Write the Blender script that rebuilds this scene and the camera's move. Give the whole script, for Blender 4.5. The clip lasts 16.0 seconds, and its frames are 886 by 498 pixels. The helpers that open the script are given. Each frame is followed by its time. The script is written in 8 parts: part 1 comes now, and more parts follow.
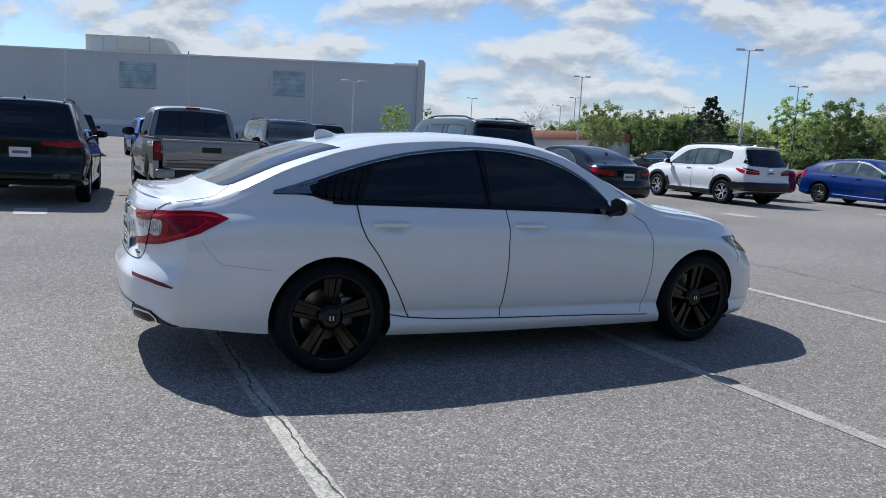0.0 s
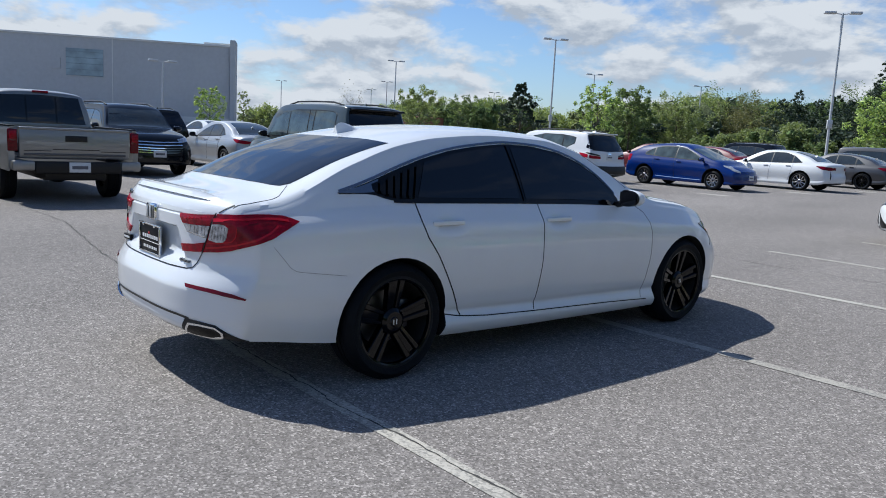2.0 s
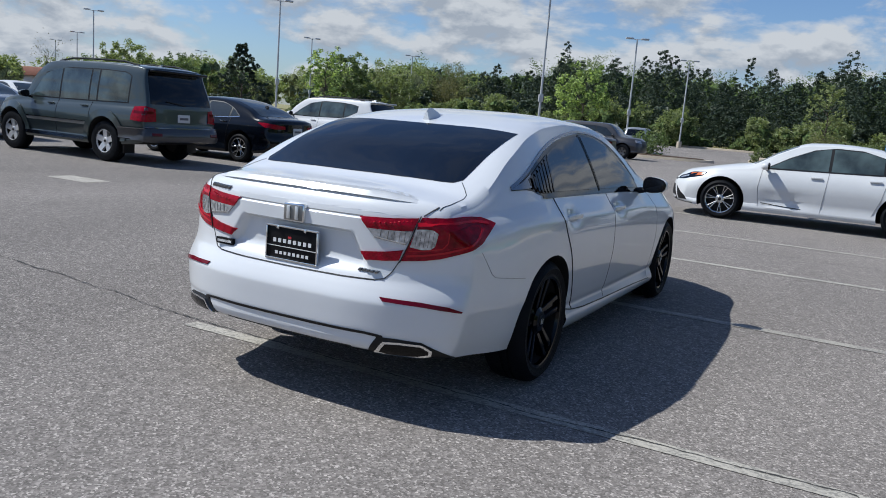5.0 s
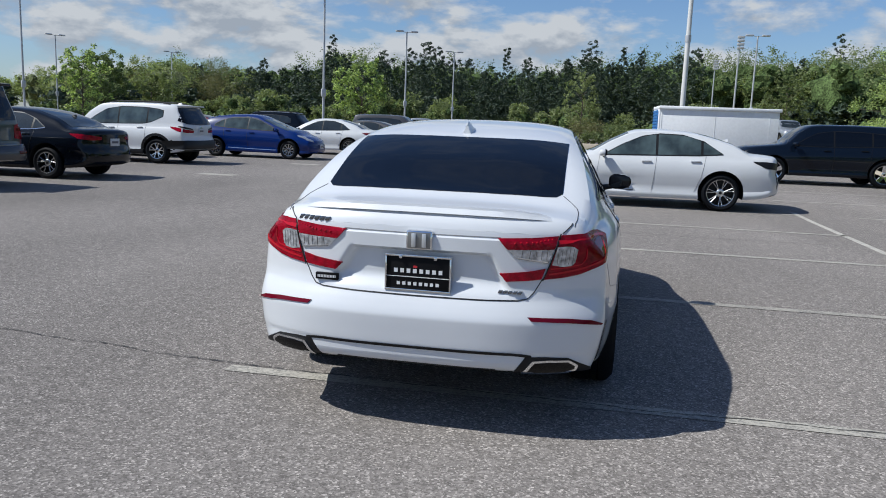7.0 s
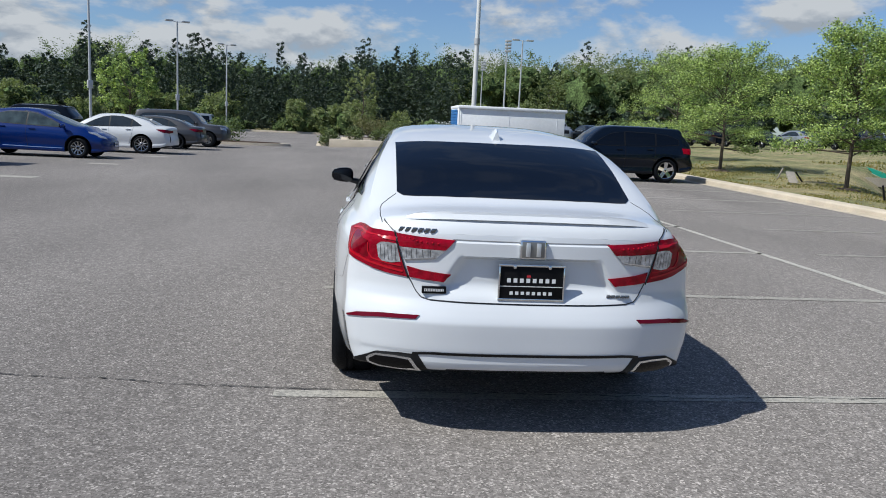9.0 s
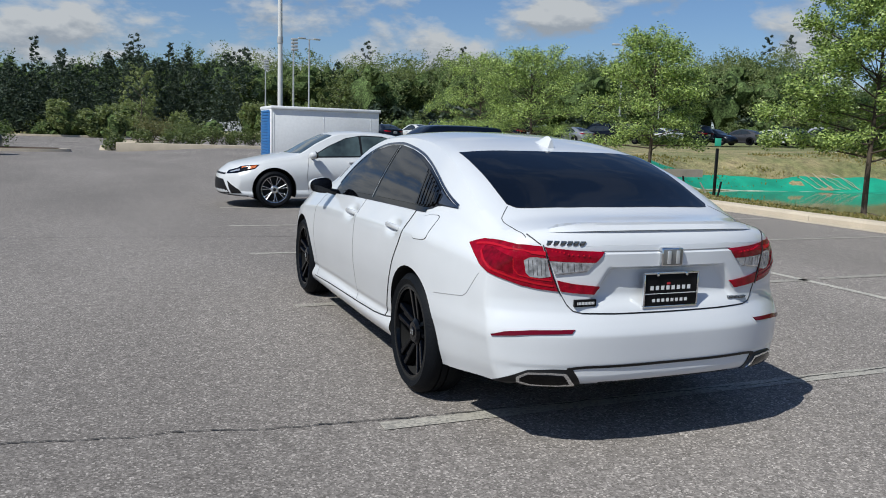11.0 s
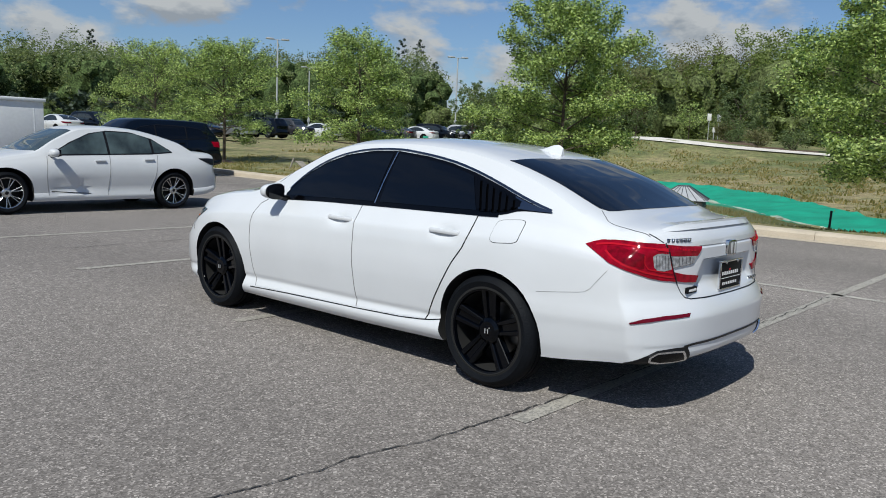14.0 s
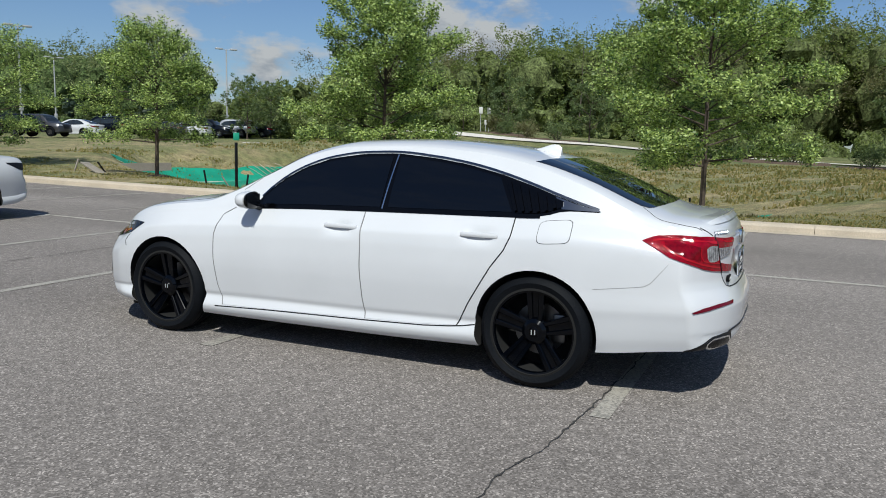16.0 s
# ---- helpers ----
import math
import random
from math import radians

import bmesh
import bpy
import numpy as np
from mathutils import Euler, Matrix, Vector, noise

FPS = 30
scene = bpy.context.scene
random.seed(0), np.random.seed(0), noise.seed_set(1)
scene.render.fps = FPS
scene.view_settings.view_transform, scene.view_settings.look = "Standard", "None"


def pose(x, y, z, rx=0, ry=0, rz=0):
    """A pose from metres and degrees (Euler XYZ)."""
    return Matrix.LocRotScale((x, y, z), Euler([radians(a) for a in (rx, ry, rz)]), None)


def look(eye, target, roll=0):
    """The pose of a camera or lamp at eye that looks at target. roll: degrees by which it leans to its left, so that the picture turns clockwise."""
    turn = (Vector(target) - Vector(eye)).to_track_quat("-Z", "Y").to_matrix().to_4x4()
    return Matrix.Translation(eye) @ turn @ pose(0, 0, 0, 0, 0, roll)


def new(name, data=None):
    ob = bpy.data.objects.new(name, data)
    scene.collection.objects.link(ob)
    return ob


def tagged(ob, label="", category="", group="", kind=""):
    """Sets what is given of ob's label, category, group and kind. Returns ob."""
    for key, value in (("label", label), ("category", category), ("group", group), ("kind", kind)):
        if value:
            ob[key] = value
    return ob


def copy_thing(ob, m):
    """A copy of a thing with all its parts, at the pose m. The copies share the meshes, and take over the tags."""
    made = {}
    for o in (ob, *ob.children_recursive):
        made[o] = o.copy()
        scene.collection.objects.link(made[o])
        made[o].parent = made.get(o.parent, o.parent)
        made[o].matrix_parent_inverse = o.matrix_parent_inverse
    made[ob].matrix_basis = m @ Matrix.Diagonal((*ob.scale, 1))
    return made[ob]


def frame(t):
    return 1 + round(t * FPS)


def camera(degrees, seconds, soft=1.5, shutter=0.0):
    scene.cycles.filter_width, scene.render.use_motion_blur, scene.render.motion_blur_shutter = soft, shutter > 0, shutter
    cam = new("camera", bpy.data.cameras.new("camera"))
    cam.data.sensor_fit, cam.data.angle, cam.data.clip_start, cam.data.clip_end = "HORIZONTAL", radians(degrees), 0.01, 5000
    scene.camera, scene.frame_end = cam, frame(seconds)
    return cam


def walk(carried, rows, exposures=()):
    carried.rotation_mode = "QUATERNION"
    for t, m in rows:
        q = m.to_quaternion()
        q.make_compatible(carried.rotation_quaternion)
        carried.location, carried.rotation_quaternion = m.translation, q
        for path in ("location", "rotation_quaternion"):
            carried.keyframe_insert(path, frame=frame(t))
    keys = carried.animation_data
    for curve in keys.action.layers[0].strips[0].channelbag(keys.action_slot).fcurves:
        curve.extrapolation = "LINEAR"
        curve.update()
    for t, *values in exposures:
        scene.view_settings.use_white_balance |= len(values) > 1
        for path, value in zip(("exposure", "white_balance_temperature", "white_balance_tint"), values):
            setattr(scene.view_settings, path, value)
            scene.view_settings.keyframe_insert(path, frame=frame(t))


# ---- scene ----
cam = camera(59.3, 16.0, 0.95)
PATH = [
    (0, (5.107, -2.814, 1.389), (3.335, -1.931, 1.112), 3.0),
    (0.5, (4.923, -3.125, 1.369), (3.206, -2.138, 1.088), 3.1),
    (1, (4.699, -3.399, 1.382), (3.049, -2.305, 1.101), 3.3),
    (1.5, (4.512, -3.715, 1.397), (2.938, -2.518, 1.101), 3.6),
    (2, (4.255, -3.973, 1.383), (2.753, -2.685, 1.09), 3.0),
    (2.5, (3.959, -4.192, 1.377), (2.55, -2.802, 1.088), 3.2),
    (3, (3.663, -4.463, 1.399), (2.356, -2.979, 1.101), 3.8),
    (5.5, (1.905, -5.444, 1.365), (1.106, -3.641, 1.033), 4.1),
    (6, (1.533, -5.585, 1.362), (0.862, -3.729, 1.039), 3.2),
    (6.5, (1.141, -5.657, 1.372), (0.606, -3.755, 1.064), 2.5),
    (7, (0.756, -5.794, 1.399), (0.382, -3.855, 1.082), 2.2),
    (7.5, (0.41, -5.847, 1.373), (0.197, -3.887, 1.039), 2.6),
    (8, (0.015, -5.885, 1.37), (-0.054, -3.915, 1.032), 2.5),
    (8.5, (-0.376, -5.919, 1.4), (-0.304, -3.945, 1.087), 2.5),
    (9, (-0.763, -5.836, 1.396), (-0.557, -3.87, 1.094), 2.7),
    (9.5, (-1.167, -5.785, 1.396), (-0.811, -3.84, 1.099), 2.9),
    (12, (-3.042, -4.961, 1.39), (-2.043, -3.251, 1.11), 2.1),
    (12.5, (-3.409, -4.821, 1.398), (-2.272, -3.199, 1.118), 2.9),
    (13, (-3.722, -4.604, 1.409), (-2.468, -3.072, 1.124), 2.9),
    (13.5, (-4.065, -4.389, 1.398), (-2.697, -2.955, 1.13), 3.1),
    (14, (-4.35, -4.134, 1.394), (-2.871, -2.815, 1.127), 2.4),
    (14.5, (-4.571, -3.809, 1.373), (-2.989, -2.614, 1.111), 2.3),
    (15, (-4.817, -3.475, 1.385), (-3.144, -2.411, 1.121), 2.3),
    (15.5, (-4.972, -3.123, 1.366), (-3.234, -2.168, 1.107), 1.7),
    (16, (-5.114, -2.764, 1.395), (-3.313, -1.936, 1.131), 1.4),
]
walk(cam, [(t, look(eye, target, roll)) for t, eye, target, roll in PATH],
     exposures=((0.0, 0.36, 5960, 7), (3.0, 0.27, 5990, 7), (5.5, 0.05, 6050, 7.5), (9.0, 0.01, 6120, 6.5), (12.0, -0.19, 6200, 6), (16.0, -0.23, 6240, 5)))

# ---- sky, sun ----
SUN_AZ, SUN_EL = math.atan2(-0.80, -0.30), radians(51.0)   # compass: x = sin, y = cos
sun_dir = Vector((math.sin(SUN_AZ) * math.cos(SUN_EL), math.cos(SUN_AZ) * math.cos(SUN_EL), math.sin(SUN_EL)))
world = bpy.data.worlds.new("day_sky")
scene.world = world
world.use_nodes = True
wt = world.node_tree
wt.nodes.clear()
w_out = wt.nodes.new("ShaderNodeOutputWorld")
w_bg = wt.nodes.new("ShaderNodeBackground")
w_sky = wt.nodes.new("ShaderNodeTexSky")
w_sky.sky_type = "NISHITA"
w_sky.sun_disc = False
w_sky.sun_elevation = SUN_EL
w_sky.sun_rotation = SUN_AZ % (2 * math.pi)
w_sky.air_density, w_sky.dust_density, w_sky.ozone_density = 1.0, 0.5, 2.6
w_co = wt.nodes.new("ShaderNodeTexCoord")
# broken heaps of cloud: one noise for their bodies, the same a little higher for the light on their tops
w_body = []
for lift in (0.0, 0.030):
    w_map = wt.nodes.new("ShaderNodeMapping")
    w_map.inputs["Scale"].default_value = (1.0, 1.0, 2.3)
    w_map.inputs["Location"].default_value = (0.31, 0.74, 0.23 + lift)
    wt.links.new(w_co.outputs["Generated"], w_map.inputs["Vector"])
    w_n = wt.nodes.new("ShaderNodeTexNoise")
    w_n.inputs["Scale"].default_value, w_n.inputs["Detail"].default_value, w_n.inputs["Roughness"].default_value = 6.6, 12.0, 0.56
    w_n.inputs["Distortion"].default_value = 0.12
    wt.links.new(w_map.outputs["Vector"], w_n.inputs["Vector"])
    w_body.append(w_n)
w_r = wt.nodes.new("ShaderNodeValToRGB")
w_r.color_ramp.elements[0].position, w_r.color_ramp.elements[0].color = 0.475, (0, 0, 0, 1)
w_r.color_ramp.elements[1].position, w_r.color_ramp.elements[1].color = 0.580, (1, 1, 1, 1)
# more cloud stands to the north-west than to the east
w_dot = wt.nodes.new("ShaderNodeVectorMath")
w_dot.operation = "DOT_PRODUCT"
w_dot.inputs[1].default_value = (-0.8, 0.35, 0.0)
wt.links.new(w_co.outputs["Generated"], w_dot.inputs[0])
w_more = wt.nodes.new("ShaderNodeMath")
w_more.operation = "MULTIPLY_ADD"
w_more.inputs[1].default_value = 0.072
wt.links.new(w_dot.outputs["Value"], w_more.inputs[0])
wt.links.new(w_body[0].outputs["Fac"], w_more.inputs[2])
wt.links.new(w_more.outputs["Value"], w_r.inputs["Fac"])
# bright tops and grey bellies
w_sub = wt.nodes.new("ShaderNodeMath")
w_sub.operation = "SUBTRACT"
wt.links.new(w_body[0].outputs["Fac"], w_sub.inputs[0])
wt.links.new(w_body[1].outputs["Fac"], w_sub.inputs[1])
w_r2 = wt.nodes.new("ShaderNodeMapRange")
w_r2.data_type = "FLOAT_VECTOR"
w_r2.inputs[7].default_value, w_r2.inputs[8].default_value = (-0.055, -0.055, -0.055), (0.05, 0.05, 0.05)
w_r2.inputs[9].default_value, w_r2.inputs[10].default_value = (3.6, 3.9, 4.4), (5.9, 5.95, 6.1)
wt.links.new(w_sub.outputs["Value"], w_r2.inputs[6])
# the banks of cloud lie low; unseen cloud overhead is thinned to deepen shadows
w_sep = wt.nodes.new("ShaderNodeSeparateXYZ")
wt.links.new(w_co.outputs["Generated"], w_sep.inputs["Vector"])
w_fade = wt.nodes.new("ShaderNodeMapRange")
w_fade.interpolation_type = "SMOOTHSTEP"
w_fade.inputs["From Min"].default_value, w_fade.inputs["From Max"].default_value = 0.20, 0.50
w_fade.inputs["To Min"].default_value, w_fade.inputs["To Max"].default_value = 1.0, 0.12
wt.links.new(w_sep.outputs["Z"], w_fade.inputs["Value"])
w_cov = wt.nodes.new("ShaderNodeMath")
w_cov.operation = "MULTIPLY"
wt.links.new(w_r.outputs["Color"], w_cov.inputs[0])
wt.links.new(w_fade.outputs["Result"], w_cov.inputs[1])
w_mix = wt.nodes.new("ShaderNodeMix")
w_mix.data_type = "RGBA"
wt.links.new(w_cov.outputs["Value"], w_mix.inputs["Factor"])
w_tint = wt.nodes.new("ShaderNodeVectorMath")
w_tint.operation = "MULTIPLY"
w_tint.inputs[1].default_value = (0.78, 0.86, 1.02)
wt.links.new(w_sky.outputs["Color"], w_tint.inputs[0])
wt.links.new(w_tint.outputs["Vector"], w_mix.inputs["A"])
wt.links.new(w_r2.outputs["Vector"], w_mix.inputs["B"])
wt.links.new(w_mix.outputs["Result"], w_bg.inputs["Color"])
w_bg.inputs["Strength"].default_value = 0.097
wt.links.new(w_bg.outputs["Background"], w_out.inputs["Surface"])

sun_data = bpy.data.lights.new("sun", "SUN")
sun_data.energy, sun_data.angle, sun_data.color = 5.0, radians(0.53), (1.0, 0.955, 0.88)
sun_ob = new("sun", sun_data)
sun_ob.matrix_world = look((0, 0, 60), Vector((0, 0, 60)) - sun_dir)

# ---- materials ----
def material(name, color=(0.5, 0.5, 0.5), rough=0.5, metal=0.0, coat=0.0, spec=0.5, vary=0.0, scale=8.0, vary2=0.0, scale2=60.0,
             bump=0.0, bump_scale=200.0, emit=0.0, trans=0.0, dirt=None):
    """A principled material whose colour varies by noise at two scales."""
    m = bpy.data.materials.new(name)
    m.use_nodes = True
    nt = m.node_tree
    p = nt.nodes["Principled BSDF"]
    p.inputs["Base Color"].default_value = (*color, 1)
    p.inputs["Roughness"].default_value = rough
    p.inputs["Metallic"].default_value = metal
    p.inputs["Coat Weight"].default_value = coat
    p.inputs["Coat Roughness"].default_value = 0.03
    p.inputs["Specular IOR Level"].default_value = spec
    p.inputs["Transmission Weight"].default_value = trans
    co = nt.nodes.new("ShaderNodeTexCoord")
    last = None
    for amount, sc, rgb in ((vary, scale, None), (vary2, scale2, None)):
        if amount <= 0:
            continue
        n = nt.nodes.new("ShaderNodeTexNoise")
        n.inputs["Scale"].default_value, n.inputs["Detail"].default_value = sc, 6.0
        nt.links.new(co.outputs["Object"], n.inputs["Vector"])
        r = nt.nodes.new("ShaderNodeMapRange")
        r.inputs["From Min"].default_value, r.inputs["From Max"].default_value = 0.3, 0.7
        r.inputs["To Min"].default_value, r.inputs["To Max"].default_value = 1 - amount, 1 + amount
        nt.links.new(n.outputs["Fac"], r.inputs["Value"])
        mul = nt.nodes.new("ShaderNodeVectorMath")
        mul.operation = "SCALE"
        if last is None:
            mul.inputs[0].default_value = color
        else:
            nt.links.new(last, mul.inputs[0])
        nt.links.new(r.outputs["Result"], mul.inputs["Scale"])
        last = mul.outputs["Vector"]
    if last is not None:
        nt.links.new(last, p.inputs["Base Color"])
    if bump > 0:
        n = nt.nodes.new("ShaderNodeTexNoise")
        n.inputs["Scale"].default_value, n.inputs["Detail"].default_value = bump_scale, 4.0
        nt.links.new(co.outputs["Object"], n.inputs["Vector"])
        b = nt.nodes.new("ShaderNodeBump")
        b.inputs["Strength"].default_value, b.inputs["Distance"].default_value = bump, 0.01
        nt.links.new(n.outputs["Fac"], b.inputs["Height"])
        nt.links.new(b.outputs["Normal"], p.inputs["Normal"])
    if emit > 0:
        p.inputs["Emission Color"].default_value, p.inputs["Emission Strength"].default_value = (*color, 1), emit
    return m


def paint(name, color, metal=0.0, rough=0.32, coat=0.6):
    return material(name, color, rough, metal, coat=coat, spec=0.35, vary=0.03, scale=2.0, vary2=0.02, scale2=400.0)


def leafy(name, c1, c2, trans=0.35, rough=0.55):
    """Leaves: two greens mixed leaf by leaf, with light coming through."""
    m = bpy.data.materials.new(name)
    m.use_nodes = True
    nt = m.node_tree
    nt.nodes.clear()
    out = nt.nodes.new("ShaderNodeOutputMaterial")
    geo = nt.nodes.new("ShaderNodeNewGeometry")
    mix = nt.nodes.new("ShaderNodeMix")
    mix.data_type = "RGBA"
    mix.inputs["A"].default_value, mix.inputs["B"].default_value = (*c1, 1), (*c2, 1)
    nt.links.new(geo.outputs["Random Per Island"], mix.inputs["Factor"])
    p = nt.nodes.new("ShaderNodeBsdfPrincipled")
    p.inputs["Roughness"].default_value = rough
    p.inputs["Specular IOR Level"].default_value = 0.3
    nt.links.new(mix.outputs["Result"], p.inputs["Base Color"])
    t = nt.nodes.new("ShaderNodeBsdfTranslucent")
    br = nt.nodes.new("ShaderNodeVectorMath")
    br.operation = "MULTIPLY"
    br.inputs[1].default_value = (1.18, 1.25, 0.66)
    nt.links.new(mix.outputs["Result"], br.inputs[0])
    nt.links.new(br.outputs["Vector"], t.inputs["Color"])
    ms = nt.nodes.new("ShaderNodeMixShader")
    ms.inputs[0].default_value = trans
    nt.links.new(p.outputs[0], ms.inputs[1])
    nt.links.new(t.outputs[0], ms.inputs[2])
    nt.links.new(ms.outputs[0], out.inputs["Surface"])
    return m


def asphalt_material():
    m = bpy.data.materials.new("worn_asphalt")
    m.use_nodes = True
    nt = m.node_tree
    p = nt.nodes["Principled BSDF"]
    co = nt.nodes.new("ShaderNodeTexCoord")
    # stones of the aggregate
    v = nt.nodes.new("ShaderNodeTexVoronoi")
    v.inputs["Scale"].default_value = 110.0
    nt.links.new(co.outputs["Object"], v.inputs["Vector"])
    hsv = nt.nodes.new("ShaderNodeSeparateColor")
    nt.links.new(v.outputs["Color"], hsv.inputs["Color"])
    r1 = nt.nodes.new("ShaderNodeValToRGB")
    e = r1.color_ramp.elements
    e[0].position, e[0].color = 0.0, (0.116, 0.1045, 0.0955, 1)
    e[1].position, e[1].color = 1.0, (0.465, 0.422, 0.388, 1)
    for pos, c in ((0.40, (0.178, 0.1610, 0.1480, 1)), (0.78, (0.236, 0.2140, 0.1970, 1)), (0.92, (0.320, 0.291, 0.268, 1))):
        k = e.new(pos)
        k.color = c
    nt.links.new(hsv.outputs["Red"], r1.inputs["Fac"])
    # stains, patches and tyre-polished lanes
    n1 = nt.nodes.new("ShaderNodeTexNoise")
    n1.inputs["Scale"].default_value, n1.inputs["Detail"].default_value = 0.35, 8.0
    n2 = nt.nodes.new("ShaderNodeTexNoise")
    n2.inputs["Scale"].default_value, n2.inputs["Detail"].default_value = 14.0, 5.0
    mp = nt.nodes.new("ShaderNodeMapping")
    mp.inputs["Scale"].default_value = (1.0, 0.35, 1.0)
    nt.links.new(co.outputs["Object"], mp.inputs["Vector"])
    nt.links.new(mp.outputs["Vector"], n1.inputs["Vector"])
    nt.links.new(co.outputs["Object"], n2.inputs["Vector"])
    mr1 = nt.nodes.new("ShaderNodeMapRange")
    mr1.inputs["From Min"].default_value, mr1.inputs["From Max"].default_value = 0.3, 0.7
    mr1.inputs["To Min"].default_value, mr1.inputs["To Max"].default_value = 0.80, 1.16
    nt.links.new(n1.outputs["Fac"], mr1.inputs["Value"])
    mr2 = nt.nodes.new("ShaderNodeMapRange")
    mr2.inputs["From Min"].default_value, mr2.inputs["From Max"].default_value = 0.3, 0.7
    mr2.inputs["To Min"].default_value, mr2.inputs["To Max"].default_value = 0.86, 1.14
    nt.links.new(n2.outputs["Fac"], mr2.inputs["Value"])
    mu = nt.nodes.new("ShaderNodeMath")
    mu.operation = "MULTIPLY"
    nt.links.new(mr1.outputs["Result"], mu.inputs[0])
    nt.links.new(mr2.outputs["Result"], mu.inputs[1])
    sc = nt.nodes.new("ShaderNodeVectorMath")
    sc.operation = "SCALE"
    nt.links.new(r1.outputs["Color"], sc.inputs[0])
    nt.links.new(mu.outputs["Value"], sc.inputs["Scale"])
    nt.links.new(sc.outputs["Vector"], p.inputs["Base Color"])
    p.inputs["Roughness"].default_value = 0.85
    p.inputs["Diffuse Roughness"].default_value = 0.28
    p.inputs["Specular IOR Level"].default_value = 0.20
    b = nt.nodes.new("ShaderNodeBump")
    b.inputs["Strength"].default_value, b.inputs["Distance"].default_value = 0.28, 0.004
    nt.links.new(v.outputs["Distance"], b.inputs["Height"])
    nt.links.new(b.outputs["Normal"], p.inputs["Normal"])
    return m


def worn_paint_material(name, low, high):
    """Old cream line paint, worn through to the stones."""
    m = bpy.data.materials.new(name)
    m.use_nodes = True
    nt = m.node_tree
    p = nt.nodes["Principled BSDF"]
    co = nt.nodes.new("ShaderNodeTexCoord")
    v = nt.nodes.new("ShaderNodeTexVoronoi")
    v.inputs["Scale"].default_value = 85.0
    nt.links.new(co.outputs["Object"], v.inputs["Vector"])
    n = nt.nodes.new("ShaderNodeTexNoise")
    n.inputs["Scale"].default_value, n.inputs["Detail"].default_value, n.inputs["Roughness"].default_value = 5.0, 9.0, 0.7
    nt.links.new(co.outputs["Object"], n.inputs["Vector"])
    s = nt.nodes.new("ShaderNodeSeparateColor")
    nt.links.new(v.outputs["Color"], s.inputs["Color"])
    a = nt.nodes.new("ShaderNodeMath")
    a.operation = "MULTIPLY_ADD"
    a.inputs[1].default_value = 0.45
    nt.links.new(s.outputs["Red"], a.inputs[0])
    nt.links.new(n.outputs["Fac"], a.inputs[2])
    r = nt.nodes.new("ShaderNodeValToRGB")
    e = r.color_ramp.elements
    e[0].position, e[0].color = 0.50, (*low, 1)
    e[1].position, e[1].color = 0.82, (*high, 1)
    nt.links.new(a.outputs["Value"], r.inputs["Fac"])
    nt.links.new(r.outputs["Color"], p.inputs["Base Color"])
    p.inputs["Roughness"].default_value = 0.8
    return m


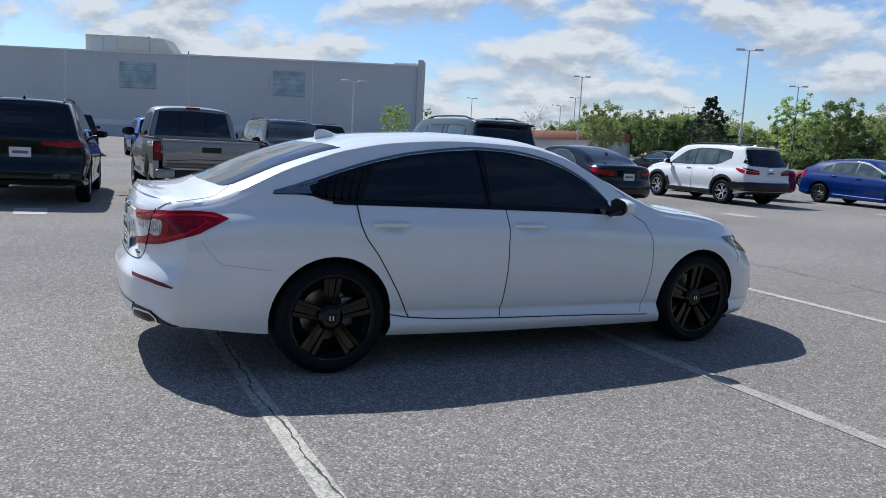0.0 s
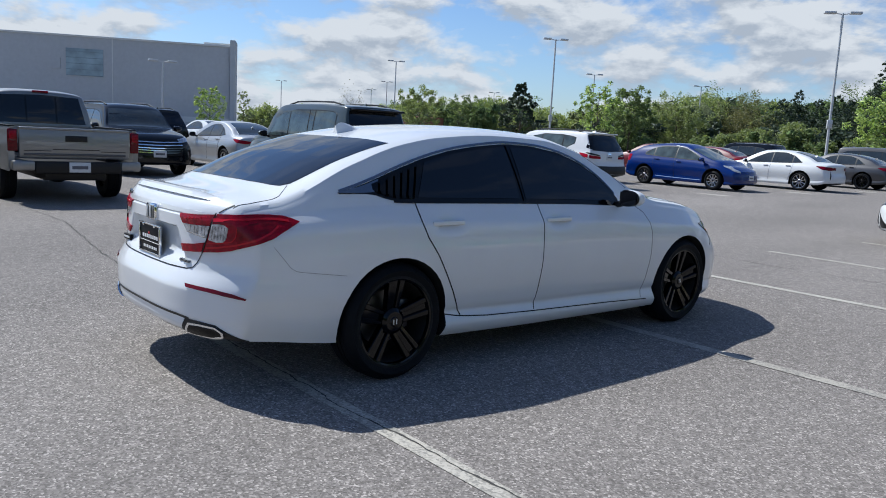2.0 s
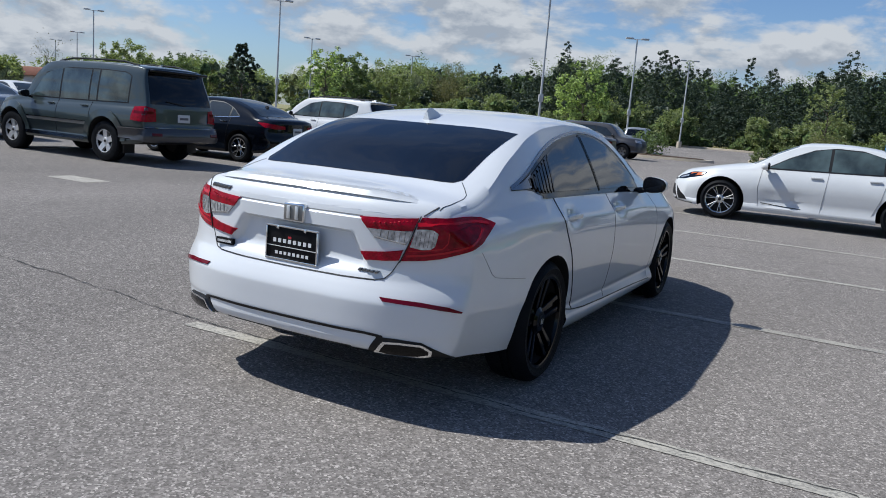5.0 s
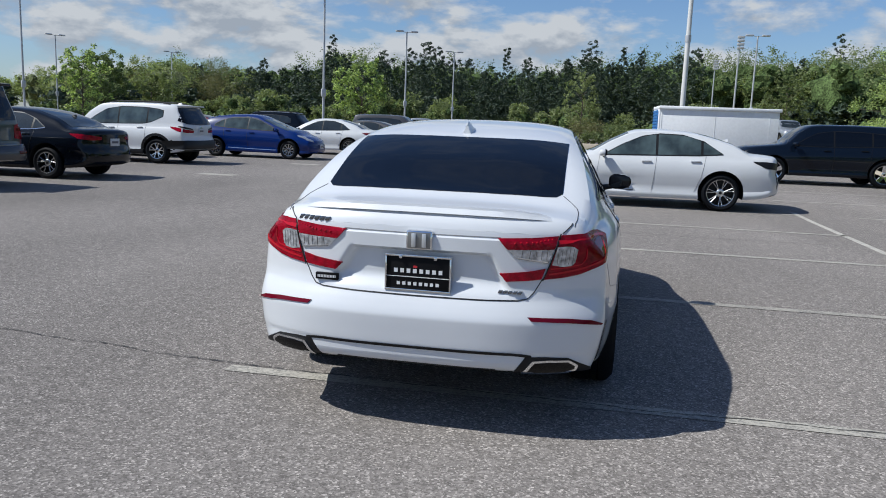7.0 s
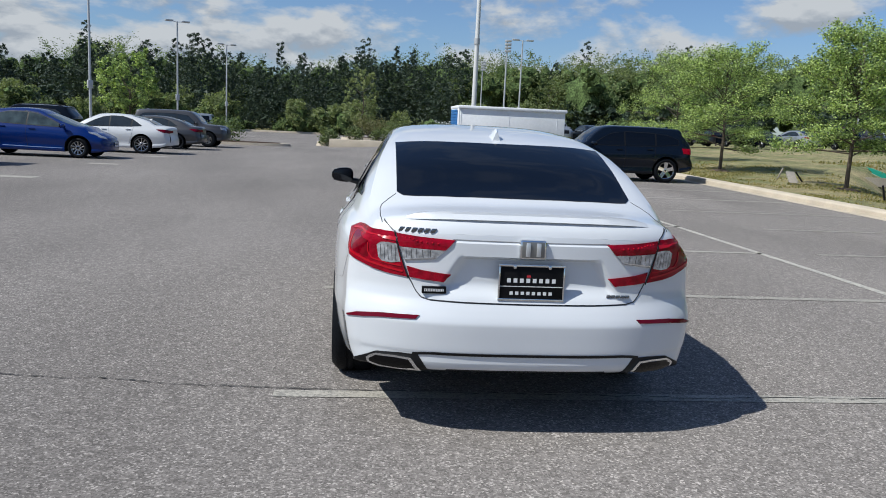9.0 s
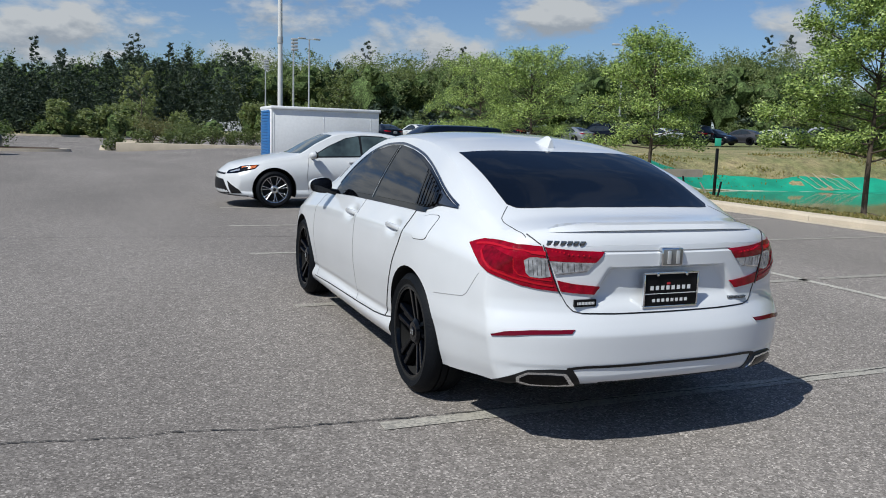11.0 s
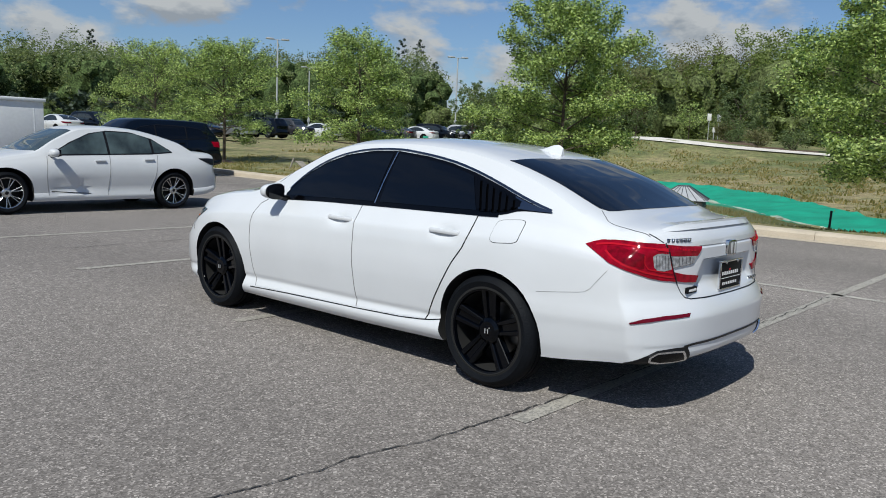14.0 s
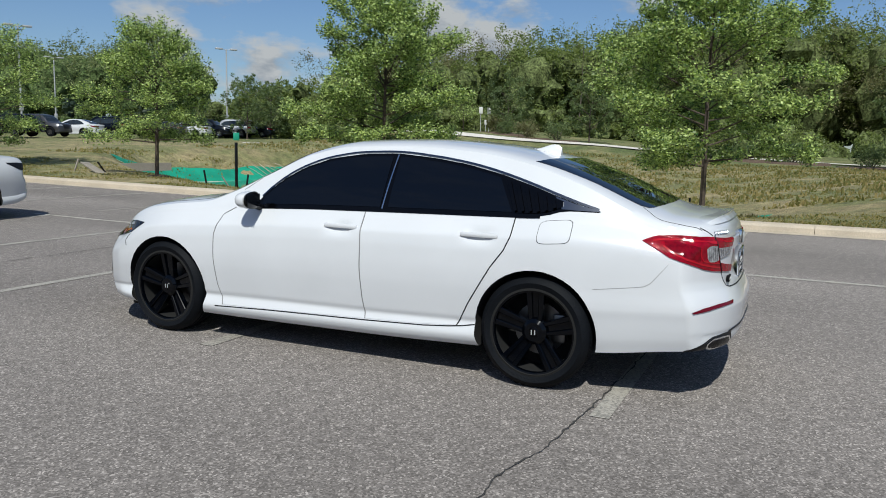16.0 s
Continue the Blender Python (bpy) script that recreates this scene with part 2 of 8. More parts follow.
def grass_material():
    m = bpy.data.materials.new("spring_grass")
    m.use_nodes = True
    nt = m.node_tree
    p = nt.nodes["Principled BSDF"]
    co = nt.nodes.new("ShaderNodeTexCoord")
    n1 = nt.nodes.new("ShaderNodeTexNoise")
    n1.inputs["Scale"].default_value, n1.inputs["Detail"].default_value, n1.inputs["Roughness"].default_value = 0.30, 12.0, 0.68
    n2 = nt.nodes.new("ShaderNodeTexNoise")
    n2.inputs["Scale"].default_value, n2.inputs["Detail"].default_value, n2.inputs["Roughness"].default_value = 2.0, 10.0, 0.72
    nt.links.new(co.outputs["Object"], n1.inputs["Vector"])
    nt.links.new(co.outputs["Object"], n2.inputs["Vector"])
    r = nt.nodes.new("ShaderNodeValToRGB")
    e = r.color_ramp.elements
    e[0].position, e[0].color = 0.36, (0.105, 0.135, 0.042, 1)
    e[1].position, e[1].color = 0.68, (0.330, 0.270, 0.140, 1)
    k = e.new(0.5)
    k.color = (0.195, 0.195, 0.078, 1)
    # the bank behind the basin is drier than the field
    sp = nt.nodes.new("ShaderNodeSeparateXYZ")
    nt.links.new(co.outputs["Object"], sp.inputs[0])
    dry = nt.nodes.new("ShaderNodeMapRange")
    dry.interpolation_type = "SMOOTHSTEP"
    dry.inputs["From Min"].default_value, dry.inputs["From Max"].default_value = 41.0, 49.0
    dry.inputs["To Min"].default_value, dry.inputs["To Max"].default_value = 0.05, -0.06
    nt.links.new(sp.outputs["X"], dry.inputs["Value"])
    ad = nt.nodes.new("ShaderNodeMath")
    nt.links.new(n1.outputs["Fac"], ad.inputs[0])
    nt.links.new(dry.outputs["Result"], ad.inputs[1])
    nt.links.new(ad.outputs["Value"], r.inputs["Fac"])
    mr = nt.nodes.new("ShaderNodeMapRange")
    mr.inputs["From Min"].default_value, mr.inputs["From Max"].default_value = 0.3, 0.7
    mr.inputs["To Min"].default_value, mr.inputs["To Max"].default_value = 0.5, 1.5
    nt.links.new(n2.outputs["Fac"], mr.inputs["Value"])
    n3 = nt.nodes.new("ShaderNodeTexNoise")
    n3.inputs["Scale"].default_value, n3.inputs["Detail"].default_value = 34.0, 5.0
    nt.links.new(co.outputs["Object"], n3.inputs["Vector"])
    mr3 = nt.nodes.new("ShaderNodeMapRange")
    mr3.inputs["From Min"].default_value, mr3.inputs["From Max"].default_value = 0.3, 0.7
    mr3.inputs["To Min"].default_value, mr3.inputs["To Max"].default_value = 0.45, 1.55
    nt.links.new(n3.outputs["Fac"], mr3.inputs["Value"])
    both = nt.nodes.new("ShaderNodeMath")
    both.operation = "MULTIPLY"
    nt.links.new(mr.outputs["Result"], both.inputs[0])
    nt.links.new(mr3.outputs["Result"], both.inputs[1])
    sc = nt.nodes.new("ShaderNodeVectorMath")
    sc.operation = "SCALE"
    nt.links.new(r.outputs["Color"], sc.inputs[0])
    nt.links.new(both.outputs["Value"], sc.inputs["Scale"])
    nt.links.new(sc.outputs["Vector"], p.inputs["Base Color"])
    p.inputs["Roughness"].default_value = 0.9
    b = nt.nodes.new("ShaderNodeBump")
    b.inputs["Strength"].default_value, b.inputs["Distance"].default_value = 1.0, 0.16
    nt.links.new(n2.outputs["Fac"], b.inputs["Height"])
    nt.links.new(b.outputs["Normal"], p.inputs["Normal"])
    return m


ASPHALT, GRASS = asphalt_material(), grass_material()
LINE = worn_paint_material("worn_line_paint", (0.215, 0.203, 0.182), (0.40, 0.374, 0.325))
LINE_EAST = worn_paint_material("pale_line_paint", (0.25, 0.236, 0.212), (0.50, 0.470, 0.410))
LINE_OLD = worn_paint_material("nearly_worn_line_paint", (0.19, 0.178, 0.162), (0.335, 0.312, 0.270))
PATH_PALE = material("bleached_path_concrete", (0.66, 0.62, 0.55), 0.85, vary=0.10, scale=1.2, vary2=0.12, scale2=20)
CONCRETE = material("pale_concrete", (0.50, 0.43, 0.335), 0.85, vary=0.12, scale=1.5, vary2=0.15, scale2=60, bump=0.3, bump_scale=120)
CRACK = material("crack_tar", (0.045, 0.043, 0.040), 0.9, vary=0.2, scale=30)
WHITE_P = paint("pearl_white_paint", (0.66, 0.675, 0.695), coat=1.0)
WHITE2_P = paint("plain_white_paint", (0.60, 0.61, 0.62))
BLACK_P = paint("black_paint", (0.003, 0.0045, 0.008), rough=0.10, coat=0.0)
NAVY_P = paint("dark_navy_paint", (0.003, 0.006, 0.013), rough=0.10, coat=0.0)
GREEN_P = paint("grey_green_metallic_paint", (0.034, 0.048, 0.050), metal=0.2, rough=0.30, coat=0.8)
SILVER_P = paint("silver_metallic_paint", (0.42, 0.43, 0.44), metal=0.7, rough=0.36)
GREY_P = paint("warm_grey_metallic_paint", (0.215, 0.212, 0.205), metal=0.5, rough=0.36)
DGREY_P = paint("dark_grey_metallic_paint", (0.055, 0.055, 0.060), metal=0.4, rough=0.38)
BLUE_P = paint("deep_blue_metallic_paint", (0.001, 0.018, 0.125), rough=0.22, coat=0.3)
LBLUE_P = paint("bright_blue_paint", (0.02, 0.12, 0.40), metal=0.3)
RED_P = paint("dark_red_paint", (0.12, 0.004, 0.006))
TINT = material("dark_tinted_glass", (0.002, 0.0028, 0.005), 0.012, coat=0.0, spec=0.44)
# pale, blotchy base stands in for reflected sky and the view through
GLASS_L = material("sky_paled_car_glass", (0.045, 0.062, 0.062), 0.010, coat=0.0, spec=0.8, vary=0.7, scale=2.6)
GLASS = material("smoked_car_glass", (0.020, 0.026, 0.029), 0.010, coat=0.0, spec=0.75, vary=0.25, scale=3)
TRIM = material("black_trim_plastic", (0.007, 0.007, 0.008), 0.45, spec=0.3, vary=0.1, scale=20)
GLOSS_BLACK = material("gloss_black", (0.0015, 0.0015, 0.002), 0.06, coat=0.0, spec=0.28)
MIRROR_G = material("dim_mirror_glass", (0.006, 0.007, 0.010), 0.02, spec=0.3)
# paler than SHUT: sun on the gaps is put into the colour
GAP = material("shut_line", (0.24, 0.24, 0.245), 0.6)
SHUT = material("deep_shut_line", (0.035, 0.036, 0.040), 0.6)
WHEEL_K = material("gloss_black_wheel", (0.0010, 0.0015, 0.0028), 0.08, coat=0.0, spec=0.26)
BRIGHT = material("bright_brushed_trim", (0.62, 0.63, 0.64), 0.3, metal=0.5)
RUBBER = material("tyre_rubber", (0.0060, 0.0072, 0.0095), 0.6, spec=0.10, vary=0.15, scale=12, bump=0.3, bump_scale=90)
WELL = material("wheel_well_black", (0.006, 0.006, 0.006), 0.9, vary=0.1, scale=20)
ALLOY = material("bright_alloy", (0.55, 0.56, 0.57), 0.25, metal=1.0, vary=0.05, scale=20)
CHROME = material("chrome", (0.75, 0.76, 0.77), 0.07, metal=1.0)
DCHROME = material("dark_chrome", (0.22, 0.23, 0.25), 0.16, metal=1.0)
DISC = material("brake_disc_steel", (0.20, 0.20, 0.20), 0.4, metal=1.0, vary=0.1, scale=30)
RED_L = material("red_lamp_lens", (0.24, 0.0005, 0.011), 0.05, coat=0.0, spec=0.22, vary=0.35, scale=26, bump=0.25, bump_scale=120)
RED_M = material("mid_red_lamp_lens", (0.155, 0.0004, 0.007), 0.05, coat=0.0, spec=0.25, vary=0.4, scale=34)
RED_K = material("deep_red_lamp_lens", (0.095, 0.0004, 0.005), 0.05, coat=0.0, spec=0.25, vary=0.3, scale=30)
RED_B = material("bright_red_light_guide", (0.42, 0.004, 0.014), 0.12, spec=0.4)
RED_D = material("dark_red_reflector", (0.12, 0.002, 0.012), 0.12, spec=0.2)
CLEAR_L = material("clear_lamp_lens", (0.44, 0.45, 0.47), 0.10, metal=0.5, coat=1.0, vary=0.6, scale=38)
AMBER_L = material("amber_lamp_lens", (0.55, 0.12, 0.02), 0.12, coat=1.0)
PLATE_W = material("white_plate", (0.55, 0.56, 0.57), 0.4, vary=0.05, scale=30)
PLATE_K = material("black_plate_face", (0.006, 0.006, 0.007), 0.5, spec=0.12)
INK_W = material("white_print", (0.75, 0.75, 0.75), 0.5)
INK_R = material("red_print", (0.5, 0.02, 0.03), 0.5)
INK_K = material("dark_print", (0.09, 0.09, 0.11), 0.5)
GALV = material("galvanised_pole_steel", (0.50, 0.51, 0.52), 0.5, metal=0.35, vary=0.08, scale=6)
BARK = material("tree_bark", (0.085, 0.065, 0.050), 0.9, vary=0.3, scale=20, bump=0.6, bump_scale=40)
BLANKET = material("green_erosion_blanket", (0.012, 0.30, 0.18), 0.7, vary=0.22, scale=0.9, vary2=0.12, scale2=30, bump=0.4, bump_scale=60)
WALL_G = material("grey_wall_panels", (0.47, 0.48, 0.49), 0.8, vary=0.05, scale=0.15, vary2=0.04, scale2=3.0)
WALL_W = material("white_coping_metal", (0.62, 0.62, 0.60), 0.6, vary=0.05, scale=1)
POD_W = material("white_container_panel", (0.80, 0.81, 0.82), 0.55, vary=0.06, scale=0.8, vary2=0.04, scale2=9.0)
POD_B = material("blue_roll_door", (0.03, 0.16, 0.42), 0.5, vary=0.1, scale=3)
BUFF = material("duct_beige_metal", (0.52, 0.50, 0.44), 0.6, vary=0.06, scale=1.5)
WINDOW_B = material("blue_window_panes", (0.27, 0.35, 0.39), 0.3, coat=0.1, vary=0.3, scale=0.8)
BRICK = material("red_brown_roof", (0.30, 0.13, 0.09), 0.8, vary=0.1, scale=1)
SIGN_G = material("green_sign_face", (0.02, 0.30, 0.19), 0.5)
WOODEN = material("grey_weathered_board", (0.28, 0.25, 0.21), 0.85, vary=0.25, scale=12)
MULCH = material("brown_mulch", (0.10, 0.07, 0.05), 0.95, vary=0.3, scale=15, bump=0.6, bump_scale=40)
# green range stretched so single leaves stand in for glints and inner shade
LEAF_PEAR = leafy("young_street_tree_leaves", (0.032, 0.086, 0.026), (0.600, 0.720, 0.255), 0.33, 0.40)
LEAF_LIGHT = leafy("light_spring_leaves", (0.140, 0.176, 0.080), (0.310, 0.350, 0.165), 0.42)
# paler than LEAF_LIGHT: distance haze put into the leaf colour
LEAF_HAZED = leafy("haze_paled_leaves", (0.170, 0.210, 0.090), (0.345, 0.390, 0.180), 0.45)
LEAF_MID = leafy("mid_green_leaves", (0.082, 0.122, 0.052), (0.205, 0.262, 0.115), 0.42)
LEAF_DARK = leafy("pine_and_wood_shade_leaves", (0.028, 0.046, 0.032), (0.066, 0.092, 0.058), 0.2)
LEAF_TAN = leafy("budding_brown_twigs", (0.110, 0.112, 0.050), (0.215, 0.205, 0.095), 0.3)
BLADE = leafy("grass_blades", (0.165, 0.180, 0.055), (0.420, 0.330, 0.150), 0.5)
TWIG = material("grey_bare_twigs", (0.135, 0.115, 0.090), 0.9, vary=0.2, scale=6)
LEAF_LEAN = leafy("sparse_brown_green_leaves", (0.118, 0.165, 0.050), (0.285, 0.335, 0.115), 0.45)
# darker than the leaves: shade inside the crowns put into the colour
MASS_LEAN = material("brown_green_foliage_shade", (0.098, 0.120, 0.046), 0.9, spec=0.1, vary=0.5, scale=0.9, vary2=0.8, scale2=4.5, bump=1.0, bump_scale=5)
MASS_MID = material("mid_green_foliage_shade", (0.072, 0.105, 0.038), 0.9, spec=0.1, vary=0.5, scale=0.9, vary2=0.8, scale2=4.5, bump=1.0, bump_scale=5)
MASS_PALE = material("pale_green_foliage_shade", (0.140, 0.160, 0.078), 0.9, spec=0.1, vary=0.4, scale=0.9, vary2=0.7, scale2=4.5, bump=1.0, bump_scale=5)
LEAF_SHRUB = leafy("shrub_leaves", (0.078, 0.108, 0.040), (0.180, 0.215, 0.085), 0.3)

# ---- mesh tools ----
def link_mesh(name, verts, faces, mat, smooth=True, angle=35):
    me = bpy.data.meshes.new(name)
    me.from_pydata([tuple(v) for v in verts], [], [tuple(f) for f in faces])
    for mm in (mat if isinstance(mat, (list, tuple)) else [mat]):
        me.materials.append(mm)
    if smooth:
        me.polygons.foreach_set("use_smooth", [True] * len(me.polygons))
        me.set_sharp_from_angle(angle=radians(angle))
    me.update()
    return new(name, me)


def part(name, bm, mat, parent=None, label="", smooth=True, angle=35):
    """Links a bmesh as one mesh object under a thing or a part."""
    me = bpy.data.meshes.new(name)
    bm.normal_update()
    bm.to_mesh(me)
    bm.free()
    me.materials.append(mat)
    if smooth:
        me.polygons.foreach_set("use_smooth", [True] * len(me.polygons))
        me.set_sharp_from_angle(angle=radians(angle))
    ob = new(name, me)
    if parent is not None:
        ob.parent = parent
    if label:
        ob["label"] = label
    return ob


def thing(name, label, category, group="", at=None):
    e = new(name)
    e.empty_display_size = 0.2
    tagged(e, label, category, group)
    if at is not None:
        e.matrix_world = at
    return e


def add_box(bm, x0, x1, y0, y1, z0, z1, bevel=0.0, m=None):
    r = bmesh.ops.create_cube(bm, size=1.0)
    vs = r["verts"]
    for v in vs:
        v.co = Vector((x0 + (v.co.x + 0.5) * (x1 - x0), y0 + (v.co.y + 0.5) * (y1 - y0), z0 + (v.co.z + 0.5) * (z1 - z0)))
    if bevel > 0:
        es = list({e for v in vs for e in v.link_edges})
        r2 = bmesh.ops.bevel(bm, geom=es, offset=bevel, segments=2, affect="EDGES", profile=0.5)
        vs = list({v for f in r2["faces"] for v in f.verts} | {v for v in vs if v.is_valid})
    if m is not None:
        bmesh.ops.transform(bm, matrix=m, verts=vs)
    return vs


def box_bm(x0, x1, y0, y1, z0, z1, bevel=0.0, m=None):
    bm = bmesh.new()
    add_box(bm, x0, x1, y0, y1, z0, z1, bevel, m)
    return bm


def add_tube(bm, p0, p1, r0, r1, seg=10, cap=True):
    p0, p1 = Vector(p0), Vector(p1)
    d = (p1 - p0)
    q = d.to_track_quat("Z", "Y")
    m = Matrix.Translation((p0 + p1) / 2) @ q.to_matrix().to_4x4()
    bmesh.ops.create_cone(bm, cap_ends=cap, segments=seg, radius1=r0, radius2=r1, depth=d.length, matrix=m)


def add_lathe(bm, profile, seg=32, closed=False):
    """Turns a profile of (radius, x) about the x axis."""
    rings = []
    for r, x in profile:
        rings.append([bm.verts.new((x, r * math.cos(2 * math.pi * k / seg), r * math.sin(2 * math.pi * k / seg))) for k in range(seg)])
    pairs = list(zip(rings, rings[1:])) + ([(rings[-1], rings[0])] if closed else [])
    for a, b in pairs:
        for k in range(seg):
            bm.faces.new((a[k], a[(k + 1) % seg], b[(k + 1) % seg], b[k]))
    return rings


def curve(pts):
    """A smooth curve without overshoot through (x, y) points."""
    xs, ys = [p[0] for p in pts], [p[1] for p in pts]
    n = len(xs)
    d = [(ys[i + 1] - ys[i]) / (xs[i + 1] - xs[i]) for i in range(n - 1)]
    m = [d[0]] + [0.0 if d[i - 1] * d[i] <= 0 else 2 * d[i - 1] * d[i] / (d[i - 1] + d[i]) for i in range(1, n - 1)] + [d[-1]]

    def f(x):
        if x <= xs[0]:
            return ys[0]
        if x >= xs[-1]:
            return ys[-1]
        i = 0
        while x > xs[i + 1]:
            i += 1
        h = xs[i + 1] - xs[i]
        t = (x - xs[i]) / h
        return ((2 * t**3 - 3 * t**2 + 1) * ys[i] + (t**3 - 2 * t**2 + t) * h * m[i]
                + (-2 * t**3 + 3 * t**2) * ys[i + 1] + (t**3 - t**2) * h * m[i + 1])
    return f


def resample(pts, n):
    """n points evenly along a polyline."""
    p = [Vector((*q, 0)) for q in pts]
    acc = [0.0]
    for a, b in zip(p, p[1:]):
        acc.append(acc[-1] + (b - a).length)
    out = []
    for k in range(n):
        s = acc[-1] * k / (n - 1)
        i = 0
        while i < len(p) - 2 and s > acc[i + 1]:
            i += 1
        seg = max(acc[i + 1] - acc[i], 1e-9)
        q = p[i].lerp(p[i + 1], min(1.0, (s - acc[i]) / seg))
        out.append((q.x, q.y))
    return out


def smoothstep(a, b, x):
    t = min(1.0, max(0.0, (x - a) / (b - a)))
    return t * t * (3 - 2 * t)


def quads(name, v, mat, k=4):
    """Loose blades of k corners each, in one mesh."""
    n = len(v) // k
    me = bpy.data.meshes.new(name)
    me.vertices.add(len(v))
    me.vertices.foreach_set("co", v.astype(np.float32).ravel())
    me.loops.add(k * n)
    me.loops.foreach_set("vertex_index", np.arange(k * n, dtype=np.int32))
    me.polygons.add(n)
    me.polygons.foreach_set("loop_start", np.arange(0, k * n, k, dtype=np.int32))
    me.materials.append(mat)
    me.update(calc_edges=True)
    return new(name, me)


# ---- ground heights ----
def lot_z(x, y):
    return 0.0105 * max(0.0, y - 8.0) * smoothstep(-4.0, 4.0, x) * (1.0 if y < 60 else 52.0 / (y - 8.0))


CREST = curve(((-12, 0.25), (-1.6, 0.22), (2, 0.28), (4, 0.39), (6, 0.57), (9, 0.70), (12.5, 0.64), (16, 0.50), (19, 0.42), (25, 0.50), (40, 0.72), (60, 0.80)))


WATER_Z = -0.75
# the pond's far shore, the footpath beyond it and the path's height, each along y
SHORE = curve(((-8, 15.5), (-3, 17.0), (0, 19.0), (2.3, 21.1), (4.5, 23.4), (7.7, 27.5), (11, 31.4), (15, 35.0), (19, 37.2), (22, 36.9), (24, 34.5), (26, 30.0), (30, 24.0), (34, 20.0)))
PATH_X = curve(((-60, 54.0), (-20, 54.3), (-7.4, 54.6), (-3.2, 54.7), (5.7, 54.0), (11.3, 53.0), (17, 51.5), (22, 50.0), (26, 47.5), (31, 44.0), (36, 40.0)))
PATH_Z = curve(((-60, 0.6), (-7.4, 0.65), (-3.2, 0.75), (5.7, 1.20), (11.3, 1.65), (17, 1.95), (22, 2.35), (26, 2.70), (31, 2.5), (36, 1.9)))


def grass_z(x, y):
    """The verge behind the kerb, the bank that falls to the pond, the far bank and the field that rises beyond."""
    k = 0.15 + lot_z(9.5, y)
    north = k + (CREST(y) + 0.020 * max(0.0, x - 17.0) - k) * smoothstep(10.2, 15.5, x)
    px, pz, sh = PATH_X(y), PATH_Z(y), SHORE(y)
    beyond = 0.020 * max(0.0, min(x, 80.0) - px)
    plain = k + (pz - k) * min(1.0, max(0.0, (x - 10.2) / (px - 10.2))) ** 1.3 + beyond
    near = k - 0.075 * max(0.0, x - 10.2) - 0.16 * max(0.0, x - 13.6)
    rise = (x - sh) / (px - sh)
    far = WATER_Z + 0.02 + (pz - WATER_Z) * (min(1.0, rise) if rise > 0 else 2.0 * rise) + beyond
    deep = max(-1.5, near, far)
    b = smoothstep(-6.0, 0.5, y) * smoothstep(31.0, 22.5, y) * smoothstep(-2.5, 2.0, x - 11.0 - 0.75 * max(0.0, y - 11.0))
    w = smoothstep(22.0, 34.0, y)
    return (plain + (deep - plain) * b) * (1 - w) + north * w

# ---- ground ----
def sheet(name, xs, ys, zf, mat, label, keep=None, skirt=0.0):
    idx, verts, faces = {}, [], []
    for i, x in enumerate(xs):
        for j, y in enumerate(ys):
            idx[i, j] = len(verts)
            verts.append((x, y, zf(x, y)))
    for i in range(len(xs) - 1):
        for j in range(len(ys) - 1):
            if keep is None or keep((xs[i] + xs[i + 1]) / 2, (ys[j] + ys[j + 1]) / 2):
                faces.append((idx[i, j], idx[i + 1, j], idx[i + 1, j + 1], idx[i, j + 1]))
    ob = link_mesh(name, verts, faces, mat, True, 80)
    return tagged(ob, label, name.replace("_", " "), kind="structure")


lot_x = sorted(set([-400, -250, -160, -100, -60, -40, -25, -15, -8] + [-4 + 0.8 * k for k in range(11)] + [6, 8, 10.0]))
lot_y = sorted(set([-200, -90, -40, -15, -6, 0, 4, 8, 10, 12, 15, 18, 22, 26, 30, 36, 42, 50, 60, 80, 112]))
sheet("road", lot_x, lot_y, lot_z, ASPHALT, "worn grey asphalt of a large car park")
far_x = sorted(set([-1500, -700, -400] + list(range(-300, 300, 40)) + [400, 700, 1500]))
tagged(sheet("ground", far_x, [-1500, -500, -200, -60, 0, 60, 111, 116, 140, 200, 400, 1500], lambda x, y: -1.4 if y < 112 and x < 10.5 else -1.4 + 1.75 * smoothstep(111, 116, y) if x < 10.5 else -1.2 + smoothstep(111, 116, y) * 1.9,
             GRASS, "rough grass at the edge of the woods"), category="ground")
def turf_z(x, y):
    """The grass with its humps and tussocks."""
    return grass_z(x, y) + (0.02 * noise.noise((x * 0.8, y * 0.8, 0)) + 0.05 * noise.noise((x * 0.33, y * 0.33, 5)) + (0.08 * noise.noise((x * 0.8, y * 0.8, 9)) + 0.03 * noise.noise((x * 1.7, y * 1.7, 3))) * smoothstep(48, 40, x) * smoothstep(11, 14, x)) * smoothstep(10.2, 12.5, x)


gx = [10.16, 10.4, 10.8] + [11.2 + 0.5 * k for k in range(74)] + [48.5, 50, 51, 52, 53, 54, 55, 56, 58, 60, 64, 70, 77, 95, 130, 200]
gy = [-80, -50, -35, -25, -18, -14] + [-11 + 0.6 * k for k in range(78)] + [36.5, 38, 41, 44, 48, 52, 62, 80, 113]
sheet("grass_verge", gx, gy, turf_z, GRASS, "patchy spring grass falling to a basin and rising beyond")

